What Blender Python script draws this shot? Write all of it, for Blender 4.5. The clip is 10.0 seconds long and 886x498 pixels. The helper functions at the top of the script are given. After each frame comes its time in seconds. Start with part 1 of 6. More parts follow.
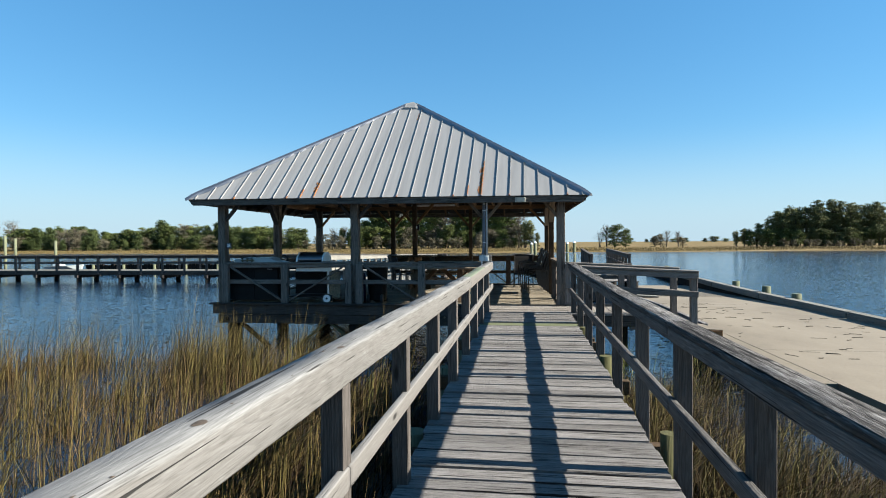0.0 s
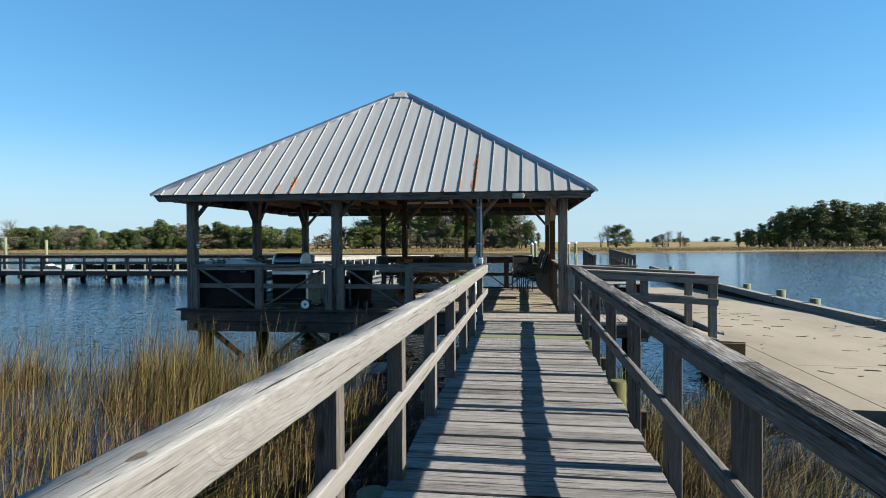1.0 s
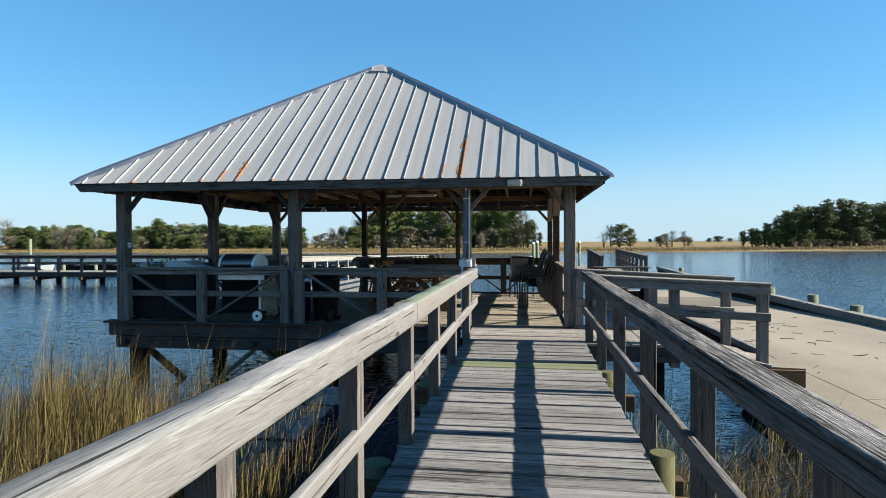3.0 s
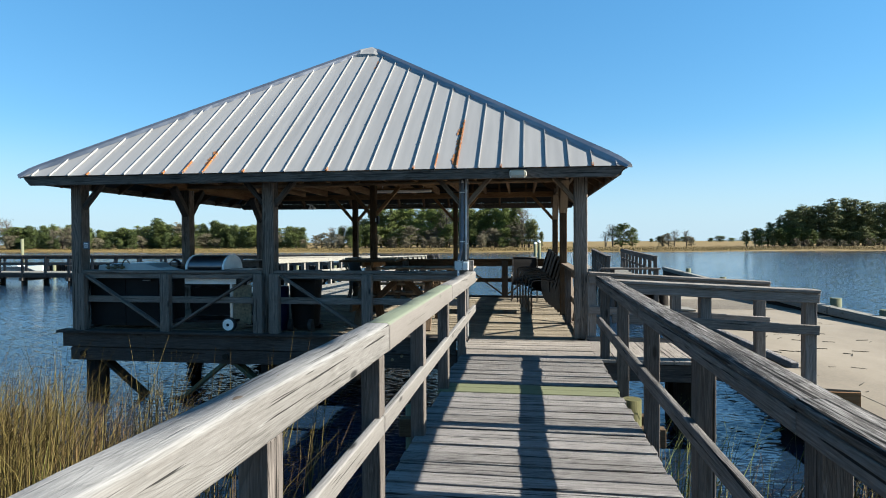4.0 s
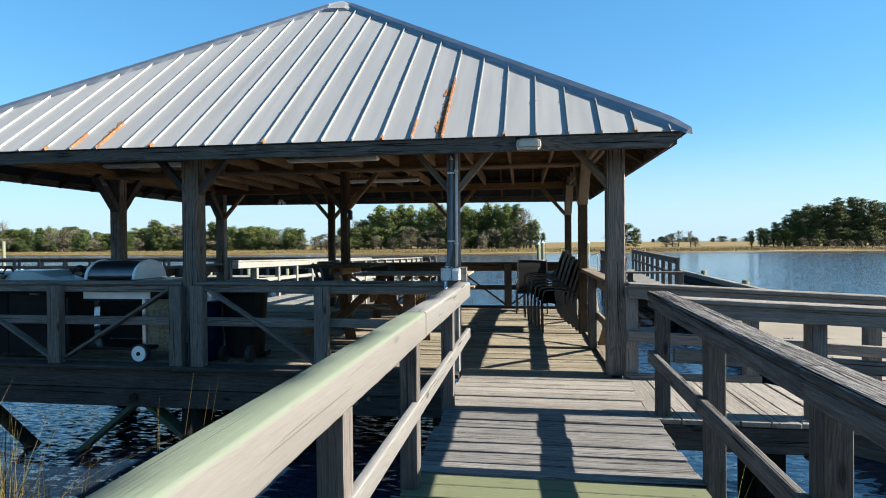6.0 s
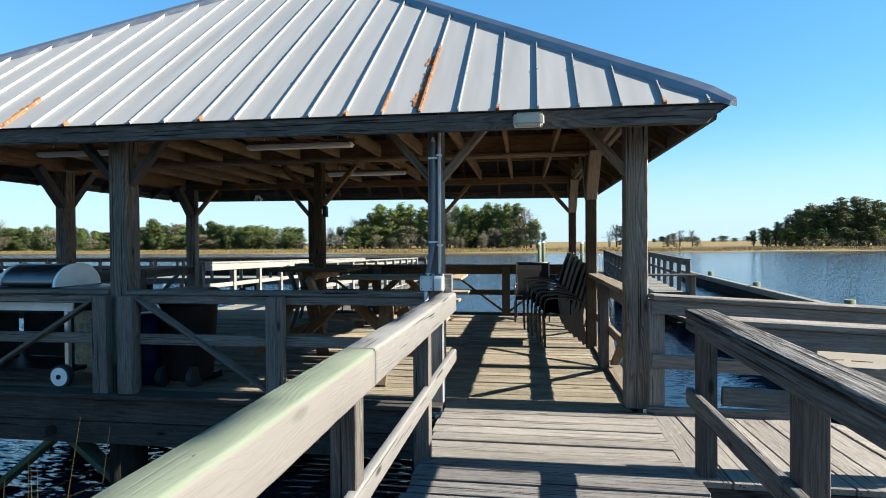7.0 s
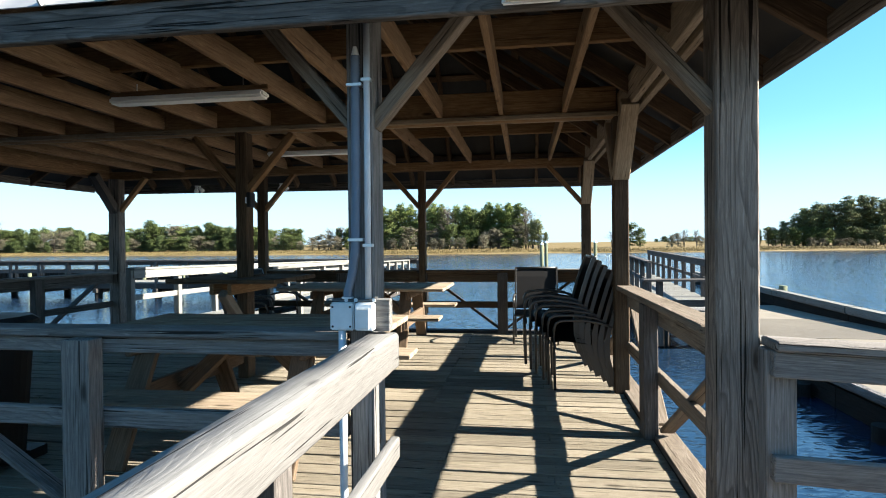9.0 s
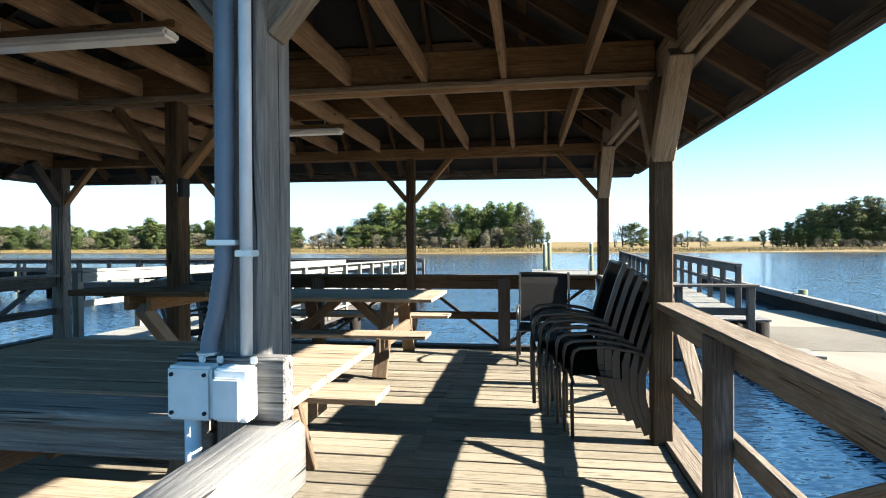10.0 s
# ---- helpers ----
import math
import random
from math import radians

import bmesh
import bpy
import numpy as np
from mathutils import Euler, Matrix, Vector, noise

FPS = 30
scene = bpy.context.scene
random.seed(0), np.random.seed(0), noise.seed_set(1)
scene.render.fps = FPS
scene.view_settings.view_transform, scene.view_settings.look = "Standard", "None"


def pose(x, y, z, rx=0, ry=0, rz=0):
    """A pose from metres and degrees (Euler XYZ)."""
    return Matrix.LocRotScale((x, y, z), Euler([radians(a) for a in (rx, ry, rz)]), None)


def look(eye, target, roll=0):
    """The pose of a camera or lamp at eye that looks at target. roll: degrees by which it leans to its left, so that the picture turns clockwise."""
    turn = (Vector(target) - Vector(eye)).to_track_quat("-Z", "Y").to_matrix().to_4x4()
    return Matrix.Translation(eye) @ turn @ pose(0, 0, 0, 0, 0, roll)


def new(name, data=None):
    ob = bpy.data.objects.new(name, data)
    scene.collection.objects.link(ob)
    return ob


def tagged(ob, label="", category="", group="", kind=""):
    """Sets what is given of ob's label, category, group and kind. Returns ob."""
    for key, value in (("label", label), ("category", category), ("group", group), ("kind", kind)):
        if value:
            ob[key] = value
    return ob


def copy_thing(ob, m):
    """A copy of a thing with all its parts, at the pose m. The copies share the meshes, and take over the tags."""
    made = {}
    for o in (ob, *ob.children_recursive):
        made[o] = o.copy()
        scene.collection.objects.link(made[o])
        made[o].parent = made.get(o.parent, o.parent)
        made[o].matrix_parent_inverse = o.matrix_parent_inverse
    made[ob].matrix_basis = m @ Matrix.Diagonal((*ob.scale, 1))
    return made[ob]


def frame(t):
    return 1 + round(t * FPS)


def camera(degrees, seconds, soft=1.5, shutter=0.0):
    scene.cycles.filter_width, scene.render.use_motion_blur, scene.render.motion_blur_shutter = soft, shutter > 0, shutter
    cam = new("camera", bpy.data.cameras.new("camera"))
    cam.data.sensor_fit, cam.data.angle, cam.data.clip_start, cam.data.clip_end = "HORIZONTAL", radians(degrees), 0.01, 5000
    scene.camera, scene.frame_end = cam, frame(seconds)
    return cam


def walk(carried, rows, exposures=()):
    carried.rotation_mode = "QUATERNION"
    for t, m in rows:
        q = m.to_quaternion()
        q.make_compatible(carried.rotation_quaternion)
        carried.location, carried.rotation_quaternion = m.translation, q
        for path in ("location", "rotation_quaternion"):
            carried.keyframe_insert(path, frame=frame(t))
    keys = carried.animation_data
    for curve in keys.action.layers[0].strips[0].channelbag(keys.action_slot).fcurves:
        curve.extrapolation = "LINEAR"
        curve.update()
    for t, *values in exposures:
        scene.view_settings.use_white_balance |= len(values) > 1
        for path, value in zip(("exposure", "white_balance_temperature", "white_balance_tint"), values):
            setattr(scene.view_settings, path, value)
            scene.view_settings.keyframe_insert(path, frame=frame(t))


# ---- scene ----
cam = camera(77.4, 10.0, 1.0)
PATH = [
    (0, (0.369, 0.714, 1.282), (0.097, 2.695, 1.26), -0.4),
    (0.5, (0.355, 1.266, 1.286), (0.083, 3.247, 1.262), -0.3),
    (1, (0.427, 1.818, 1.297), (0.152, 3.799, 1.274), -0.3),
    (1.5, (0.501, 2.327, 1.289), (0.223, 4.307, 1.266), -0.4),
    (2, (0.526, 2.809, 1.299), (0.248, 4.79, 1.274), -0.3),
    (2.5, (0.512, 3.269, 1.283), (0.232, 5.25, 1.259), -0.3),
    (4, (0.46, 4.733, 1.277), (0.175, 6.712, 1.252), -0.3),
    (4.5, (0.415, 5.259, 1.278), (0.128, 7.238, 1.253), -0.4),
    (5, (0.385, 5.759, 1.273), (0.096, 7.738, 1.248), -0.3),
    (5.5, (0.357, 6.254, 1.256), (0.068, 8.233, 1.236), -0.5),
    (7, (0.372, 7.78, 1.276), (0.081, 9.759, 1.253), -0.4),
    (7.5, (0.393, 8.264, 1.27), (0.098, 10.242, 1.249), -0.5),
    (8, (0.397, 8.752, 1.258), (0.102, 10.73, 1.237), -0.5),
    (8.5, (0.398, 9.244, 1.263), (0.102, 11.222, 1.238), -0.5),
    (9, (0.38, 9.783, 1.262), (0.083, 11.761, 1.242), -0.6),
    (9.5, (0.349, 10.352, 1.264), (0.05, 12.329, 1.247), -0.7),
    (10, (0.33, 10.917, 1.279), (0.027, 12.894, 1.255), -0.3),
]
walk(cam, [(t, look(eye, target, roll)) for t, eye, target, roll in PATH],
     exposures=[(0, 1.91), (2.5, 1.96), (5, 2.06), (7.5, 2.31), (9, 2.64), (10, 2.93)])


# ---- light ----
SUN_ELEV, SUN_AZ = 29.0, 90.0  # degrees; the sun stands to the side of the boardwalk (+x)
world = bpy.data.worlds.new("sky")
scene.world = world
world.use_nodes = True
wn = world.node_tree
sky = wn.nodes.new("ShaderNodeTexSky")
sky.sky_type = "NISHITA"
sky.sun_disc = False
sky.sun_elevation = radians(SUN_ELEV)
sky.sun_rotation = radians(SUN_AZ)
sky.altitude = 0
sky.air_density = 1.0
sky.dust_density = 0.0
sky.ozone_density = 6.0
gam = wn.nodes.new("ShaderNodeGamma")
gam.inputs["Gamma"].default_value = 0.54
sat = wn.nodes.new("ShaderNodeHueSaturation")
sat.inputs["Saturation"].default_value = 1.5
# Value also brightens the sky beyond the Background strength
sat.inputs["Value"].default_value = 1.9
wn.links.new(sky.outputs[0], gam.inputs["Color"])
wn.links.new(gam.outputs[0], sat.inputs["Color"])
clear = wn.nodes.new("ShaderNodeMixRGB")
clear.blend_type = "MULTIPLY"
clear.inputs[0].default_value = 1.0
clear.inputs[2].default_value = (0.84, 1.0, 1.03, 1)  # tint tuned to the sky's colour
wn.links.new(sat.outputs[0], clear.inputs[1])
up_way = wn.nodes.new("ShaderNodeSeparateXYZ")  # pale blue haze mixed into the sky's colour near the horizon
wn.links.new(wn.nodes.new("ShaderNodeTexCoord").outputs["Generated"], up_way.inputs[0])
low_air = wn.nodes.new("ShaderNodeMapRange")
low_air.interpolation_type = "SMOOTHSTEP"
for key, value in (("From Min", -0.02), ("From Max", 0.2), ("To Min", 0.92), ("To Max", 0.0)):
    low_air.inputs[key].default_value = value
wn.links.new(up_way.outputs["Z"], low_air.inputs["Value"])
air = wn.nodes.new("ShaderNodeMixRGB")
air.inputs[2].default_value = (2.75, 3.8, 4.6, 1)
wn.links.new(low_air.outputs[0], air.inputs[0])
wn.links.new(clear.outputs[0], air.inputs[1])
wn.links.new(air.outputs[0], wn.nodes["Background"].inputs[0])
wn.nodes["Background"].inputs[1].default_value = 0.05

sun_data = bpy.data.lights.new("sun", "SUN")
sun_data.energy = 5.0
sun_data.angle = radians(0.55)
sun_data.color = (0.975, 0.93, 0.83)
sun = new("sun", sun_data)
se, sa = radians(SUN_ELEV), radians(SUN_AZ)
sun_way = Vector((math.sin(sa) * math.cos(se), math.cos(sa) * math.cos(se), math.sin(se)))
sun.matrix_world = look(sun_way * 60, (0, 0, 0))


# ---- materials ----
def node(nt, kind, **values):
    n = nt.nodes.new(kind)
    for k, v in values.items():
        n.inputs[k].default_value = v
    return n


def ramp(nt, fac, stops):
    r = nt.nodes.new("ShaderNodeValToRGB")
    els = r.color_ramp.elements
    while len(els) < len(stops):
        els.new(0.5)
    for e, (p, c) in zip(els, stops):
        e.position = p
        e.color = (*c, 1) if len(c) == 3 else c
    nt.links.new(fac, r.inputs[0])
    return r.outputs[0]


def mix(nt, kind, fac, a, b):
    m = nt.nodes.new("ShaderNodeMixRGB")
    m.blend_type = kind
    for sock, v in zip(m.inputs, (fac, a, b)):
        if isinstance(v, bpy.types.NodeSocket):
            nt.links.new(v, sock)
        elif isinstance(v, tuple):
            sock.default_value = (*v, 1)
        else:
            sock.default_value = v
    return m.outputs[0]


def maths(nt, op, a, b=0.0, c=0.0):
    m = nt.nodes.new("ShaderNodeMath")
    m.operation = op
    for sock, v in zip(m.inputs, (a, b, c)):
        if isinstance(v, bpy.types.NodeSocket):
            nt.links.new(v, sock)
        else:
            sock.default_value = v
    return m.outputs[0]


def base_mat(name):
    m = bpy.data.materials.new(name)
    m.use_nodes = True
    return m, m.node_tree, m.node_tree.nodes["Principled BSDF"]


def coords(nt, scale, shift=True, world_space=False):
    """Object coordinates (x along a timber), shifted by chance from object to object."""
    tc = nt.nodes.new("ShaderNodeTexCoord")
    out = tc.outputs["Object"]
    if world_space:
        out = nt.nodes.new("ShaderNodeNewGeometry").outputs["Position"]
    if shift:
        info = nt.nodes.new("ShaderNodeObjectInfo")
        add = nt.nodes.new("ShaderNodeVectorMath")
        add.operation = "MULTIPLY_ADD"
        nt.links.new(info.outputs["Random"], add.inputs[0])
        add.inputs[1].default_value = (37.0, 11.0, 17.0)
        nt.links.new(out, add.inputs[2])
        out = add.outputs[0]
    mp = nt.nodes.new("ShaderNodeMapping")
    mp.inputs["Scale"].default_value = scale
    nt.links.new(out, mp.inputs["Vector"])
    return mp.outputs[0]


def noise_tex(nt, vec, scale=1.0, detail=4.0, rough=0.6, distort=0.0):
    n = node(nt, "ShaderNodeTexNoise", Scale=scale, Detail=detail, Roughness=rough, Distortion=distort)
    nt.links.new(vec, n.inputs["Vector"])
    return n.outputs["Fac"]


def bump(nt, bsdf, height, strength, dist):
    b = node(nt, "ShaderNodeBump", Strength=strength, Distance=dist)
    nt.links.new(height, b.inputs["Height"])
    nt.links.new(b.outputs[0], bsdf.inputs["Normal"])


def wood(name, dark, mid, light, spread=0.35, crack=1.0, relief=0.004, rough=0.88, knots=1.0, lines=0.6, gain=1.0, wander=15.0, rings=42.0, split=0.30, side=None, fibre=0.5, flecks=0.5):
    """Timber with grain along local x: growth lines that bend round knots, drying cracks, a tone of its own for each piece."""
    m, nt, bs = base_mat(name)
    vor = node(nt, "ShaderNodeTexVoronoi", Scale=1.0)
    nt.links.new(coords(nt, (1.9, 6.0, 6.0)), vor.inputs["Vector"])
    knot_d = vor.outputs["Distance"]
    grain = noise_tex(nt, coords(nt, (3.0, 90, 90)), 1.0, 6, 0.75, 0.5)
    fine = noise_tex(nt, coords(nt, (9.0, 260, 260)), 1.0, 3, 0.65, 0.3)
    blotch = noise_tex(nt, coords(nt, (1.4, 4, 4)), 1.0, 5, 0.65)
    # growth lines: drawn-out contours across the board
    wave = noise_tex(nt, coords(nt, (0.75, 4.5, 4.5)), 1.0, 2, 0.45, 0.8)
    sep = nt.nodes.new("ShaderNodeSeparateXYZ")
    nt.links.new(coords(nt, (1, 1, 1)), sep.inputs[0])
    across = maths(nt, "MULTIPLY_ADD", sep.outputs["Z"], 0.6, sep.outputs["Y"])
    field = maths(nt, "MULTIPLY_ADD", wave, wander, maths(nt, "MULTIPLY", across, rings))
    field = maths(nt, "ADD", field, maths(nt, "DIVIDE", 0.22, maths(nt, "ADD", knot_d, 0.08)))
    late = ramp(nt, maths(nt, "FRACT", field), [(0.35, (0, 0, 0)), (0.86, (1, 1, 1)), (0.98, (0, 0, 0))])
    late = maths(nt, "MULTIPLY", late, ramp(nt, blotch, [(0.3, (0.25,) * 3), (0.62, (1, 1, 1))]))
    fac = maths(nt, "MULTIPLY_ADD", maths(nt, "SUBTRACT", grain, 0.5), 0.75 * gain, 0.5)
    fac = maths(nt, "MULTIPLY_ADD", maths(nt, "SUBTRACT", fine, 0.5), fibre, fac)
    fac = maths(nt, "MULTIPLY_ADD", maths(nt, "SUBTRACT", blotch, 0.5), 0.55 * gain, fac)
    col = ramp(nt, fac, [(0.24, dark), (0.46, mid), (0.72, light)])
    if side:  # tops coloured apart: truly green on one, lightened for low sun on others
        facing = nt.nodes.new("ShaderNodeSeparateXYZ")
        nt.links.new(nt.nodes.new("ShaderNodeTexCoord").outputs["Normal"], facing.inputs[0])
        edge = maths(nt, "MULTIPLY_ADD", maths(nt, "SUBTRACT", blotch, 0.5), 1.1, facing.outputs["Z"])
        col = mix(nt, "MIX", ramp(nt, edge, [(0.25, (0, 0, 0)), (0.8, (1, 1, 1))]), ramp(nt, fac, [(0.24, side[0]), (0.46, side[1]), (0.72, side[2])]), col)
    late = maths(nt, "MULTIPLY", late, ramp(nt, fine, [(0.25, (0.35,) * 3), (0.7, (1, 1, 1))]))
    col = mix(nt, "MIX", maths(nt, "MULTIPLY", late, lines * 0.62), col, tuple(0.5 * (c + k * 0.3) for c, k in zip(dark, mid)))
    info = nt.nodes.new("ShaderNodeObjectInfo")
    tone = maths(nt, "MULTIPLY_ADD", info.outputs["Random"], spread, 1.0 - spread * 0.5)
    tint = nt.nodes.new("ShaderNodeCombineColor")
    for sock in tint.inputs:
        nt.links.new(tone, sock)
    col = mix(nt, "MULTIPLY", 1.0, col, tint.outputs[0])
    knot = ramp(nt, knot_d, [(0.05, (knots * 0.85,) * 3), (0.12, (0, 0, 0))])
    col = mix(nt, "MIX", knot, col, tuple(c * 0.5 for c in dark))
    # short pale flecks where the surface has lifted
    fleck = ramp(nt, noise_tex(nt, coords(nt, (7.0, 48, 48)), 1.0, 3, 0.6, 0.3), [(0.62, (0, 0, 0)), (0.74, (flecks,) * 3)])
    col = mix(nt, "MIX", fleck, col, tuple(min(1.0, c * 1.35) for c in light))
    # drying cracks
    thin = noise_tex(nt, coords(nt, (1.2, 70, 70)), 1.0, 2, 0.5, 0.4)
    cracks = ramp(nt, thin, [(split, (0.95 * crack,) * 3), (split + 0.035, (0, 0, 0))])
    col = mix(nt, "MIX", cracks, col, tuple(c * 0.3 for c in dark))
    nt.links.new(col, bs.inputs["Base Color"])
    bs.inputs["Roughness"].default_value = rough
    bs.inputs["Specular IOR Level"].default_value = 0.1
    h = maths(nt, "SUBTRACT", maths(nt, "MULTIPLY_ADD", late, -0.5, grain), maths(nt, "MULTIPLY", cracks, 1.6))
    bump(nt, bs, h, 0.8, relief)
    return m


def plain(name, col, rough=0.5, metal=0.0, spread=0.12, scale=8.0, spec=0.5, relief=0.0):
    """Paint, plastic or metal with slight unevenness and smudges."""
    m, nt, bs = base_mat(name)
    n = noise_tex(nt, coords(nt, (1, 1, 1)), scale, 5, 0.65)
    c = ramp(nt, n, [(0.3, tuple(v * (1 - spread) for v in col)), (0.7, tuple(min(1, v * (1 + spread)) for v in col))])
    nt.links.new(c, bs.inputs["Base Color"])
    r = maths(nt, "MULTIPLY_ADD", n, 0.3, max(0.03, rough - 0.15))
    nt.links.new(r, bs.inputs["Roughness"])
    bs.inputs["Metallic"].default_value = metal
    bs.inputs["Specular IOR Level"].default_value = spec
    if relief:
        bump(nt, bs, n, 0.5, relief)
    return m


DECK = wood("weathered_decking", (0.0432, 0.0394, 0.0373), (0.132, 0.123, 0.116), (0.216, 0.204, 0.194), 0.42, 1.0, 0.007, split=0.355, lines=0.45, gain=1.1, wander=5.0, rings=110.0, fibre=0.8)
NEWDECK = wood("lighter_decking", (0.055, 0.0485, 0.042), (0.168, 0.15, 0.132), (0.262, 0.238, 0.212), 0.4, 0.9, 0.006, split=0.335, lines=0.3, gain=0.8, wander=4.0, rings=110.0, fibre=0.7)
PAVDECK = wood("pavilion_decking", (0.066, 0.053, 0.036), (0.163, 0.137, 0.1), (0.232, 0.2, 0.152), 0.5, 1.0, 0.006, lines=0.35, gain=0.85, rings=90.0, wander=5.0, fibre=0.7)
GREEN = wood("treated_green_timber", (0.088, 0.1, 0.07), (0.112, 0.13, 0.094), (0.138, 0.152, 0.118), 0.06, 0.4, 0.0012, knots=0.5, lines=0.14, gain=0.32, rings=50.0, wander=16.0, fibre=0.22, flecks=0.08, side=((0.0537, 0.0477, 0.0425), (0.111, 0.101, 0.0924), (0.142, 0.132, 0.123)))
GREENDECK = wood("treated_green_decking", (0.07, 0.0751, 0.0396), (0.101, 0.108, 0.062), (0.123, 0.126, 0.0783), 0.06, 0.4, 0.002, knots=0.4, lines=0.3, gain=0.5)
# bleached tops are paler than their sides to offset the low sun
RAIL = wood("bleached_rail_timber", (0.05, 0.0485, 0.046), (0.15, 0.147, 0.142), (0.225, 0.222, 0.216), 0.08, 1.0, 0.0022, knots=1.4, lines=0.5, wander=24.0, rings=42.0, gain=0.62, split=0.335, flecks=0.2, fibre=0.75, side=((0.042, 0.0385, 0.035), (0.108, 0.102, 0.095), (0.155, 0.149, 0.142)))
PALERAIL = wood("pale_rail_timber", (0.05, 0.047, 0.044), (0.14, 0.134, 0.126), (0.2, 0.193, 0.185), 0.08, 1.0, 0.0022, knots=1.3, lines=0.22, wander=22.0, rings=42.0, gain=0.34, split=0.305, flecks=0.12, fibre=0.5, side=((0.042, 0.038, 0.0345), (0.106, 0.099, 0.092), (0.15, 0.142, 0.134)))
# palest tone paints the sunlit streaks on the cap
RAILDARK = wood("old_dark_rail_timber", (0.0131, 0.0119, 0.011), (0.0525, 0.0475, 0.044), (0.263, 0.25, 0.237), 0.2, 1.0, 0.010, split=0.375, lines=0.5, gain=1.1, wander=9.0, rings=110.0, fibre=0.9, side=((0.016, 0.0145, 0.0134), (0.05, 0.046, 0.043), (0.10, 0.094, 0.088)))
RAILSIDE = wood("grey_rail_timber", (0.0234, 0.0211, 0.0195), (0.0806, 0.0741, 0.0689), (0.163, 0.152, 0.143), 0.15, 1.0, 0.006, split=0.33, lines=0.55, gain=0.9, wander=12.0, rings=80.0, fibre=0.6)
GANG = wood("grey_gangplank_timber", (0.0484, 0.0422, 0.0377), (0.135, 0.12, 0.106), (0.23, 0.207, 0.187), 0.25, 0.9, 0.005)
POST = wood("grey_post_timber", (0.0222, 0.0192, 0.0172), (0.0703, 0.0618, 0.0552), (0.136, 0.119, 0.107), 0.3, 1.0, 0.005, lines=0.7)
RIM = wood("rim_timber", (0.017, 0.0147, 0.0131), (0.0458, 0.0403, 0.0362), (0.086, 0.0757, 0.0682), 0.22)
GREYPOST = wood("pale_grey_post_timber", (0.05, 0.047, 0.044), (0.135, 0.128, 0.12), (0.21, 0.2, 0.19), 0.1, 1.0, 0.006, lines=0.5, gain=1.2, split=0.34)
ENTRY = wood("pavilion_post_timber", (0.036, 0.0296, 0.024), (0.144, 0.12, 0.0996), (0.24, 0.204, 0.174), 0.2, 1.0, 0.008, lines=1.5, rings=36.0, wander=13.0, split=0.35, gain=0.9, fibre=0.5)
FRONTRAIL = wood("pavilion_front_rail_timber", (0.0449, 0.0384, 0.0331), (0.136, 0.117, 0.102), (0.246, 0.215, 0.189), 0.25, 1.0, 0.006, lines=0.8, rings=50.0, wander=10.0, split=0.33)
BROWN = wood("brown_frame_timber", (0.0672, 0.0349, 0.0161), (0.168, 0.0973, 0.0484), (0.269, 0.171, 0.0941), 0.36, 0.5)
# dark brown, deepened further for the shade under the roof
ROOFTIMBER = wood("shade_dark_roof_timber", (0.0261, 0.0166, 0.0107), (0.0736, 0.0475, 0.0297), (0.137, 0.0903, 0.057), 0.35, 0.5)
FASCIA = wood("weathered_fascia_timber", (0.0286, 0.0247, 0.0208), (0.091, 0.0793, 0.0676), (0.163, 0.143, 0.125), 0.15, 1.0, 0.006, lines=1.6, gain=0.9, wander=11.0, rings=32.0, split=0.34, fibre=0.4)
TABLESTAND = wood("table_stand_timber", (0.04, 0.027, 0.018), (0.105, 0.072, 0.047), (0.165, 0.118, 0.08), 0.2, 0.5)
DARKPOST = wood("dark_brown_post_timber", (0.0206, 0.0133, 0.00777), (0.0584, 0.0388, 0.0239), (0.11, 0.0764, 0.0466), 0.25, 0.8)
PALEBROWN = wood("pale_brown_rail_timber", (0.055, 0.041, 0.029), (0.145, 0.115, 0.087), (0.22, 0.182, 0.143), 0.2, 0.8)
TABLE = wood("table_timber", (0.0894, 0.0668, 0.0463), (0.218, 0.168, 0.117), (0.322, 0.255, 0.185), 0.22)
TABLELEG = wood("table_leg_timber", (0.084, 0.0491, 0.0267), (0.197, 0.123, 0.07), (0.287, 0.194, 0.115), 0.22, 0.5)
DOCK = wood("bleached_dock_timber", (0.0821, 0.077, 0.0655), (0.15, 0.144, 0.127), (0.194, 0.188, 0.17), 0.2)
# pile timber blackened to give the shade below the decks
PILE = wood("shade_dark_pile_timber", (0.00497, 0.00413, 0.00331), (0.0145, 0.012, 0.00995), (0.0289, 0.0248, 0.0198), 0.3)
PALEPILE = wood("pale_pile_timber", (0.0649, 0.0706, 0.0431), (0.107, 0.114, 0.0713), (0.144, 0.148, 0.098), 0.15)
GREENBRACE = wood("green_brace_timber", (0.0286, 0.0414, 0.0267), (0.0636, 0.0859, 0.0573), (0.101, 0.127, 0.0894), 0.2)
STUB = wood("yellow_green_pile_timber", (0.0356, 0.0347, 0.0153), (0.0687, 0.0668, 0.0305), (0.0963, 0.0894, 0.0458), 0.1)
PLY = wood("orange_plywood", (0.084, 0.0383, 0.0153), (0.138, 0.0726, 0.0326), (0.176, 0.107, 0.0574), 0.1, 0.4)

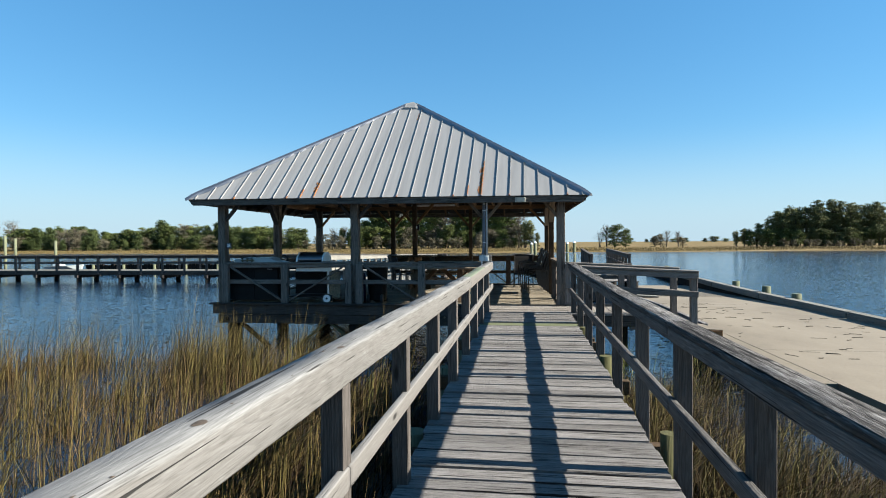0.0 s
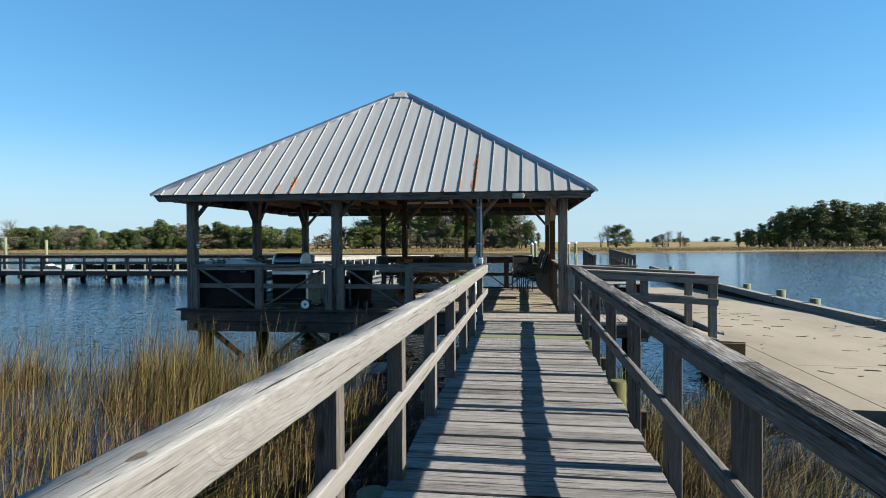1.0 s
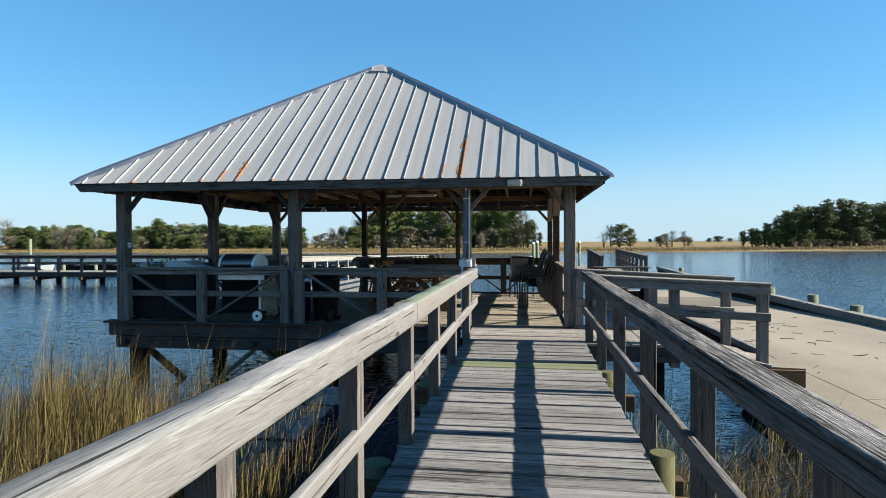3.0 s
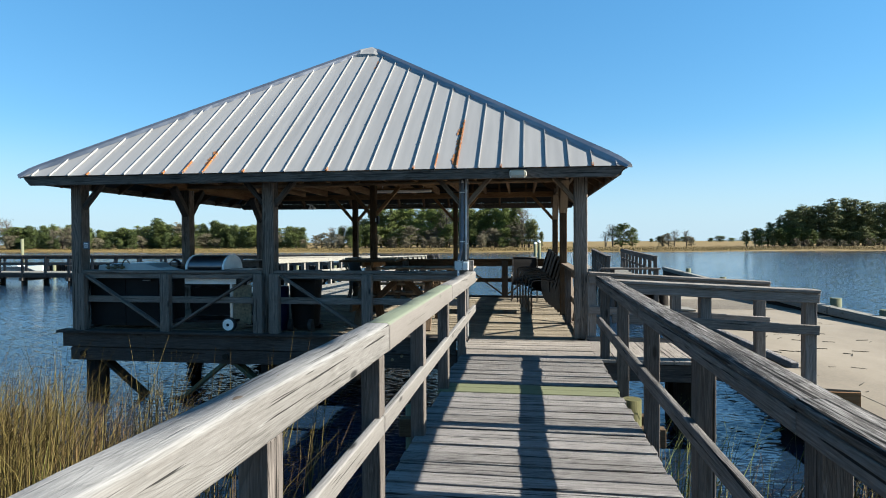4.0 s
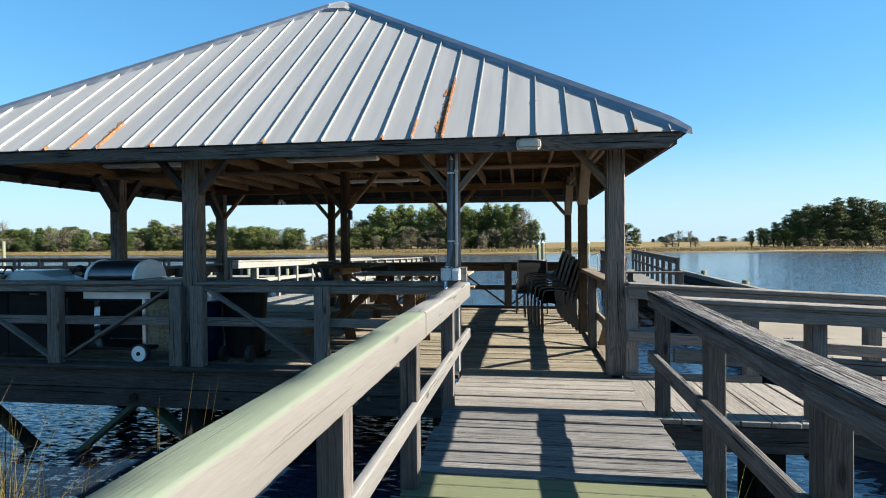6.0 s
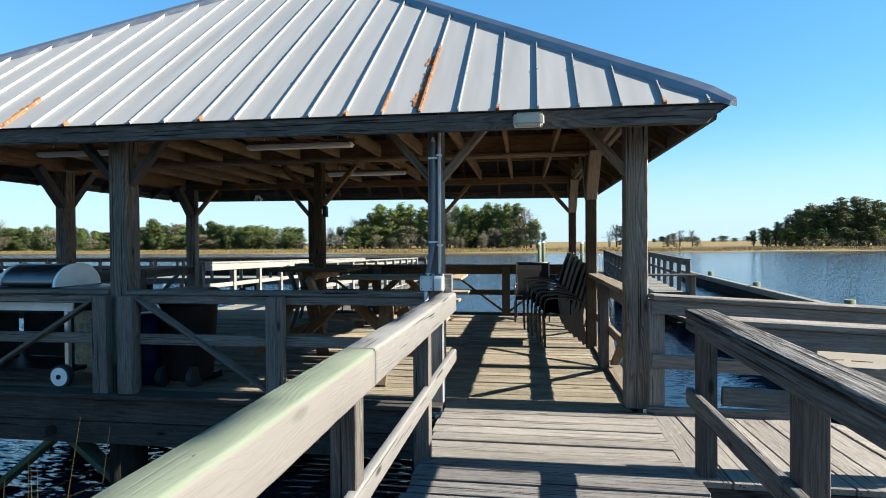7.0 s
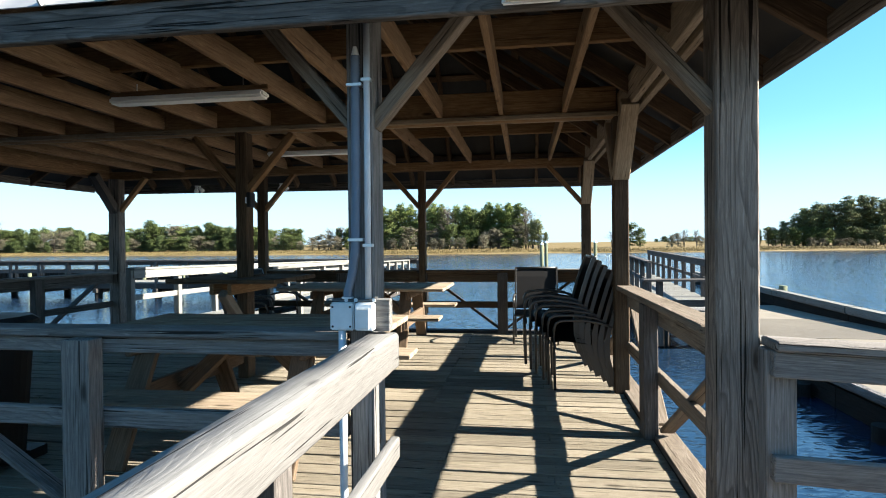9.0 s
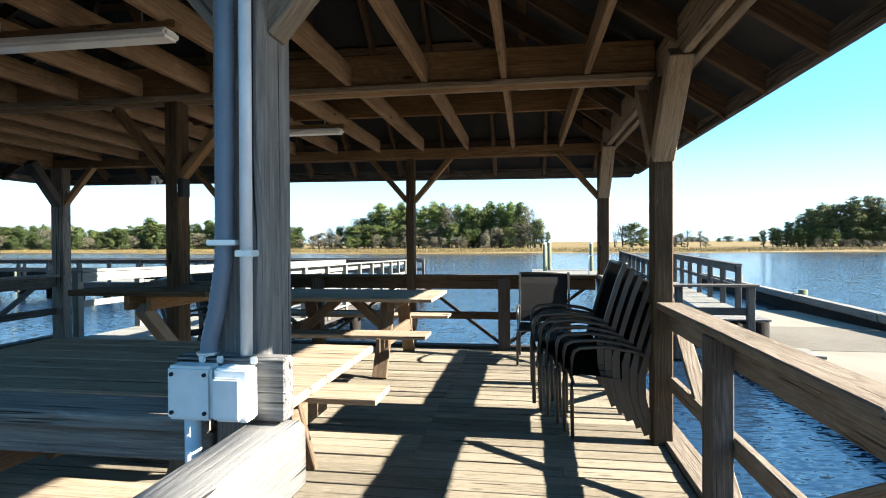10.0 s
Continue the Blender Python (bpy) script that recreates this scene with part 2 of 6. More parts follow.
STEEL = plain("galvanised_steel", (0.55, 0.56, 0.56), 0.42, 0.9)
PVC = plain("grey_conduit", (0.465, 0.48, 0.495), 0.45)
BLUEGREY = plain("flexible_conduit", (0.10, 0.125, 0.16), 0.55)
WHITE = plain("white_enamel", (0.74, 0.74, 0.72), 0.4, 0, 0.08)
BOXGREY = plain("box_grey", (0.50, 0.51, 0.50), 0.5)
BLACK = plain("black_plastic", (0.012, 0.012, 0.013), 0.5, spec=0.15)
MESH = plain("dark_sling_fabric", (0.02, 0.019, 0.019), 0.8, spec=0.15)
CHAIRM = plain("bronze_chair_frame", (0.055, 0.05, 0.045), 0.42, 0.4)
BLUEBIN = plain("blue_plastic", (0.004, 0.007, 0.042), 0.45, spec=0.15)
BLACKBIN = plain("black_bin_plastic", (0.006, 0.006, 0.006), 0.55, spec=0.15)
STAINLESS = plain("brushed_stainless", (0.17, 0.17, 0.178), 0.4, 1.0, 0.1)
# grey sheet lowered almost to black for the pavilion's shade
PANEL = plain("shade_dark_sheet_panel", (0.013, 0.013, 0.0135), 0.7, 0, 0.35, 3.0, 0.12)
HULL = plain("white_fibreglass", (0.29, 0.315, 0.31), 0.35, 0, 0.06)
BRASS = plain("dull_brass", (0.16, 0.13, 0.08), 0.5, 0.7, 0.3, 30.0)
RUSTY = plain("rusty_nail", (0.05, 0.035, 0.028), 0.8)
SIGN = plain("slate_sign_plate", (0.05, 0.06, 0.08), 0.5)
RUBBER = plain("rubber", (0.02, 0.02, 0.02), 0.7)
LAMPGLASS = plain("cream_lamp_cover", (0.372, 0.348, 0.286), 0.4, 0, 0.08)


def roof_metal(name, col, rust, metal=0.0, rough=0.38):
    """Standing-seam sheet: dull coated metal, faint streaks down the slope, small rust specks."""
    m, nt, bs = base_mat(name)
    vec = coords(nt, (0.5, 7, 7))
    streak = noise_tex(nt, vec, 1.0, 4, 0.6)
    c = ramp(nt, streak, [(0.3, tuple(v * 0.86 for v in col)), (0.7, tuple(v * 1.08 for v in col))])
    spot = noise_tex(nt, coords(nt, (3, 3, 3), True), 3.0, 6, 0.7)
    mask = ramp(nt, spot, [(0.70, (0, 0, 0)), (0.78, (rust, rust, rust))])
    c = mix(nt, "MIX", mask, c, (0.20, 0.075, 0.025))
    nt.links.new(c, bs.inputs["Base Color"])
    bs.inputs["Metallic"].default_value = metal
    nt.links.new(maths(nt, "MULTIPLY_ADD", streak, 0.2, rough), bs.inputs["Roughness"])
    bump(nt, bs, noise_tex(nt, coords(nt, (0.8, 3, 3)), 1.0, 2, 0.5), 0.25, 0.02)
    return m


ROOF = roof_metal("grey_roof_sheet", (0.203, 0.201, 0.196), 0.3)
# sheet undersides coloured dark for the shade under the roof
ROOFUNDER = plain("shade_dark_sheet_underside", (0.0296, 0.0296, 0.0296), 0.75, 0.0, 0.3, 2.0, 0.2)
ROOFCAP = roof_metal("bare_metal_roof_cap", (0.21, 0.22, 0.24), 0.4, 0.85, 0.3)


def rust_mat():
    m, nt, bs = base_mat("rust")
    n = noise_tex(nt, coords(nt, (1, 1, 1)), 22.0, 6, 0.7)
    c = ramp(nt, n, [(0.3, (0.0666, 0.0192, 0.00592)), (0.5, (0.192, 0.0629, 0.0133)), (0.72, (0.296, 0.133, 0.037))])
    nt.links.new(c, bs.inputs["Base Color"])
    bs.inputs["Roughness"].default_value = 0.9
    bump(nt, bs, n, 0.6, 0.004)
    return m


RUST = rust_mat()


def water_mat():
    m, nt, bs = base_mat("water")
    pos = coords(nt, (1, 1, 1), False, True)
    calm = ramp(nt, noise_tex(nt, coords(nt, (0.03, 0.05, 1), False, True), 1.0, 3, 0.5), [(0.35, (0.8,) * 3), (0.65, (1, 1, 1))])
    tex = nt.nodes.new("ShaderNodeTexNoise")  # the slope of the ripples, as a tilt of the surface
    tex.inputs["Scale"].default_value = 7.0
    tex.inputs["Detail"].default_value = 4.0
    tex.inputs["Roughness"].default_value = 0.6
    tex.inputs["Distortion"].default_value = 0.4
    nt.links.new(coords(nt, (0.9, 2.6, 1), False, True), tex.inputs["Vector"])

    def vec(op, a, b=None):
        n = nt.nodes.new("ShaderNodeVectorMath")
        n.operation = op
        for q, v in enumerate((a, b)):
            if isinstance(v, tuple):
                n.inputs[q].default_value = v
            elif v is not None:
                nt.links.new(v, n.inputs[q])
        return n.outputs[0]

    tilt = vec("MULTIPLY", vec("SUBTRACT", tex.outputs["Color"], (0.5, 0.5, 0.5)), (0.7, 1.15, 0.0))
    tilt = vec("MULTIPLY", tilt, calm)
    nt.links.new(vec("NORMALIZE", vec("ADD", tilt, (0.0, 0.0, 1.0))), bs.inputs["Normal"])
    deep = noise_tex(nt, pos, 0.08, 3, 0.6)
    nt.links.new(ramp(nt, deep, [(0.35, (0.006, 0.016, 0.033)), (0.7, (0.009, 0.021, 0.04))]), bs.inputs["Base Color"])
    bs.inputs["Roughness"].default_value = 0.08
    bs.inputs["IOR"].default_value = 1.42
    return m


WATER = water_mat()


def ground_mat(name, cols, scale, relief=0.05, rough=0.95):
    m, nt, bs = base_mat(name)
    a = noise_tex(nt, coords(nt, (1, 1, 1), False, True), scale, 6, 0.65)
    b = noise_tex(nt, coords(nt, (1, 1, 1), False, True), scale * 14, 4, 0.6)
    f = maths(nt, "MULTIPLY_ADD", b, 0.4, maths(nt, "MULTIPLY", a, 0.7))
    nt.links.new(ramp(nt, f, [(0.35, cols[0]), (0.55, cols[1]), (0.75, cols[2])]), bs.inputs["Base Color"])
    bs.inputs["Roughness"].default_value = rough
    bs.inputs["Specular IOR Level"].default_value = 0.2
    bump(nt, bs, b, 0.6, relief)
    return m


# mud colour lowered so the ground below the decks looks shaded
MUD = ground_mat("mud", [(0.009, 0.008, 0.005), (0.016, 0.014, 0.009), (0.028, 0.024, 0.015)], 0.8, 0.03, 0.6)
MARSH = ground_mat("marsh_ground", [(0.0726, 0.0478, 0.0145), (0.126, 0.0859, 0.0287), (0.169, 0.131, 0.0593)], 0.06, 0.2)


def concrete_mat(name, k=1.0):
    m, nt, bs = base_mat(name)
    a = noise_tex(nt, coords(nt, (1, 0.5, 1), False, True), 0.6, 6, 0.65)
    b = noise_tex(nt, coords(nt, (1, 1, 1), False, True), 30, 4, 0.6)
    f = maths(nt, "MULTIPLY_ADD", b, 0.25, maths(nt, "MULTIPLY", a, 0.8))
    c = ramp(nt, f, [(p, tuple(v * k for v in q)) for p, q in ((0.35, (0.0955, 0.0764, 0.0518)), (0.55, (0.142, 0.116, 0.0821)), (0.75, (0.176, 0.147, 0.107)))])
    stain = noise_tex(nt, coords(nt, (0.9, 2.6, 1), False, True), 0.7, 6, 0.75, 0.6)
    c = mix(nt, "MIX", ramp(nt, stain, [(0.62, (0, 0, 0)), (0.70, (0.55,) * 3)]), c, (0.084, 0.0713, 0.0537))
    nt.links.new(c, bs.inputs["Base Color"])
    bs.inputs["Roughness"].default_value = 0.92
    bump(nt, bs, f, 0.5, 0.012)
    return m


CONCRETE = concrete_mat("sandy_concrete")
BRUSHED = concrete_mat("grooved_grey_concrete", 0.62)


def leaf_mat(name, cols):
    m, nt, bs = base_mat(name)
    geo = nt.nodes.new("ShaderNodeNewGeometry")
    info = nt.nodes.new("ShaderNodeObjectInfo")
    f = maths(nt, "ADD", maths(nt, "MULTIPLY", geo.outputs["Random Per Island"], 0.6), maths(nt, "MULTIPLY", info.outputs["Random"], 0.4))
    nt.links.new(ramp(nt, f, [(0.1, cols[0]), (0.5, cols[1]), (0.9, cols[2])]), bs.inputs["Base Color"])
    bs.inputs["Roughness"].default_value = 0.75
    bs.inputs["Specular IOR Level"].default_value = 0.15
    return m


LEAF_A = leaf_mat("broad_leaves", [(0.0541, 0.072, 0.019), (0.107, 0.137, 0.035), (0.172, 0.201, 0.0542)])
LEAF_B = leaf_mat("cedar_needles", [(0.0282, 0.0416, 0.0145), (0.056, 0.0756, 0.0256), (0.0958, 0.116, 0.039)])
LEAF_E = leaf_mat("oak_leaves", [(0.0329, 0.0438, 0.0125), (0.0696, 0.0884, 0.025), (0.124, 0.147, 0.0428)])
LEAF_C = leaf_mat("dry_shrub_leaves", [(0.0781, 0.0692, 0.0452), (0.123, 0.109, 0.0718), (0.167, 0.15, 0.101)])
LEAF_D = leaf_mat("dark_oak_leaves", [(0.0498, 0.0569, 0.0252), (0.104, 0.115, 0.046), (0.188, 0.193, 0.0764)])
BARK = wood("bark", (0.0318, 0.0267, 0.0217), (0.0764, 0.0636, 0.0509), (0.127, 0.108, 0.0894), 0.3)
GRASS = leaf_mat("marsh_grass", [(0.0179, 0.0117, 0.00438), (0.06, 0.0459, 0.0128), (0.12, 0.1, 0.0311)])
GRASSDRY = leaf_mat("dry_marsh_grass", [(0.0098, 0.0062, 0.003), (0.043, 0.0255, 0.0094), (0.108, 0.0725, 0.0305)])
REED = leaf_mat("far_marsh_grass", [(0.1, 0.073, 0.028), (0.135, 0.105, 0.045), (0.165, 0.14, 0.068)])
GREENGRASS = leaf_mat("bright_green_grass", [(0.0713, 0.0846, 0.0178), (0.107, 0.125, 0.0267), (0.147, 0.133, 0.0445)])
# dark brown stalks whose colour also gives the shade low in the grass
SHADEGRASS = leaf_mat("shade_dark_grass", [(0.00764, 0.00509, 0.00318), (0.0223, 0.0127, 0.007), (0.0636, 0.0395, 0.0191)])
TANPANEL = plain("tan_speckled_panel", (0.26, 0.21, 0.14), 0.6, 0, 0.55, 26.0)
KNOT = plain("dark_knot", (0.06, 0.046, 0.035), 0.85, 0, 0.5, 60.0, 0.2, 0.002)


# ---- building tools ----
PLACE = {}  # world matrices of what has been placed
BOXES = {}  # shared meshes of timbers


def put(ob, m, parent=None):
    PLACE[ob.name] = m
    if parent is not None:
        ob.parent = parent
        ob.matrix_basis = PLACE[parent.name].inverted() @ m
    else:
        ob.matrix_basis = m
    return ob


def thing(name, at=(0, 0, 0), turn=0.0, label="", category="", group="", kind=""):
    """An Empty that carries the parts of one thing."""
    ob = new(name)
    ob.empty_display_size = 0.2
    put(ob, pose(*at, 0, 0, turn))
    return tagged(ob, label, category, group, kind)


def mesh_of(name, bm, mat, smooth=False):
    me = bpy.data.meshes.new(name)
    bm.to_mesh(me)
    bm.free()
    me.materials.append(mat)
    if smooth:
        for p in me.polygons:
            p.use_smooth = True
    return me


def part(name, bm, mat, parent=None, label="", m=None, smooth=False):
    """Links a bmesh, in the parent's own coordinates (or at m in the world), as one mesh object."""
    ob = new(name, mesh_of(name, bm, mat, smooth))
    if m is None:
        m = PLACE[parent.name].copy() if parent is not None else Matrix()
    put(ob, m, parent)
    return tagged(ob, label)


def box_mesh(size, mat, bevel, steps=1):
    key = (tuple(round(s, 3) for s in size), mat.name, bevel, steps)
    if key not in BOXES:
        bm = bmesh.new()
        bmesh.ops.create_cube(bm, size=1.0)
        bmesh.ops.scale(bm, vec=size, verts=bm.verts)
        if bevel:
            bmesh.ops.bevel(bm, geom=bm.edges[:], offset=min(bevel, min(size) * 0.3), segments=steps, affect="EDGES")
        BOXES[key] = mesh_of("timber", bm, mat)
    return BOXES[key]


def along(p0, p1, up=(0, 0, 1)):
    """The matrix of a bar from p0 to p1: x along it, z as near to up as can be, at its middle."""
    p0, p1 = Vector(p0), Vector(p1)
    x = (p1 - p0).normalized()
    u = Vector(up)
    y = u.cross(x)
    if y.length < 1e-4:
        y = Vector((0, 1, 0)) if abs(x.y) < 0.9 else Vector((1, 0, 0))
        y = (y - x * y.dot(x))
    y.normalize()
    z = x.cross(y)
    m = Matrix((x, y, z)).transposed().to_4x4()
    m.translation = (p0 + p1) / 2
    return m


def bar(name, p0, p1, w, h, mat, parent=None, up=(0, 0, 1), bevel=0.005, label="", twist=0.0, steps=1):
    """A sawn timber w wide (across up) and h high (along up), between two points."""
    length = (Vector(p1) - Vector(p0)).length
    ob = new(name, box_mesh((length, w, h), mat, bevel, steps))
    put(ob, along(p0, p1, up) @ pose(0, 0, 0, twist), parent)
    return tagged(ob, label)


def block(name, lo, hi, mat, parent=None, bevel=0.004, label=""):
    """A box between two corners; its longest side is the grain."""
    lo, hi = Vector(lo), Vector(hi)
    c, s = (lo + hi) / 2, hi - lo
    axis = max(range(3), key=lambda i: s[i])
    d = Vector((0, 0, 0))
    d[axis] = s[axis] / 2
    up = (0, 0, 1) if axis != 2 else (0, 1, 0)
    w, h = ((s.y, s.z), (s.x, s.z), (s.x, s.y))[axis]
    return bar(name, c - d, c + d, w, h, mat, parent, up, bevel, label)


def cyl_bm(p0, p1, r0, r1=None, seg=12, bm=None):
    bm = bm or bmesh.new()
    r1 = r0 if r1 is None else r1
    p0, p1 = Vector(p0), Vector(p1)
    bmesh.ops.create_cone(bm, cap_ends=True, segments=seg, radius1=r0, radius2=r1, depth=(p1 - p0).length,
                          matrix=Matrix.Translation((p0 + p1) / 2) @ (p1 - p0).to_track_quat("Z", "Y").to_matrix().to_4x4())
    return bm


def rod(name, p0, p1, r, mat, parent=None, r1=None, seg=12, label="", smooth=True):
    """A round bar between two points, with its length along local x."""
    length = (Vector(p1) - Vector(p0)).length
    ob = new(name, mesh_of(name, cyl_bm((-length / 2, 0, 0), (length / 2, 0, 0), r, r1, seg), mat))
    if smooth and seg > 6:
        for p in ob.data.polygons:
            p.use_smooth = len(p.vertices) == 4
    put(ob, along(p0, p1), parent)
    return tagged(ob, label)


def tube_bm(points, r, seg=6, bm=None):
    """A bent tube through points."""
    bm = bm or bmesh.new()
    pts = [Vector(p) for p in points]
    rings = []
    for i, p in enumerate(pts):
        d = (pts[min(i + 1, len(pts) - 1)] - pts[max(i - 1, 0)]).normalized()
        q = d.to_track_quat("Z", "Y")
        rings.append([bm.verts.new(p + q @ Vector((r * math.cos(2 * math.pi * k / seg), r * math.sin(2 * math.pi * k / seg), 0))) for k in range(seg)])
    for a, b in zip(rings, rings[1:]):
        for k in range(seg):
            bm.faces.new((a[k], a[(k + 1) % seg], b[(k + 1) % seg], b[k]))
    bm.faces.new(rings[0][::-1])
    bm.faces.new(rings[-1])
    return bm


def sheet_bm(corners, thick=0.004, bm=None):
    """A flat polygon with thickness, along its normal."""
    bm = bm or bmesh.new()
    pts = [Vector(c) for c in corners]
    n = (pts[1] - pts[0]).cross(pts[2] - pts[0]).normalized() * thick
    top = [bm.verts.new(p) for p in pts]
    low = [bm.verts.new(p - n) for p in pts]
    bm.faces.new(top)
    bm.faces.new(low[::-1])
    for i in range(len(pts)):
        j = (i + 1) % len(pts)
        bm.faces.new((top[j], top[i], low[i], low[j]))
    return bm


def box_bm(lo, hi, bm=None, bevel=0.0):
    bm = bm or bmesh.new()
    c = (Vector(lo) + Vector(hi)) / 2
    s = Vector(hi) - Vector(lo)
    got = bmesh.ops.create_cube(bm, size=1.0, matrix=Matrix.Translation(c) @ Matrix.Diagonal((*s, 1)))
    if bevel:
        edges = list({e for v in got["verts"] for e in v.link_edges})
        bmesh.ops.bevel(bm, geom=edges, offset=bevel, segments=2, affect="EDGES")
    return bm


# ---- ground and water ----
WATER_Z = -0.95


def grid_obj(name, x0, x1, y0, y1, nx, ny, height, mat):
    xs, ys = np.linspace(x0, x1, nx + 1), np.linspace(y0, y1, ny + 1)
    verts = [(float(x), float(y), float(height(x, y))) for y in ys for x in xs]
    faces = [(j * (nx + 1) + i, j * (nx + 1) + i + 1, (j + 1) * (nx + 1) + i + 1, (j + 1) * (nx + 1) + i) for j in range(ny) for i in range(nx)]
    me = bpy.data.meshes.new(name)
    me.from_pydata(verts, [], faces)
    me.materials.append(mat)
    for p in me.polygons:
        p.use_smooth = True
    return put(new(name, me), Matrix())


tagged(grid_obj("water", -900, 900, -60, 2500, 2, 2, lambda x, y: WATER_Z, WATER), "rippled blue tidal creek water under a clear sky", "water", kind="structure")


def mud_height(x, y):
    """The muddy bed: a low bank under the near grass, falling away under the creek."""
    edge = 10.6 + 0.8 * math.sin(x * 0.35) - 0.10 * max(0.0, x + 2)
    d = y - edge
    h = -1.02 + 0.06 * noise.noise(Vector((x * 0.5, y * 0.5, 0)))
    if d > 0:
        h -= min(1.2, d * 0.25)
    if x > 8.9:
        h -= 0.8
    if -3.6 < x < 4.2 and y < 7.2:  # a low bank beside and under the boardwalk
        h += 0.16 * min(1.0, (7.2 - y) / 1.6, (x + 3.6) / 1.4)
    return h - (0.08 if x < -3 and y > 2 else 0.0)


tagged(grid_obj("ground", -60, 40, -50, 30, 100, 80, mud_height, MUD), "wet mud bank under the marsh grass, darkened for the shade there", "ground", kind="structure")


def shore_y(x):
    """The far shoreline across the creek."""
    return 122 - 0.10 * x + 5 * math.sin(x * 0.031) + 2.0 * math.sin(x * 0.11 + 1) + (10 if x > 25 else 0) * min(1, (x - 25) / 40)


def far_marsh():
    xs = np.linspace(-700, 900, 161)
    rows = [(0, -1.02), (1.5, -0.75), (4, -0.55), (12, -0.35), (40, -0.15), (200, 0.2), (1800, 0.9)]
    verts, faces = [], []
    for dy, z in rows:
        for x in xs:
            verts.append((float(x), float(shore_y(float(x)) + dy), z + 0.06 * noise.noise(Vector((float(x) * 0.1, dy, 0)))))
    n = len(xs)
    for j in range(len(rows) - 1):
        for i in range(n - 1):
            faces.append((j * n + i, j * n + i + 1, (j + 1) * n + i + 1, (j + 1) * n + i))
    me = bpy.data.meshes.new("marsh")
    me.from_pydata(verts, [], faces)
    me.materials.append(MARSH)
    return tagged(put(new("marsh", me), Matrix()), "flat golden salt marsh reaching the horizon across the creek", "marsh", kind="structure")


far_marsh()

# ---- boat ramp ----
ramp_thing = thing("boat_ramp", (7, 14, -0.6), 0, "sandy concrete boat ramp sloping into the creek", "boat ramp", kind="structure")


def curb_x(y):
    """The line of the timber bulkhead along the ramp's outer edge."""
    return float(np.interp(y, (-14, 14, 20, 25, 30, 36, 42.5), (8.2, 8.2, 8.26, 8.44, 8.76, 9.15, 9.6)))


def ramp_z(y):
    return -0.58 if y < 17 else -0.58 - (y - 17) * 0.0285


def ramp_slab(y0, y1):
    bm = bmesh.new()
    ys = np.linspace(y0, y1, 7)
    lanes = [(4.47, curb_x(float(y)) - 0.08) for y in ys]
    top = [[bm.verts.new((x, float(y), ramp_z(float(y)))) for x in (a, (a + b) / 2, b)] for y, (a, b) in zip(ys, lanes)]
    low = [[bm.verts.new((x, float(y), ramp_z(float(y)) - 0.35)) for x in (a, b)] for y, (a, b) in zip(ys, lanes)]
    for i in range(len(ys) - 1):
        for k in range(2):
            bm.faces.new((top[i][k], top[i][k + 1], top[i + 1][k + 1], top[i + 1][k]))
        bm.faces.new((top[i][0], top[i + 1][0], low[i + 1][0], low[i][0]))
        bm.faces.new((top[i][2], low[i][1], low[i + 1][1], top[i + 1][2]))
    bm.faces.new((top[0][0], low[0][0], low[0][1], top[0][2], top[0][1]))
    bm.faces.new((top[-1][0], top[-1][1], top[-1][2], low[-1][1], low[-1][0]))
    return part("slab", bm, CONCRETE, ramp_thing, m=Matrix())


for a, b in ((-14, -4), (-4, 3.4), (3.41, 10.8), (10.81, 18.2), (18.21, 25.6), (25.61, 36)):
    ramp_slab(a, b)
bm = box_bm((3.88, 8.5, -1.3), (4.468, 13.4, -0.584))
part("apron", bm, CONCRETE, ramp_thing, m=Matrix())
# grooves pressed into the lower ramp
for k in range(46):
    y = 21.8 + k * 0.08
    bar("groove", (4.5, y, ramp_z(y) + 0.004), (curb_x(y) - 0.1, y + 0.02, ramp_z(y + 0.02) + 0.004), 0.055, 0.012, BRUSHED, ramp_thing, bevel=0.003)

# twigs and reed straw washed up on the ramp
litter = thing("washed_up_straw", (7, 15, -0.58), 0, "thin dark twigs and reed straw washed up on the ramp", "debris", kind="stuff")
rl = random.Random(31)
bm = bmesh.new()
for k in range(70):
    y = rl.choice((10.5, 12.2, 13.6, 14.6, 16.1, 17.0, 18.3)) + rl.gauss(0, 0.22)
    x = rl.uniform(4.6, 8.0)
    g = rl.gauss(0, 0.6)
    n, w = rl.uniform(0.03, 0.15), rl.uniform(0.003, 0.009)
    z = ramp_z(y) + 0.003
    d, e = Vector((math.cos(g), math.sin(g), 0)) * n, Vector((-math.sin(g), math.cos(g), 0)) * w
    c = Vector((x, y, z))
    lo = [bm.verts.new(c + q) for q in (-d - e, d - e * 0.4, d + e * 0.4, -d + e)]
    hi = [bm.verts.new(v.co + Vector((0, 0, w))) for v in lo]
    bm.faces.new(hi)
    for i in range(4):
        j = (i + 1) % 4
        bm.faces.new((lo[i], lo[j], hi[j], hi[i]))
part("straw", bm, PILE, litter, m=Matrix())

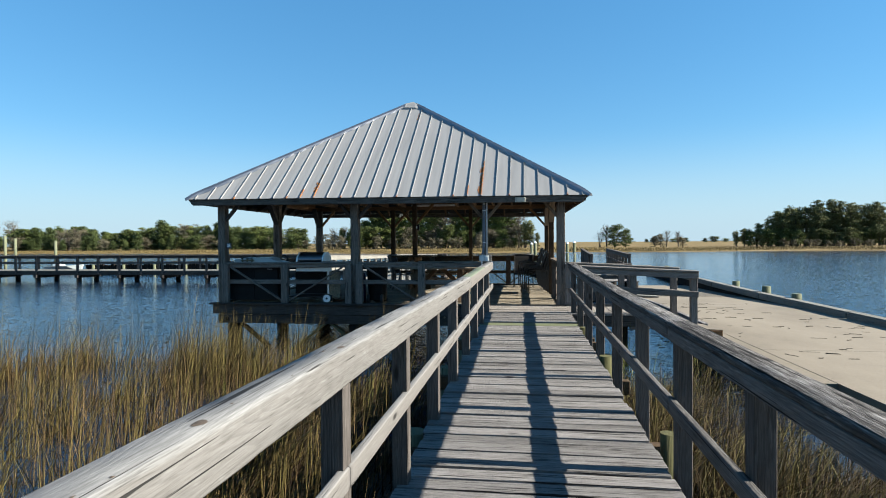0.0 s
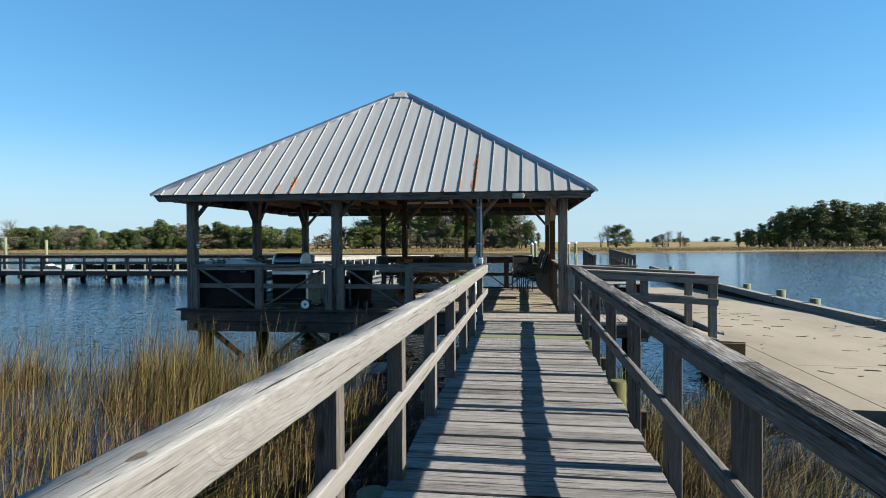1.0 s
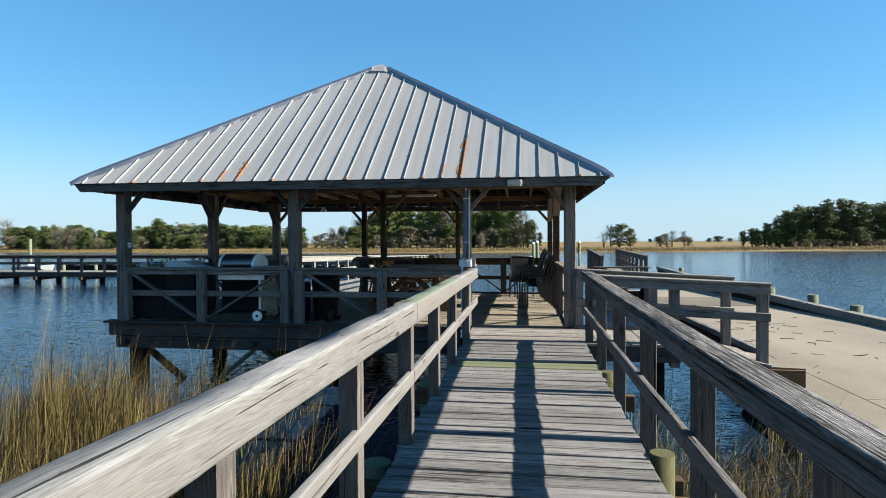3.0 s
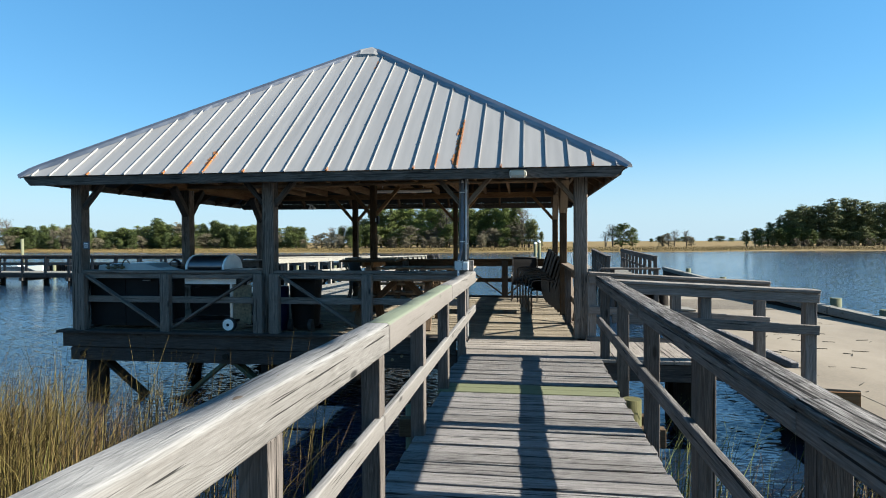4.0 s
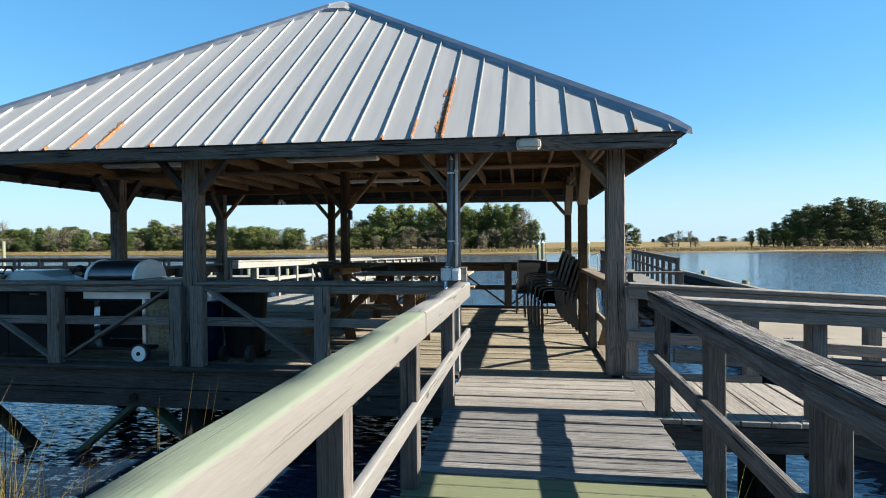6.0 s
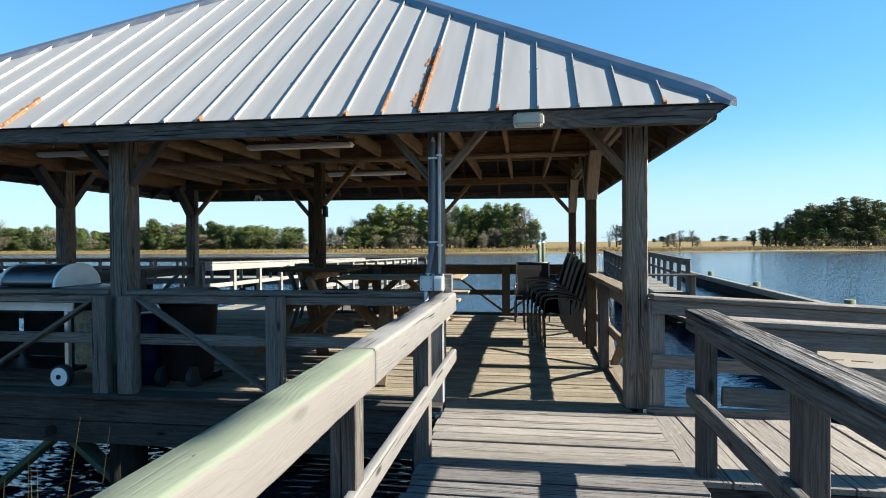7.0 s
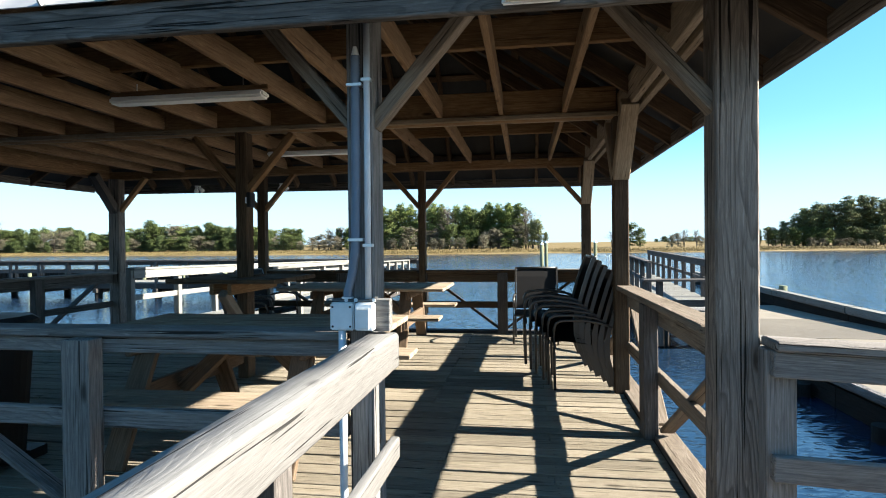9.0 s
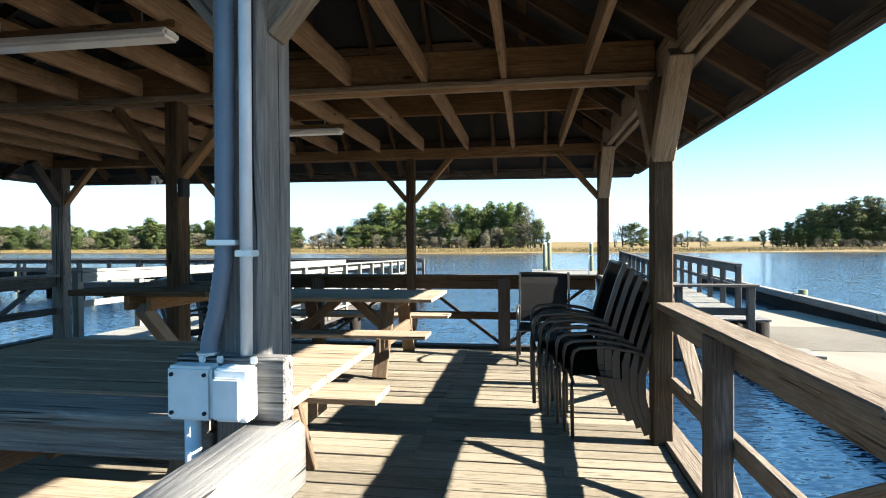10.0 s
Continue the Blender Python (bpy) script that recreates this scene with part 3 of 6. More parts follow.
curb = thing("bulkhead", (9.3, 20, -0.45), 0, "weathered timber bulkhead edging the boat ramp", "bulkhead", kind="structure")
ys = [-14, -8, -2, 4, 10, 15, 20, 25, 30, 36, 42.5]
for a, b in zip(ys, ys[1:]):
    xa, xb = curb_x(a), curb_x(b)
    bar("cap_timber", (xa, a + 0.01, -0.52), (xb, b - 0.01, -0.52), 0.3, 0.2, DOCK, curb, bevel=0.03, steps=2)
    bar("sheet_wall", (xa - 0.02, a + 0.01, -1.08), (xb - 0.02, b - 0.01, -1.08), 0.1, 0.9, PILE, curb)
for k, y in enumerate((8.6, 13.4, 18.4, 20.5, 23.4, 30.2, 36.8)):
    x = curb_x(y) + 0.29
    rod("pile", (x, y, -1.6), (x, y, -0.24 - 0.03 * (k % 3)), 0.13, PALEPILE, curb, seg=14)
# left-hand edge of the ramp: low wall with round piles
edge = thing("ramp_edge_wall", (5.0, 18, -0.6), 0, "dark timber retaining wall along the boat ramp", "retaining wall", kind="structure")
for a, b in ((13.45, 15.4), (15.41, 17.7), (17.71, 21.6), (21.61, 25.5), (25.51, 29)):
    xa, xb = 4.46, 4.46
    bar("edge_timber", (xa - 0.06, a, ramp_z(a) + 0.02), (xb - 0.06, b, ramp_z(b) + 0.02), 0.12, 0.1, DECK, edge, bevel=0.012)
    bar("wall_board", (xa - 0.05, a, -1.05), (xb - 0.05, b, -1.05), 0.06, 0.75, PILE, edge)
for y in (13.5, 14.9, 16.4, 18.3, 20.2, 22.1):
    x = 4.22
    rod("pile", (x, y, -1.7), (x, y, -0.72 + 0.05 * math.sin(y * 3)), 0.13, PILE, edge, seg=14)


# ---- boardwalk ----
walkway = thing("boardwalk", (0.5, 6, 0), 0, "weathered grey plank boardwalk on timber joists", "boardwalk", kind="structure")
PAV_Y = 12.06


def deck_z(y):
    """The boardwalk climbs gently to the pavilion's floor."""
    return -0.021 * max(0.0, 10.9 - y)


def deck_left(y):
    return float(np.interp(y, [3.0, 6.5, 7.7, 11.0], [-0.37, -0.32, -0.305, -0.25]))


RX = 1.288
rng = random.Random(4)
NAILS = []
y = -1.6
k = 0
while y < PAV_Y - 0.1:
    w = 0.139
    green = 9.5 < y < 9.8
    LX, zd = deck_left(y), deck_z(y + 0.07)
    dz = zd + rng.uniform(-0.009, 0.004)
    x0, x1 = LX + rng.uniform(-0.015, 0.02), RX + rng.uniform(-0.02, 0.015)
    w2 = w - rng.uniform(0.0, 0.009)
    bar("plank", (x0, y + w2 / 2, -0.019 + dz), (x1, y + w2 / 2 + rng.uniform(-0.002, 0.002), -0.019 + dz + rng.uniform(-0.003, 0.003)),
        w2, 0.038, GREENDECK if green else NEWDECK if y > 10.92 else DECK, walkway, bevel=0.004, label="new greenish treated board" if green else "", twist=rng.uniform(-2.2, 1.6))
    for x in (LX + 0.06, 0.46, RX - 0.07):
        for o in (0.03, 0.105):
            NAILS.append((x + rng.uniform(-0.012, 0.012), y + o + rng.uniform(-0.008, 0.008), dz + 0.0012))
    y += w + 0.0095
    k += 1


def nail_heads(spots, parent):
    """Flat dark nail heads, let into the boards."""
    verts, faces = [], []
    for x, y, z in spots:
        n = len(verts)
        verts += [(x + 0.0055 * math.cos(g), y + 0.0055 * math.sin(g), z) for g in np.linspace(0, 2 * math.pi, 6, endpoint=False)]
        faces.append(tuple(range(n, n + 6)))
    me = bpy.data.meshes.new("nail_heads")
    me.from_pydata(verts, [], faces)
    me.materials.append(RUSTY)
    return tagged(put(new("nail_heads", me), Matrix(), parent), kind="stuff")


nail_heads(NAILS, walkway)
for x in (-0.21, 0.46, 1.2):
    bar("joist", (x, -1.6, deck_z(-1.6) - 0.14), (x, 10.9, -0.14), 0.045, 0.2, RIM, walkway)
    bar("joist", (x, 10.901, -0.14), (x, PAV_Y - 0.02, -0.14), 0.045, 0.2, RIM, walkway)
for y in (2.6, 5.05, 7.3, 9.5):
    bar("cross_beam", (-0.62, y, deck_z(y) - 0.32), (1.62, y, deck_z(y) - 0.32), 0.09, 0.16, DARKPOST, walkway)
    bar("cross_beam", (-0.55, y + 0.3, deck_z(y) - 0.31), (1.56, y + 0.3, deck_z(y) - 0.31), 0.09, 0.16, DARKPOST, walkway)
    rod("pile", (-0.50, y + 0.15, -1.9), (-0.50, y + 0.15, deck_z(y) * 0.7 - 0.19), 0.1, PALEPILE, walkway, seg=16)
    far = y > 7
    px, py = (1.37, y + 0.05) if far else (1.43, y - 0.18)
    rod("pile", (px, py, -1.9), (px, py, -0.05 if far else -0.1), 0.075 if far else 0.056, STUB, walkway, seg=16)


def worn_timber(name, p0, p1, w, h, mat, parent, corner=0.02, wear=0.003, seed=0, outer=None):
    """A long timber with weather-rounded edges, uneven along its length; its ends stay square."""
    length = (Vector(p1) - Vector(p0)).length
    n = max(4, int(length / 0.04))
    rim = []
    for cx, cy, g0 in ((1, 1, 0), (-1, 1, 90), (-1, -1, 180), (1, -1, 270)):
        c = outer if outer and cx > 0 else corner
        for q in range(5):
            g = radians(g0 + q * 22.5)
            rim.append((cx * (w / 2 - c) + c * math.cos(g), cy * (h / 2 - c) + c * math.sin(g), abs(math.sin(2 * g)) * 0.75 + 0.25))
    bm = bmesh.new()
    rings = []
    for i in range(n + 1):
        x = (i / n - 0.5) * length
        ring = []
        for y, z, soft in rim:
            a = noise.noise(Vector((x * 2.2 + seed, y * 22, z * 22)))
            b = noise.noise(Vector((x * 13.0 - seed, y * 60, z * 60)))
            k = 1.0 - wear * soft * (0.6 + a + 0.6 * b) / 0.06
            ring.append(bm.verts.new((x, y * k, z * k)))
        rings.append(ring)
    m = len(rim)
    for r0, r1 in zip(rings, rings[1:]):
        for j in range(m):
            bm.faces.new((r0[j], r0[(j + 1) % m], r1[(j + 1) % m], r1[j]))
    bm.faces.new(rings[0][::-1])
    bm.faces.new(rings[-1])
    me = mesh_of(name, bm, mat, True)
    for p in me.polygons[-2:]:
        p.use_smooth = False
    return put(new(name, me), along(p0, p1), parent)


def side_rail(label, line, sign, ys, y0, y1, caps, faces, joints, low_joints, top_z, low_z, wide, deep):
    """Posts outside the deck's edge, rails on their inner faces and a cap on top.
    line: (y, x) of the rail's inner edge; top_z, low_z: heights of the top and of the lower rail's middle along y."""
    def ix(y):
        return float(np.interp(y, [p[0] for p in line], [p[1] for p in line]))

    t = thing("railing", (ix(6), (y0 + y1) / 2, 0), 0, label, "railing", "boardwalk railings")
    for y in ys:
        xa, xb = sorted((ix(y) + sign * (0.044 if sign > 0 else 0.012), ix(y) + sign * (0.134 if sign > 0 else 0.106)))
        block("post", (xa, y - 0.047, -0.75), (xb, y + 0.047, top_z(y) - (0.045 if sign > 0 else 0.15)), POST, t)
    for i, (a, b) in enumerate(zip([y0] + joints, joints + [y1])):
        a, b = a + 0.0015, b - 0.0015
        pa, pb = Vector((ix(a), a, top_z(a))), Vector((ix(b), b, top_z(b)))
        mid = Vector((sign * wide / 2, 0, 0))
        if sign < 0:  # one stout timber
            down = Vector((0, 0, -deep / 2))
            worn_timber("handrail", pa + mid + down, pb + mid + down, wide, deep, caps[i % len(caps)], t, 0.016, 0.0022, 3.7 * i, 0.005)
            continue
        down = Vector((-0.006, 0, -0.021))
        worn_timber("cap", pa + mid + down, pb + mid + down, wide, 0.042, caps[i % len(caps)], t, 0.012, 0.004, 5.1 * i + 2)
        down = Vector((0.0205, 0, -0.042 - deep / 2))
        worn_timber("top_rail", pa + down, pb + down, 0.041, deep, faces[i % len(faces)], t, 0.006, 0.001, 2.3 * i + 9)
    for i, (a, b) in enumerate(zip([y0] + low_joints, low_joints + [y1])):
        x = sign * 0.022
        worn_timber("lower_rail", (ix(a) + x, a + 0.002, low_z(a)), (ix(b) + x, b - 0.002, low_z(b)), 0.042, 0.092, faces[0], t, 0.008, 0.0012, 1.9 * i + 4)
    return t


LEFT_POSTS = [-0.6, 0.55, 1.7, 2.83, 3.96, 5.09, 6.24, 7.38, 8.5, 9.64, 11.0]
RIGHT_POSTS = [-0.13, 0.97, 2.07, 3.17, 4.27, 5.38, 6.50, 7.61, 8.72, 9.85, 10.97]


def left_top(y):
    return float(np.interp(y, [-1.4, 7.48, 11.0], [0.874, 0.866, 0.886]))


LEFT_LINE = [(-1.4, -0.375), (7.48, -0.213), (12.08, -0.158)]
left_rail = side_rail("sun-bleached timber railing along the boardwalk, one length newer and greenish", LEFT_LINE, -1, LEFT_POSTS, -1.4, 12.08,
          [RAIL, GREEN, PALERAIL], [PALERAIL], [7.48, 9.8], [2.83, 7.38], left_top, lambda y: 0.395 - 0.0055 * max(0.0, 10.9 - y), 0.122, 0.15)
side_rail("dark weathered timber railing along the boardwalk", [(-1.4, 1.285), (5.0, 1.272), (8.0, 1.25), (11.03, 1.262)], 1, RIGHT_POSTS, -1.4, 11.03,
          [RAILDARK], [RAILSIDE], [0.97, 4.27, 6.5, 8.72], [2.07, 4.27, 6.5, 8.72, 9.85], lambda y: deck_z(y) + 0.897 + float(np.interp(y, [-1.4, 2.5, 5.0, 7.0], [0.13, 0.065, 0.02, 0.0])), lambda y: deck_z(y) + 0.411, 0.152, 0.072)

# knots and nail holes in the sun-bleached cap
def cap_spot(x, y, rx, ry, turn):
    bm = bmesh.new()
    ring = []
    for k in range(14):
        g = 2 * math.pi * k / 14
        q = 1 + 0.12 * math.sin(3 * g + y)
        ring.append(bm.verts.new((rx * q * math.cos(g + turn), ry * q * math.sin(g + turn), 0.0)))
    mid = bm.verts.new((0, 0, 0.0015))
    for a, b in zip(ring, ring[1:] + ring[:1]):
        bm.faces.new((a, b, mid))
    part("knot", bm, KNOT, left_rail, "dark spot in the cap board", m=pose(x, y, left_top(y) + 0.0006))


for x, y, rx, ry, turn in ((-0.362, 1.895, 0.015, 0.024, 0.2), (-0.335, 2.83, 0.014, 0.028, 0.6), (-0.375, 2.74, 0.006, 0.014, 0.1), (-0.33, 4.3, 0.009, 0.018, 0.4), (-0.29, 6.1, 0.010, 0.02, 0.0)):
    cap_spot(x, y, rx, ry, turn)
# nail holes, made as tiny discs of the knot kind
rk = random.Random(77)
for y in (1.25, 1.33, 1.52, 1.60, 2.05, 2.36, 2.46, 3.34, 3.42, 3.9, 4.62, 5.15, 5.3, 6.35, 7.3, 8.75):
    cap_spot(float(np.interp(y, [p[0] for p in LEFT_LINE], [p[1] for p in LEFT_LINE])) - rk.uniform(0.025, 0.085), y, rk.uniform(0.002, 0.0045), rk.uniform(0.004, 0.009), rk.uniform(0, 1.5))

# ---- landing and gangplank to the ramp ----
landing = thing("landing", (1.9, 11.5, 0), 0, "grey plank landing beside the boardwalk", "landing", kind="structure")
for i in range(6):
    x = 1.262 + i * 0.198
    bar("plank", (x + 0.096, 10.88 + rng.uniform(-0.01, 0.01), -0.021), (x + 0.096, 12.01, -0.021 + rng.uniform(-0.003, 0.003)), 0.192, 0.038, NEWDECK, landing)
bar("rim_joist", (1.27, 10.93, -0.14), (2.45, 10.93, -0.14), 0.045, 0.19, RIM, landing)
bar("rim_joist", (1.27, 12.05, -0.06), (2.45, 12.05, -0.06), 0.045, 0.22, GANG, landing)
for p in ((2.3, 11.5), (2.3, 11.9)):
    block("pile", (p[0] - 0.08, p[1] - 0.08, -1.8), (p[0] + 0.08, p[1] + 0.08, -0.05), PILE, landing)
plank_way = thing("gangplank", (3.0, 11.5, -0.1), 0, "sloping grey timber gangplank down to the boat ramp", "gangplank", kind="structure")
for i in range(6):
    y = 11.0 + i * 0.19
    bar("plank", (2.46, y, -0.022), (3.5, y, -0.25), 0.183, 0.038, NEWDECK, plank_way)
for y in (10.95, 12.0):
    bar("stringer", (2.46, y, -0.12), (3.48, y, -0.35), 0.045, 0.15, RIM, plank_way)
bar("end_beam", (3.45, 10.95, -0.38), (3.45, 12.05, -0.38), 0.09, 0.12, RIM, plank_way)
step = thing("wooden_ramp_plate", (3.7, 11.5, -0.5), 0, "sloping plate with an orange plywood end board beside the ramp", "ramp plate")
bm = bmesh.new()
v = [bm.verts.new(p) for p in ((3.51, 10.96, -0.262), (3.51, 12.0, -0.262), (3.9, 12.0, -0.33), (3.9, 10.96, -0.275), (3.51, 10.96, -0.30), (3.51, 12.0, -0.30), (3.9, 12.0, -0.37), (3.9, 10.96, -0.31))]
for f in ((0, 3, 2, 1), (4, 5, 6, 7), (0, 1, 5, 4), (1, 2, 6, 5), (2, 3, 7, 6), (3, 0, 4, 7)):
    bm.faces.new([v[i] for i in f])
part("plate", bm, CONCRETE, step, "sand-coloured sloping top", m=Matrix())
block("end_board", (3.5, 10.93, -0.50), (3.89, 10.955, -0.29), PLY, step)
block("support", (3.55, 11.0, -1.6), (3.86, 11.95, -0.38), PILE, step)


def gang_rail(p0, p1, z0, z1, posts, label, low):
    t = thing("railing", p0, 0, label, "railing", "gangplank railings")
    a, b = Vector((*p0[:2], z0)), Vector((*p1[:2], z1))
    bar("cap", a + Vector((0, 0, -0.02)), b + Vector((0, 0, -0.02)), 0.15, 0.04, GANG, t, bevel=0.008)
    bar("top_rail", a + Vector((0, -0.03, -0.092)), b + Vector((0, -0.03, -0.092)), 0.042, 0.1, GANG, t)
    bar("lower_rail", a + Vector((0, -0.03, low)), b + Vector((0, -0.03, low)), 0.042, 0.1, GANG, t)
    for f in posts:
        p = a.lerp(b, f)
        block("post", (p.x - 0.055, p.y - 0.006, p.z - 1.12), (p.x + 0.055, p.y + 0.1, p.z - 0.042), GANG, t)
    return t


gang_rail((1.42, 10.96, 0), (3.49, 10.96, 0), 0.862, 0.765, (0.47, 0.97), "grey timber railing beside the gangplank", -0.42)
gang_rail((1.30, 12.07, 0), (3.47, 12.07, 0), 0.885, 0.773, (0.02, 0.5, 0.96), "grey timber railing on the far side of the gangplank", -0.49)


# ---- pavilion ----
PX0, PX1, PY0, PY1 = -6.18, 1.29, 12.08, 17.68  # outer faces of the posts
EX0, EX1, EY0, EY1, EZ = -6.74, 1.748, 11.70, 18.0, 2.18
RIDGE_A, RIDGE_B = Vector((-2.46, 14.88, 4.85)), Vector((-2.27, 14.88, 4.85))
MID_Y = 14.68

floor = thing("floor", (-2.4, 15, 0), 0, "sunlit plank floor of the open pavilion", "floor", kind="structure")
rng = random.Random(9)
y = PY0 - 0.02
row = 0
FLOOR_NAILS = []
while y < PY1 - 0.05:
    w = 0.118
    cuts = [PX0 - 0.02, -3.7, -0.36 if row > 14 else -0.1, PX1 - 0.12] if row % 5 else [PX0 - 0.02, -2.9, 0.52, PX1 - 0.12]
    for a, b in zip(cuts, cuts[1:]):
        dz = rng.uniform(-0.007, 0.003)
        for x in (a + 0.03, (a + b) / 2, b - 0.03):
            FLOOR_NAILS += [(x, y + 0.025, dz + 0.001), (x, y + 0.09, dz + 0.001)]
        bar("plank", (a + 0.002, y + w / 2, -0.019 + dz), (b - 0.002, y + w / 2 + rng.uniform(-0.002, 0.002), -0.019 + dz), w - rng.uniform(0, 0.003), 0.038, PAVDECK, floor, bevel=0.003, twist=rng.uniform(-1.8, 1.2))
    y += w + 0.0115
    row += 1
for x in (-5.9, -4.7, -3.5, -2.3, -1.1, 0.1, 1.1):
    bar("joist", (x, PY0 + 0.05, -0.14), (x, PY1 - 0.05, -0.14), 0.045, 0.19, RIM, floor)

nail_heads(FLOOR_NAILS, floor)
pav = thing("pavilion", (-2.4, 15, 0), 0, "open timber pavilion on piles with a hipped grey metal roof", "pavilion")


def frame_member(name, p0, p1, w, h, mat=BROWN, up=(0, 0, 1), label=""):
    return bar(name, p0, p1, w, h, mat, pav, up, 0.006, label)


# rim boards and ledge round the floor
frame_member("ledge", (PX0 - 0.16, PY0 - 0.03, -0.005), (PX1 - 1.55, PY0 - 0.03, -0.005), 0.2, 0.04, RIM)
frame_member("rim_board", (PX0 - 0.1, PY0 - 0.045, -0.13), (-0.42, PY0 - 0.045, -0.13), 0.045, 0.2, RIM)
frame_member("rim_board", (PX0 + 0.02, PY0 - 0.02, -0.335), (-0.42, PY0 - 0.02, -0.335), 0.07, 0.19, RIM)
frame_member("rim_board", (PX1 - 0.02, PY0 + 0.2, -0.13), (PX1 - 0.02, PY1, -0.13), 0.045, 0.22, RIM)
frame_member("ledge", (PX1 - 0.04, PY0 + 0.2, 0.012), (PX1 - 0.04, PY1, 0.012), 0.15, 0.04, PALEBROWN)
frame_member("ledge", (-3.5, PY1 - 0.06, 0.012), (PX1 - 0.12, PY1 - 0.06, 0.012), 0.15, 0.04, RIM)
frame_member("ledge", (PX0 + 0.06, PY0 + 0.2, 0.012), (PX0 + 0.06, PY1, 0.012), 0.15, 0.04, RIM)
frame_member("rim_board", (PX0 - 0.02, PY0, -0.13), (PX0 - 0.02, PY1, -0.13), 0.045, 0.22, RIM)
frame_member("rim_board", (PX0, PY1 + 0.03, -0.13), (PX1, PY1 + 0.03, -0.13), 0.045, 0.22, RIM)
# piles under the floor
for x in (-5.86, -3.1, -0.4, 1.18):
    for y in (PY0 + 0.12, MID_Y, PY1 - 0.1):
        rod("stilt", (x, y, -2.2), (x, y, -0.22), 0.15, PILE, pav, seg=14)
for x, d in ((-5.78, 1), (-3.70, 1), (-3.70, -1)):
    frame_member("pile_brace", (x + 0.02 * d, PY0 + 0.07 + 0.03 * d, -0.40), (x + 0.85 * d, PY0 + 0.07 + 0.03 * d, -1.06), 0.05, 0.15, PILE if x < -4 else GREENBRACE, (0, 1, 0))
for x in (-1.29, -1.16):
    rod("bolt", (x, PY0 - 0.075, -0.31 + 0.05 * (x > -1.2)), (x, PY0 - 0.05, -0.31 + 0.05 * (x > -1.2)), 0.02, BRASS, pav, seg=10)
for x in (-5.94, -3.70):
    rod("bolt", (x, PY0 - 0.085, -0.33), (x, PY0 - 0.05, -0.33), 0.045, PILE, pav, seg=10)

# rusty nail heads along the lower rim board
rn = random.Random(6)
bm = bmesh.new()
for k in range(46):
    x, z = rn.uniform(PX0 + 0.1, -0.6), -0.335 + rn.choice((-0.05, 0.045)) + rn.uniform(-0.015, 0.015)
    cyl_bm((x, PY0 - 0.053, z), (x, PY0 - 0.058, z), rn.uniform(0.005, 0.009), None, 7, bm)
tagged(part("nail_heads", bm, RUSTY, pav, m=Matrix()), kind="stuff")

# posts: front row, back row, middle row
ZB = 2.30
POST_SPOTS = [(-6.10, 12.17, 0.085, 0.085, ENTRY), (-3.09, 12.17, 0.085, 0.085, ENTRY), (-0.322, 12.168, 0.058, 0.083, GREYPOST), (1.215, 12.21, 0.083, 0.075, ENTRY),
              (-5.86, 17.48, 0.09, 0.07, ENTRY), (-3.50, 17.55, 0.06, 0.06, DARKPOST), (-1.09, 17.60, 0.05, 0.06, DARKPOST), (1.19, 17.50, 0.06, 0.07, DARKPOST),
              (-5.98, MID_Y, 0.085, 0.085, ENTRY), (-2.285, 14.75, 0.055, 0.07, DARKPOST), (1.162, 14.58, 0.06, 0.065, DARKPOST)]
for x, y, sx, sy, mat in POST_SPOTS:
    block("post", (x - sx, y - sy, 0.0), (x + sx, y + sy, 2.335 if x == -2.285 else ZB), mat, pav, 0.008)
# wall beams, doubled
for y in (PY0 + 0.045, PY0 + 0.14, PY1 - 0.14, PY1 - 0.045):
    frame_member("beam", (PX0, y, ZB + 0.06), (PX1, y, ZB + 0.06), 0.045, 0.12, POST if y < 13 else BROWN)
# sun-side beams in paler timber for the light they catch
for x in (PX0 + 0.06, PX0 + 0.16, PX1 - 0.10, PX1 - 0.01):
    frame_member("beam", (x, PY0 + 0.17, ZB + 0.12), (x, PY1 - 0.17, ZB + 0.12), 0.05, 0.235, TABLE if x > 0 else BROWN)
# beam along the middle, ceiling joists, ledger boards
frame_member("beam", (PX0 + 0.19, MID_Y + 0.08, 2.47), (PX1 - 0.13, MID_Y + 0.08, 2.47), 0.09, 0.265)
# pale strips put in the light caught along the beam's foot
frame_member("ledger_strip", (PX0 + 0.19, MID_Y + 0.012, 2.36), (PX1 - 0.13, MID_Y + 0.012, 2.36), 0.042, 0.042, TABLE)
frame_member("ledger_strip", (PX0 + 0.19, MID_Y + 0.148, 2.36), (PX1 - 0.13, MID_Y + 0.148, 2.36), 0.042, 0.042, TABLE)
for y in (13.35, 16.2):
    frame_member("cross_tie", (PX0 + 0.17, y, 2.60), (PX1 - 0.17, y, 2.60), 0.045, 0.19)
for k in range(12):
    x = 0.72 - k * 0.545
    frame_member("ceiling_joist", (x, PY0 + 0.165, 2.457), (x, MID_Y + 0.03, 2.457), 0.042, 0.15, TABLELEG)
    frame_member("ceiling_joist", (x, MID_Y + 0.13, 2.457), (x - 0.01, PY1 - 0.165, 2.457), 0.042, 0.15, TABLELEG)


def brace(x, y, dx, drop=0.48):
    s = 1 if dx > 0 else -1
    frame_member("knee_brace", (x + s * 0.04, y, ZB - drop - 0.04), (x + dx, y, ZB + 0.01), 0.06, 0.085, BROWN if y > 12.4 else PALEBROWN if x > -1 and dx > -0.6 else POST, (0, 1, 0))


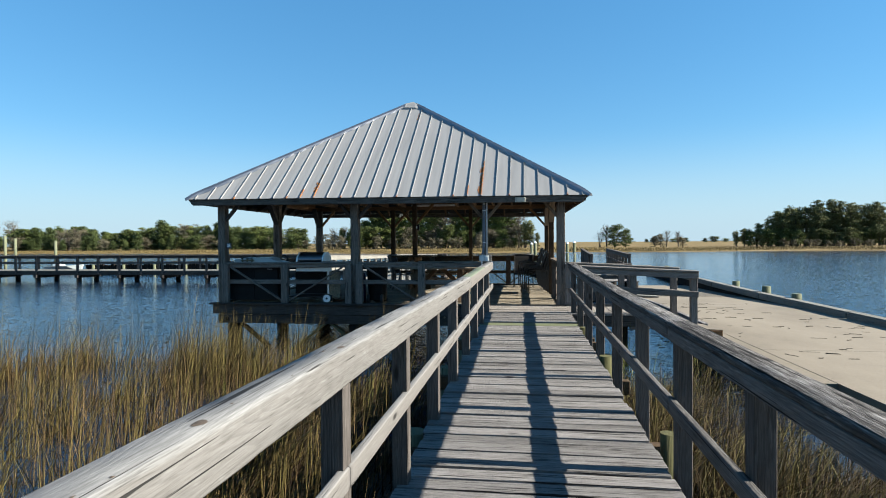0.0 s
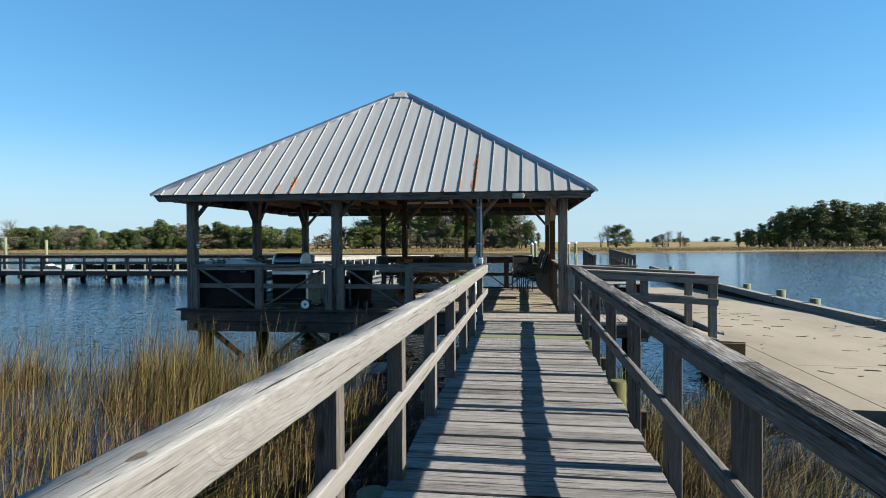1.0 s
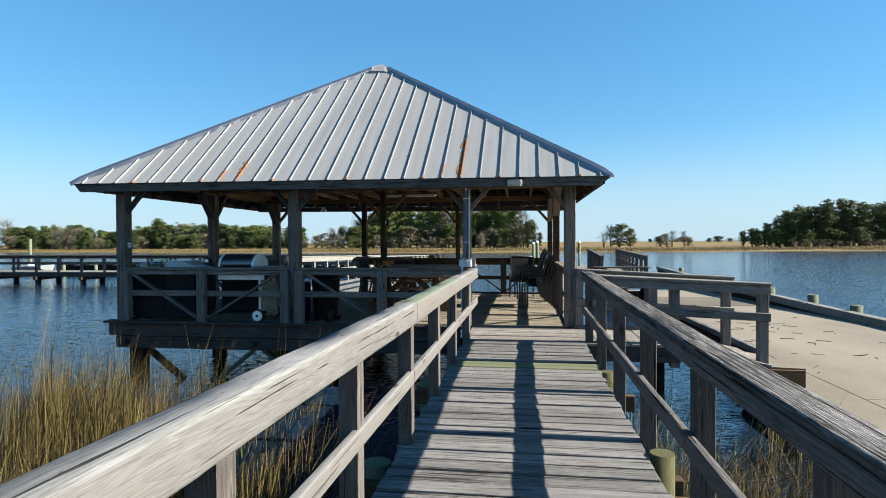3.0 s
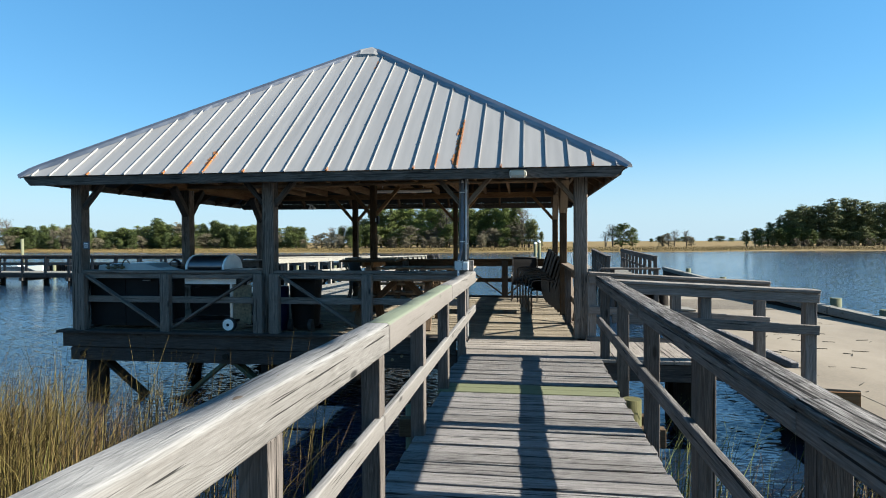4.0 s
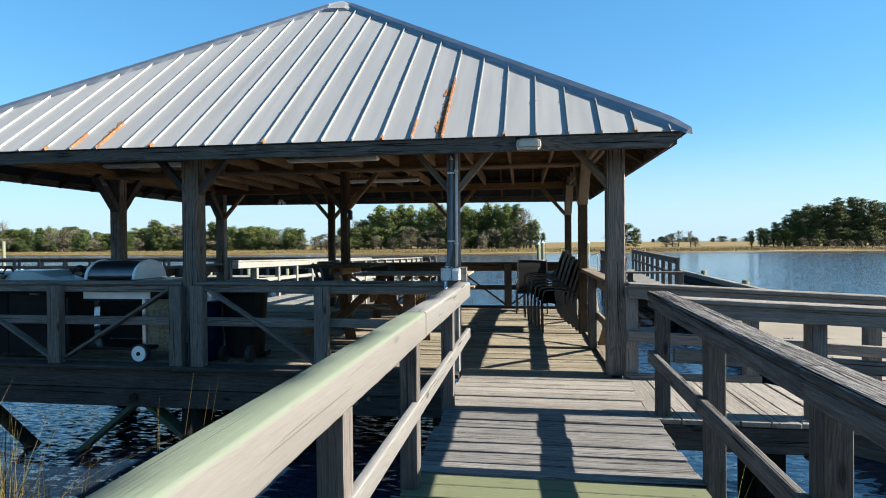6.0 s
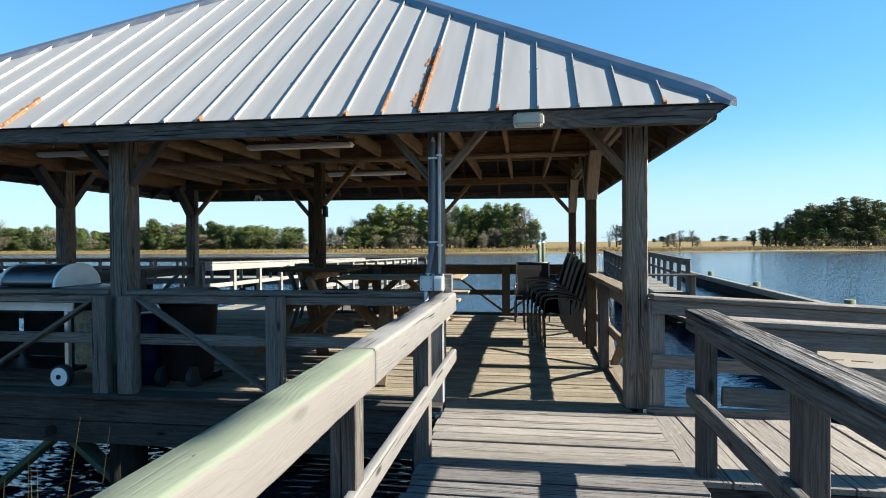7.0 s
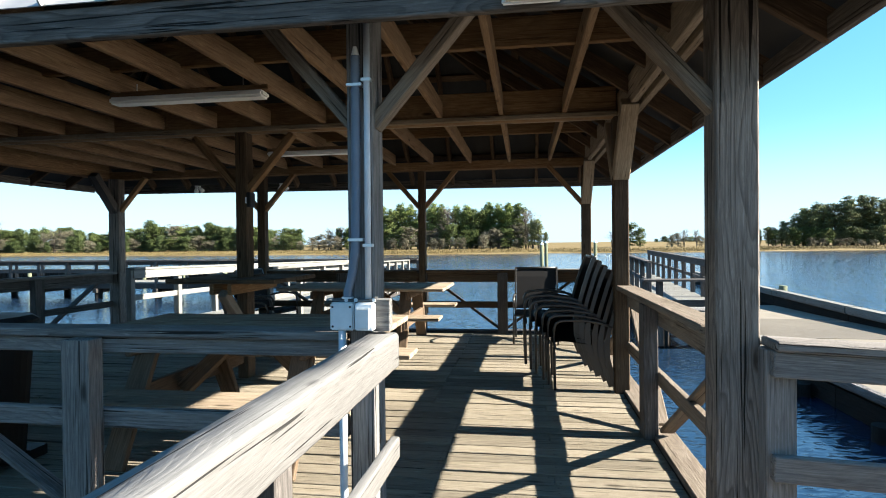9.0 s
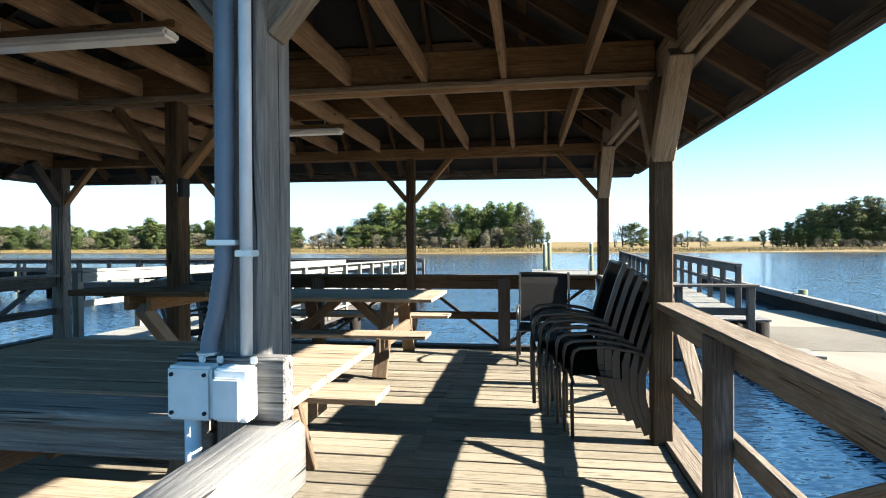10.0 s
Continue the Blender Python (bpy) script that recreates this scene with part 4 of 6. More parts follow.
for x, y, sx, sy, mat in POST_SPOTS:
    for dx in (-0.5, 0.5):
        if PX0 < x + dx < PX1 and not (13 < y < 16 and (x < -5 or x > 0)):
            brace(x, y, dx)
    for dy in (-0.46, 0.46):
        if PY0 < y + dy < PY1 and y > 13 and (x < PX0 + 0.4 or x > PX1 - 0.3):
            # broad braces along the side rows, paler on the sun side for its light
            s = 1 if dy > 0 else -1
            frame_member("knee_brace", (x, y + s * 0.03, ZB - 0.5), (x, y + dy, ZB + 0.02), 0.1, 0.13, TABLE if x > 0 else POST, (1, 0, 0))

# ---- roof ----
FC, FD = Vector((EX0, EY0 + 0.08, EZ + 0.06)), Vector((EX1, EY0, EZ))  # eave ends set apart in height and depth to fit the camera's view
BC, BD = Vector((EX0, EY1, EZ + 0.06)), Vector((EX1, EY1, EZ))
SLOPES = [(FC, FD, RIDGE_A, RIDGE_B), (BD, BC, RIDGE_B, RIDGE_A), (BC, FC, RIDGE_A, RIDGE_A), (FD, BD, RIDGE_B, RIDGE_B)]


def slope_frame(a, b, r):
    """Axes of a roof slope: along the eave, up the slope, outwards."""
    ex = (b - a).normalized()
    up = r - a
    up = (up - ex * up.dot(ex)).normalized()
    return ex, up, ex.cross(up).normalized()


def reach(a, b, ra, rb, s):
    """How far up the slope the roof goes, at s metres along the eave."""
    ex, up, _ = slope_frame(a, b, ra)
    sa, sb = (ra - a).dot(ex), (rb - a).dot(ex)
    full = (ra - a).dot(up)
    length = (b - a).length
    if s < sa:
        return full * s / sa
    if s > sb:
        return full * (length - s) / (length - sb)
    return full


def seam_marks(a, b, front):
    """Where the standing seams meet the eave, in metres along it; the front spacing is set to fit the camera's view."""
    length = (b - a).length
    if not front:
        n = round(length / 0.294)
        return [length * i / n for i in range(n + 1)]
    xs = [-0.368 + 0.28 * k for k in range(-3, 8)] + [-1.208 - 0.2945 * k for k in range(1, 19)]
    return [0.0] + [x - a.x for x in sorted(xs)] + [length]


for a, b, ra, rb in SLOPES:
    ex, up, out = slope_frame(a, b, ra)
    m = Matrix((up, -ex, out)).transposed().to_4x4()
    m.translation = a
    seams = seam_marks(a, b, a is FC)
    for i, (s0, s1) in enumerate(zip(seams, seams[1:])):
        marks = sorted({s0, s1, *[v for v in ((ra - a).dot(ex), (rb - a).dot(ex)) if s0 < v < s1]})
        high = [(reach(a, b, ra, rb, s), -s) for s in marks][::-1]
        clean = []
        for u, v in [(0.0, -s0), (0.0, -s1)] + high:
            p = Vector((u, v, 0.02))
            if not clean or (p - clean[-1]).length > 1e-4:
                clean.append(p)
        if (clean[0] - clean[-1]).length < 1e-4:
            clean.pop()
        if len(clean) < 3:
            continue
        bm = sheet_bm(clean, 0.004)
        # raised seam on the panel's edge, with crimped clips
        top = reach(a, b, ra, rb, s1)
        if 0.05 < top and i < len(seams) - 2:
            box_bm((-0.008, -s1 - 0.0045, 0.02), (top - 0.01, -s1 + 0.0045, 0.042), bm)
            for q in range(int(top / 0.62) + 1):
                box_bm((q * 0.62 + 0.01, -s1 - 0.007, 0.021), (q * 0.62 + 0.035, -s1 + 0.007, 0.045), bm)
        bmesh.ops.recalc_face_normals(bm, faces=bm.faces)
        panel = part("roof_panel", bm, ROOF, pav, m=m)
        panel.data.materials.append(ROOFUNDER)
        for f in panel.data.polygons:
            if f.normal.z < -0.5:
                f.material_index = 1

# hip caps: raised folded strips in lengths, with dented skirts
rc = random.Random(8)


def cap_strip(p0, p1, width, out_a, out_b, low, rise=0.03):
    """A length of hip cap; it lies flatter near the eave corner, low."""
    d = (p1 - p0).normalized()
    wa, wb = d.cross(out_a).normalized(), out_b.cross(d).normalized()
    crest = (out_a + out_b).normalized() * (rise + 0.05)
    n = max(2, round((p1 - p0).length / 0.16))
    bm = bmesh.new()
    rows = []
    for i in range(n + 1):
        p = p0.lerp(p1, i / n)
        j, k = rc.uniform(-0.012, 0.012), rc.uniform(-0.012, 0.012)
        h = min(rise + 0.03, 0.035 + (p - low).length * 0.12)
        rows.append([bm.verts.new(q) for q in (p + wa * (width + j) + out_a * 0.022, p + wa * (width * 0.45 + j * 0.3) + out_a * h, p + crest * (h / (rise + 0.03)),
                                               p + wb * (width * 0.45 + k * 0.3) + out_b * h, p + wb * (width + k) + out_b * 0.022)])
    for r0, r1 in zip(rows, rows[1:]):
        for k in range(4):
            bm.faces.new((r0[k], r0[k + 1], r1[k + 1], r1[k]))
    bm.faces.new(rows[0][::-1])
    bm.faces.new(rows[-1])
    bmesh.ops.recalc_face_normals(bm, faces=bm.faces)
    return part("hip_cap", bm, ROOFCAP, pav, m=Matrix())


norms = [slope_frame(a, b, ra)[2] for a, b, ra, rb in SLOPES]
for corner, peak, na, nb in ((FC, RIDGE_A, norms[0], norms[2]), (FD, RIDGE_B, norms[3], norms[0]), (BD, RIDGE_B, norms[1], norms[3]), (BC, RIDGE_A, norms[2], norms[1])):
    for f0, f1, w in ((0.0, 0.2, 0.075), (0.195, 0.6, 0.068), (0.595, 0.985, 0.075)):
        cap_strip(corner.lerp(peak, f0), corner.lerp(peak, f1), w, na, nb, corner)


def apex_cap():
    """A crumpled sheet folded over the peak, its skirt bent down on all four slopes."""
    bm = bmesh.new()
    rings = []
    for drop, lift in ((0.0, 0.1), (0.1, 0.095), (0.2, 0.07), (0.215, 0.03)):
        ring = []
        for k in range(20):
            g = 2 * math.pi * (k + 0.5) / 20
            e = max(abs(math.cos(g)), abs(math.sin(g)))
            q = Vector((math.cos(g) / e, math.sin(g) / e, 0)) * drop
            base = (RIDGE_A if q.x < 0 else RIDGE_B).lerp((RIDGE_A + RIDGE_B) / 2, 0.0 if drop else 0.6) + q
            base.z = 4.85 - max(abs(q.x) * 0.60, abs(q.y) * 0.853) + lift
            j = 0.0 if drop > 0.32 or drop == 0 else 0.014
            ring.append(bm.verts.new(base + Vector((rc.uniform(-j, j), rc.uniform(-j, j), rc.uniform(-j, j)))))
        rings.append(ring)
    for r0, r1 in zip(rings, rings[1:]):
        for k in range(20):
            bm.faces.new((r0[k], r0[(k + 1) % 20], r1[(k + 1) % 20], r1[k]))
    bm.faces.new(rings[0])
    bmesh.ops.recalc_face_normals(bm, faces=bm.faces)
    part("apex_cap", bm, ROOF, pav, "crumpled sheet cap on the peak", m=Matrix())


apex_cap()

# fascia boards, soffit framing
def fascia_board(p, q, inward):
    """A board under the eave, its ends cut back on a slant."""
    bm = bmesh.new()
    verts = []
    for dy in (0.01, 0.05):
        for c, side in ((p, 1), (q, -1)):
            for dz, cut in ((0.0075, 0.045), (-0.1175, 0.16)):
                verts.append(bm.verts.new(c + Vector((side * cut, dy * inward, dz))))
    for f in ((0, 1, 3, 2), (4, 6, 7, 5), (0, 2, 6, 4), (1, 5, 7, 3), (0, 4, 5, 1), (2, 3, 7, 6)):
        bm.faces.new([verts[i] for i in f])
    bmesh.ops.recalc_face_normals(bm, faces=bm.faces)
    bmesh.ops.bevel(bm, geom=bm.edges[:], offset=0.005, segments=1, affect="EDGES")
    part("fascia", bm, FASCIA, pav, m=Matrix())


fascia_board(FC, FD, 1)
fascia_board(BC, BD, -1)
for p, q in ((FC, BC), (FD, BD)):
    s = Vector((0.1 if p.x < 0 else -0.1, 0, -0.035))
    e = Vector((0, 0.06, 0))
    bar("fascia", p + s + e, q + s - e, 0.04, 0.1, FASCIA, pav)
# rafters under each slope, and purlins
for a, b, ra, rb in SLOPES:
    ex, up, out = slope_frame(a, b, ra)
    length = (b - a).length
    n = round(length / 0.61)
    for i in range(1, n):
        s = length * i / n
        top = reach(a, b, ra, rb, s) - 0.04
        if top < 0.35:
            continue
        base = a + ex * s - out * 0.075
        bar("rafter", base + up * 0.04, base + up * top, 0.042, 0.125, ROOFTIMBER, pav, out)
    for u in (0.45, 1.1, 1.75, 2.4, 3.05):
        full = (ra - a).dot(up)
        if u > full - 0.3:
            continue
        s0 = (ra - a).dot(ex) * u / full + 0.08
        s1 = length - (length - (rb - a).dot(ex)) * u / full - 0.08
        p = a + up * u - out * 0.0
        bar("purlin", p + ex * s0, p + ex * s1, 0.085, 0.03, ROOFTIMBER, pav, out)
for corner, peak in ((FC, RIDGE_A), (FD, RIDGE_B), (BD, RIDGE_B), (BC, RIDGE_A)):
    d = Vector((0, 0, -0.1))
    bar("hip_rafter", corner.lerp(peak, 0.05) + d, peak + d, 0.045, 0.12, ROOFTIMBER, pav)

# rust on the sheets: thin flakes lying beside two seams of the front slope
ex, up, out = slope_frame(FC, FD, RIDGE_A)
rng = random.Random(21)


def rust_streak(x, u0, u1, size, n, label, side=-1.0):
    """Ragged rust patches that bleed away from a seam, and a thin dark line on the seam itself."""
    bm = bmesh.new()
    s = x - EX0
    for k in range(n):
        u = u0 + (u1 - u0) * (k + rng.random()) / n
        swell = 0.45 + 0.55 * abs(math.sin(u * 9.0 + x))
        r = size * rng.uniform(0.35, 1.0) * swell
        c = FC + ex * (s + side * (0.008 + r * rng.uniform(0.1, 0.75))) + up * u + out * (0.0235 + 0.0004 * (k % 6))
        ring = []
        for j in range(9):
            g = 2 * math.pi * j / 9
            q = r * rng.uniform(0.5, 1.15)
            ring.append(bm.verts.new(c + ex * q * 0.5 * math.cos(g) + up * q * 0.9 * math.sin(g)))
        bm.faces.new(ring)
    tagged(part("rust_patch", bm, RUST, pav, m=Matrix()), label, kind="stuff")


def rust_line(x, u0, u1, wide=0.008):
    """Rust that has run along a seam's crest."""
    m = Matrix((up, -ex, out)).transposed().to_4x4()
    m.translation = FC
    bm = bmesh.new()
    u = u0
    while u < u1:
        v = min(u1, u + rng.uniform(0.05, 0.16))
        box_bm((u, EX0 - x - wide, 0.0215), (v, EX0 - x + wide, 0.0435), bm)
        u = v + rng.uniform(0.0, 0.03)
    tagged(part("rust_patch", bm, RUST, pav, m=m), "brown rust along a seam", kind="stuff")


rust_streak(-0.368, 0.03, 0.55, 0.075, 60, "orange rust streak along a seam")
rust_streak(-0.368, 0.6, 0.78, 0.075, 20, "orange rust streak along a seam")
rust_streak(-0.368, 0.86, 1.02, 0.085, 18, "orange rust streak along a seam")
rust_streak(-0.368, 1.16, 1.2, 0.04, 5, "orange rust spot on a seam")
rust_line(-0.368, 0.0, 1.25)
SEAM_B = -1.208 - 0.2945 * 9
rust_streak(SEAM_B, 0.25, 0.55, 0.085, 26, "orange rust streak along a seam")
rust_streak(SEAM_B, 0.7, 0.86, 0.075, 14, "orange rust streak along a seam")
rust_streak(SEAM_B, 1.22, 1.3, 0.05, 6, "orange rust spot on a seam")
rust_line(SEAM_B, 0.0, 0.5, 0.007)
rust_line(SEAM_B - 0.2945, 0.0, 0.3, 0.007)
rust_line(-0.648, 0.0, 0.35, 0.007)
rust_streak(-2.12, 3.25, 3.6, 0.045, 14, "brown rust stain below the peak")
for k in range(-18, 8, 4):
    x = -0.368 + 0.28 * k if k > -4 else -1.208 - 0.2945 * (-k - 3)
    rust_line(x, -0.01, 0.05, 0.012)


# ---- railings of the pavilion ----
def wall_rail(label, p0, p1, posts, braces, mat, capw=0.15, mid=0.39, side=1, ztop=0.885, post_out=-0.035, deep=0.13):
    """A railing between posts: cap, top rail, lower rail, short posts and diagonal braces."""
    t = thing("railing", p0, 0, label, "railing", "pavilion railings")
    a, b = Vector((*p0[:2], 0)), Vector((*p1[:2], 0))
    d = (b - a).normalized()
    n = Vector((-d.y, d.x, 0)) * side
    up = Vector((0, 0, 1))
    # caps of POST railings take paler GANG timber for the skylight on them
    bar("cap", a + up * (ztop - 0.02), b + up * (ztop - 0.02), capw, 0.04, GANG if mat is POST else mat, t, bevel=0.007)
    bar("top_rail", a + n * 0.03 + up * (ztop - 0.043 - deep / 2), b + n * 0.03 + up * (ztop - 0.043 - deep / 2), 0.04, deep, mat, t)
    bar("lower_rail", a + n * 0.03 + up * mid, b + n * 0.03 + up * mid, 0.04, 0.09, mat, t)
    for s in posts:
        p = a + d * s
        q = Vector((0.07, 0.045, 0)) if abs(d.x) > 0.5 else Vector((0.045, 0.07, 0))
        block("post", p - q + n * post_out, p + q + n * post_out + up * (ztop - 0.042), mat if mat in (BROWN, FRONTRAIL) else POST, t)
    for s0, z0, s1, z1 in braces:
        bar("diagonal_brace", a + d * s0 + n * 0.062 + up * z0, a + d * s1 + n * 0.062 + up * z1, 0.03, 0.085, mat, t, n)
    return t


fy = PY0 + 0.06
wall_rail("grey timber railing with diagonal braces along the pavilion front", (-6.01, fy, 0), (-3.18, fy, 0), (0.03, 1.38, 2.80), ((0.07, 0.82, 1.30, 0.06), (1.46, 0.06, 2.72, 0.82)), FRONTRAIL, side=-1, post_out=0.098, mid=0.465, deep=0.07)
wall_rail("grey timber railing with a diagonal brace beside the entrance", (-3.0, fy, 0), (-0.39, fy, 0), (0.03, 1.36), ((0.1, 0.82, 1.28, 0.06),), FRONTRAIL, side=-1, post_out=0.098, mid=0.465, deep=0.07)
rx = PX1 - 0.10
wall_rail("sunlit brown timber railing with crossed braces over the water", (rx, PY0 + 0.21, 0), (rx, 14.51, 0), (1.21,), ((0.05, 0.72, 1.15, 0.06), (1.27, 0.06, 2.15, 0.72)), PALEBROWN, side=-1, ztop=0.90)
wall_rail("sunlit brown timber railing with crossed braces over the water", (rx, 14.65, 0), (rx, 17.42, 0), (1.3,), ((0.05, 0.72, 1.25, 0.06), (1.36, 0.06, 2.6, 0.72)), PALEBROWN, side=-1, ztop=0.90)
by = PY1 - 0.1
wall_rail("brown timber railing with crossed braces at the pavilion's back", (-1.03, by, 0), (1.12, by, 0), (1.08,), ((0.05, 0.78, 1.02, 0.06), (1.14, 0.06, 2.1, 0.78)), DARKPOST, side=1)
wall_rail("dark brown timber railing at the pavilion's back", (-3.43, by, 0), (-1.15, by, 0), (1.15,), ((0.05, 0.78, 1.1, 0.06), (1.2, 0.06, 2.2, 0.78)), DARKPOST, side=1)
lx = PX0 + 0.11
wall_rail("grey timber railing on the pavilion's water side", (lx, PY0 + 0.2, 0), (lx + 0.1, 14.58, 0), (1.2,), ((0.05, 0.78, 1.15, 0.06),), POST, side=1)
wall_rail("grey timber railing on the pavilion's water side", (lx + 0.1, 14.78, 0), (lx + 0.2, 17.4, 0), (1.3,), ((1.36, 0.06, 2.4, 0.75),), POST, side=1)


# ---- docks ----
def dock(label, rail_label, p0, p1, width, z0, z1, post_gap, mats, pile_gap=4.5, rails=(1, -1), cap=(0.15, 0.04), rail_h=0.93, boards=True):
    """A straight dock from p0 to p1: deck planks, edge beams, paired piles, railings."""
    a, b = Vector((*p0, z0)), Vector((*p1, z1))
    d = (b - a).normalized()
    n = Vector((-d.y, d.x, 0)).normalized()
    length = (b - a).length
    t = thing("dock", tuple((a + b) / 2), 0, label, "dock", kind="structure")
    up = Vector((0, 0, 1))
    if boards:
        k = int(length / 0.148)
        for i in range(k):
            c = a + d * ((i + 0.5) * length / k) - up * 0.02
            bar("plank", c - n * width / 2, c + n * width / 2, 0.139, 0.038, mats[0], t, up)
    else:
        k = int(length / 3.0)
        for i in range(k):
            bar("deck_section", a + d * (length * i / k + 0.01) - up * 0.03, a + d * (length * (i + 1) / k - 0.01) - up * 0.03, width, 0.05, mats[0], t)
    for s in (-1, 1):
        bar("edge_beam", a + n * s * (width / 2 - 0.04) - up * 0.17, b + n * s * (width / 2 - 0.04) - up * 0.17, 0.06, 0.2, mats[1], t)
    k = max(1, int(length / pile_gap))
    for i in range(k + 1):
        c = a + d * (length * i / k)
        bar("pile_cap", c - n * (width / 2 + 0.1) - up * 0.36, c + n * (width / 2 + 0.1) - up * 0.36, 0.2, 0.18, mats[1], t)
        for s in (-1, 1):
            q = c + n * s * (width / 2 - 0.15)
            rod("pile", (q.x, q.y, -2.2), (q.x, q.y, q.z - 0.3), 0.14, PILE, t, seg=10)
    for s in rails:
        r = thing("railing", tuple(a + n * s * width / 2), 0, rail_label, "railing", "dock railings")
        o = n * s * (width / 2 - 0.03)
        bar("cap", a + o + up * rail_h, b + o + up * rail_h, cap[0], cap[1], mats[2], r, bevel=0.006)
        bar("top_rail", a + o + up * (rail_h - 0.09) - n * s * 0.05, b + o + up * (rail_h - 0.09) - n * s * 0.05, 0.04, 0.13, mats[2], r)
        bar("lower_rail", a + o + up * rail_h * 0.5, b + o + up * rail_h * 0.5, 0.04, 0.09, mats[2], r)
        k = max(1, round(length / post_gap))
        for i in range(k + 1):
            c = a + o + d * (length * i / k)
            block("post", c - Vector((0.05, 0.05, 0.2)), c + Vector((0.05, 0.05, rail_h - 0.02)), mats[3], r)
    return t


dock("bleached plank walkway leading from the pavilion to the far dock", "sun-bleached white timber railing", (-4.7, 17.78), (-5.3, 30.8), 2.35, -0.02, -0.30, 1.3, (DOCK, RIM, DOCK, DOCK), rails=(1, -1))
dock("long grey fixed dock on square piles in the creek", "dark grey timber railing of the long dock", (-73.8, 31.7), (-3.8, 31.8), 1.7, -0.24, -0.24, 1.4, (DOCK, RIM, POST, POST), pile_gap=2.79, boards=False, rail_h=0.88)
dock("timber gangway to the floating dock", "grey timber railing of the gangway", (3.95, 23.3), (4.75, 34.0), 1.5, -0.15, -0.05, 1.15, (DOCK, RIM, POST, POST), pile_gap=5.0)

# floating dock at the gangway's end, with guide piles and a ladder rail
flo = thing("floating_dock", (3.2, 45, -0.6), 0, "low pale floating dock with guide piles", "floating dock")
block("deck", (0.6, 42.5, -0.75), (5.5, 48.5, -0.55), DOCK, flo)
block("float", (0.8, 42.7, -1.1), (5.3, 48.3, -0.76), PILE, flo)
for x, y, h in ((1.4, 46.4, 1.12), (1.72, 47.4, 1.22), (4.25, 46.4, 1.15), (4.85, 46.9, 1.2)):
    p = thing("mooring_pile", (x, y, -2), 0, "pale round mooring pile with a white conical cap", "pile", "mooring piles")
    rod("shaft", (x, y, -2.2), (x, y, h), 0.115, PALEPILE, p, seg=16)
    bm = cyl_bm((x, y, h), (x, y, h + 0.15), 0.13, 0.03, 16)
    part("cap", bm, WHITE, p, "white plastic cap", m=Matrix())
lad = thing("ladder_rail", (4.2, 42.7, -0.55), 0, "thin galvanised handrail on the floating dock", "handrail")
for k, x in enumerate((3.7, 4.4, 5.1)):
    bm = tube_bm([(x, 42.7, -0.55), (x, 42.7, 0.42), (x + 0.05, 42.75, 0.5), (x + 0.5, 42.75, 0.5), (x + 0.55, 42.7, 0.42), (x + 0.55, 42.7, -0.55)], 0.025)
    part("hoop", bm, STEEL, lad, m=Matrix())

# low landing and bench rail at the gangway's foot
low = thing("bench_rail", (3.6, 21.6, -0.2), 0, "dark grey timber barrier at the gangway's foot", "barrier")
bar("cap", (2.75, 21.7, 0.46), (4.45, 21.75, 0.46), 0.3, 0.045, POST, low)
bar("rail", (2.75, 21.72, -0.02), (4.4, 21.77, -0.02), 0.045, 0.14, POST, low)
for x in (2.8, 3.1, 4.35):
    block("post", (x - 0.06, 21.68, -0.9), (x + 0.06, 21.8, 0.435), POST, low)
pl = thing("dock_landing", (3.6, 22.6, -0.2), 0, "grey plank landing at the gangway's foot", "landing", kind="structure")
for i in range(10):
    bar("plank", (3.1, 21.9 + i * 0.148, -0.19), (4.75, 21.9 + i * 0.148, -0.19), 0.139, 0.038, DECK, pl)
for x in (3.2, 4.6):
    bar("edge_beam", (x, 21.8, -0.3), (x, 23.35, -0.3), 0.06, 0.18, RIM, pl)
    for y in (21.9, 23.2):
        rod("pile", (x, y, -2), (x, y, -0.22), 0.13, PILE, pl, seg=12)
bar("ramp_board", (4.4, 21.2, -0.62), (5.2, 21.2, -0.66), 0.7, 0.05, DOCK, pl)

# mooring piles and a moored skiff beyond the long dock
for x, y, h in ((-48.4, 47.5, 2.25), (-47.6, 47.8, 2.0), (-43.1, 47.6, 1.75)):
    p = thing("mooring_pile", (x, y, -2), 0, "tall pale timber mooring pile", "pile", "tall mooring piles")
    rod("shaft", (x, y, -2.2), (x, y, h), 0.13, PALEPILE, p, seg=12)
skiff = thing("skiff", (-44, 46.2, -0.9), 0, "low white skiff moored beyond the long dock", "boat")
bm = bmesh.new()
hull = [[bm.verts.new((x, 46.2 + w * s, z)) for s in (-1, 1)] for x, w, z in ((-45.2, 0.7, -0.97), (-45.2, 0.8, -0.50), (-43.2, 0.8, -0.46), (-42.4, 0.1, -0.36), (-42.6, 0.05, -0.97))]
loop0, loop1 = [h[0] for h in hull], [h[1] for h in hull]
bm.faces.new(loop0)
bm.faces.new(loop1[::-1])
for i in range(5):
    bm.faces.new((loop0[i], loop1[i], loop1[(i + 1) % 5], loop0[(i + 1) % 5]))
bmesh.ops.recalc_face_normals(bm, faces=bm.faces)
part("hull", bm, HULL, skiff, m=Matrix())
part("console", box_bm((-44.9, 45.9, -0.5), (-44.2, 46.5, -0.3), bevel=0.06), WHITE, skiff, m=Matrix())
put(skiff, Matrix.Translation((8.4, -5.8, 0.14)) @ PLACE[skiff.name])
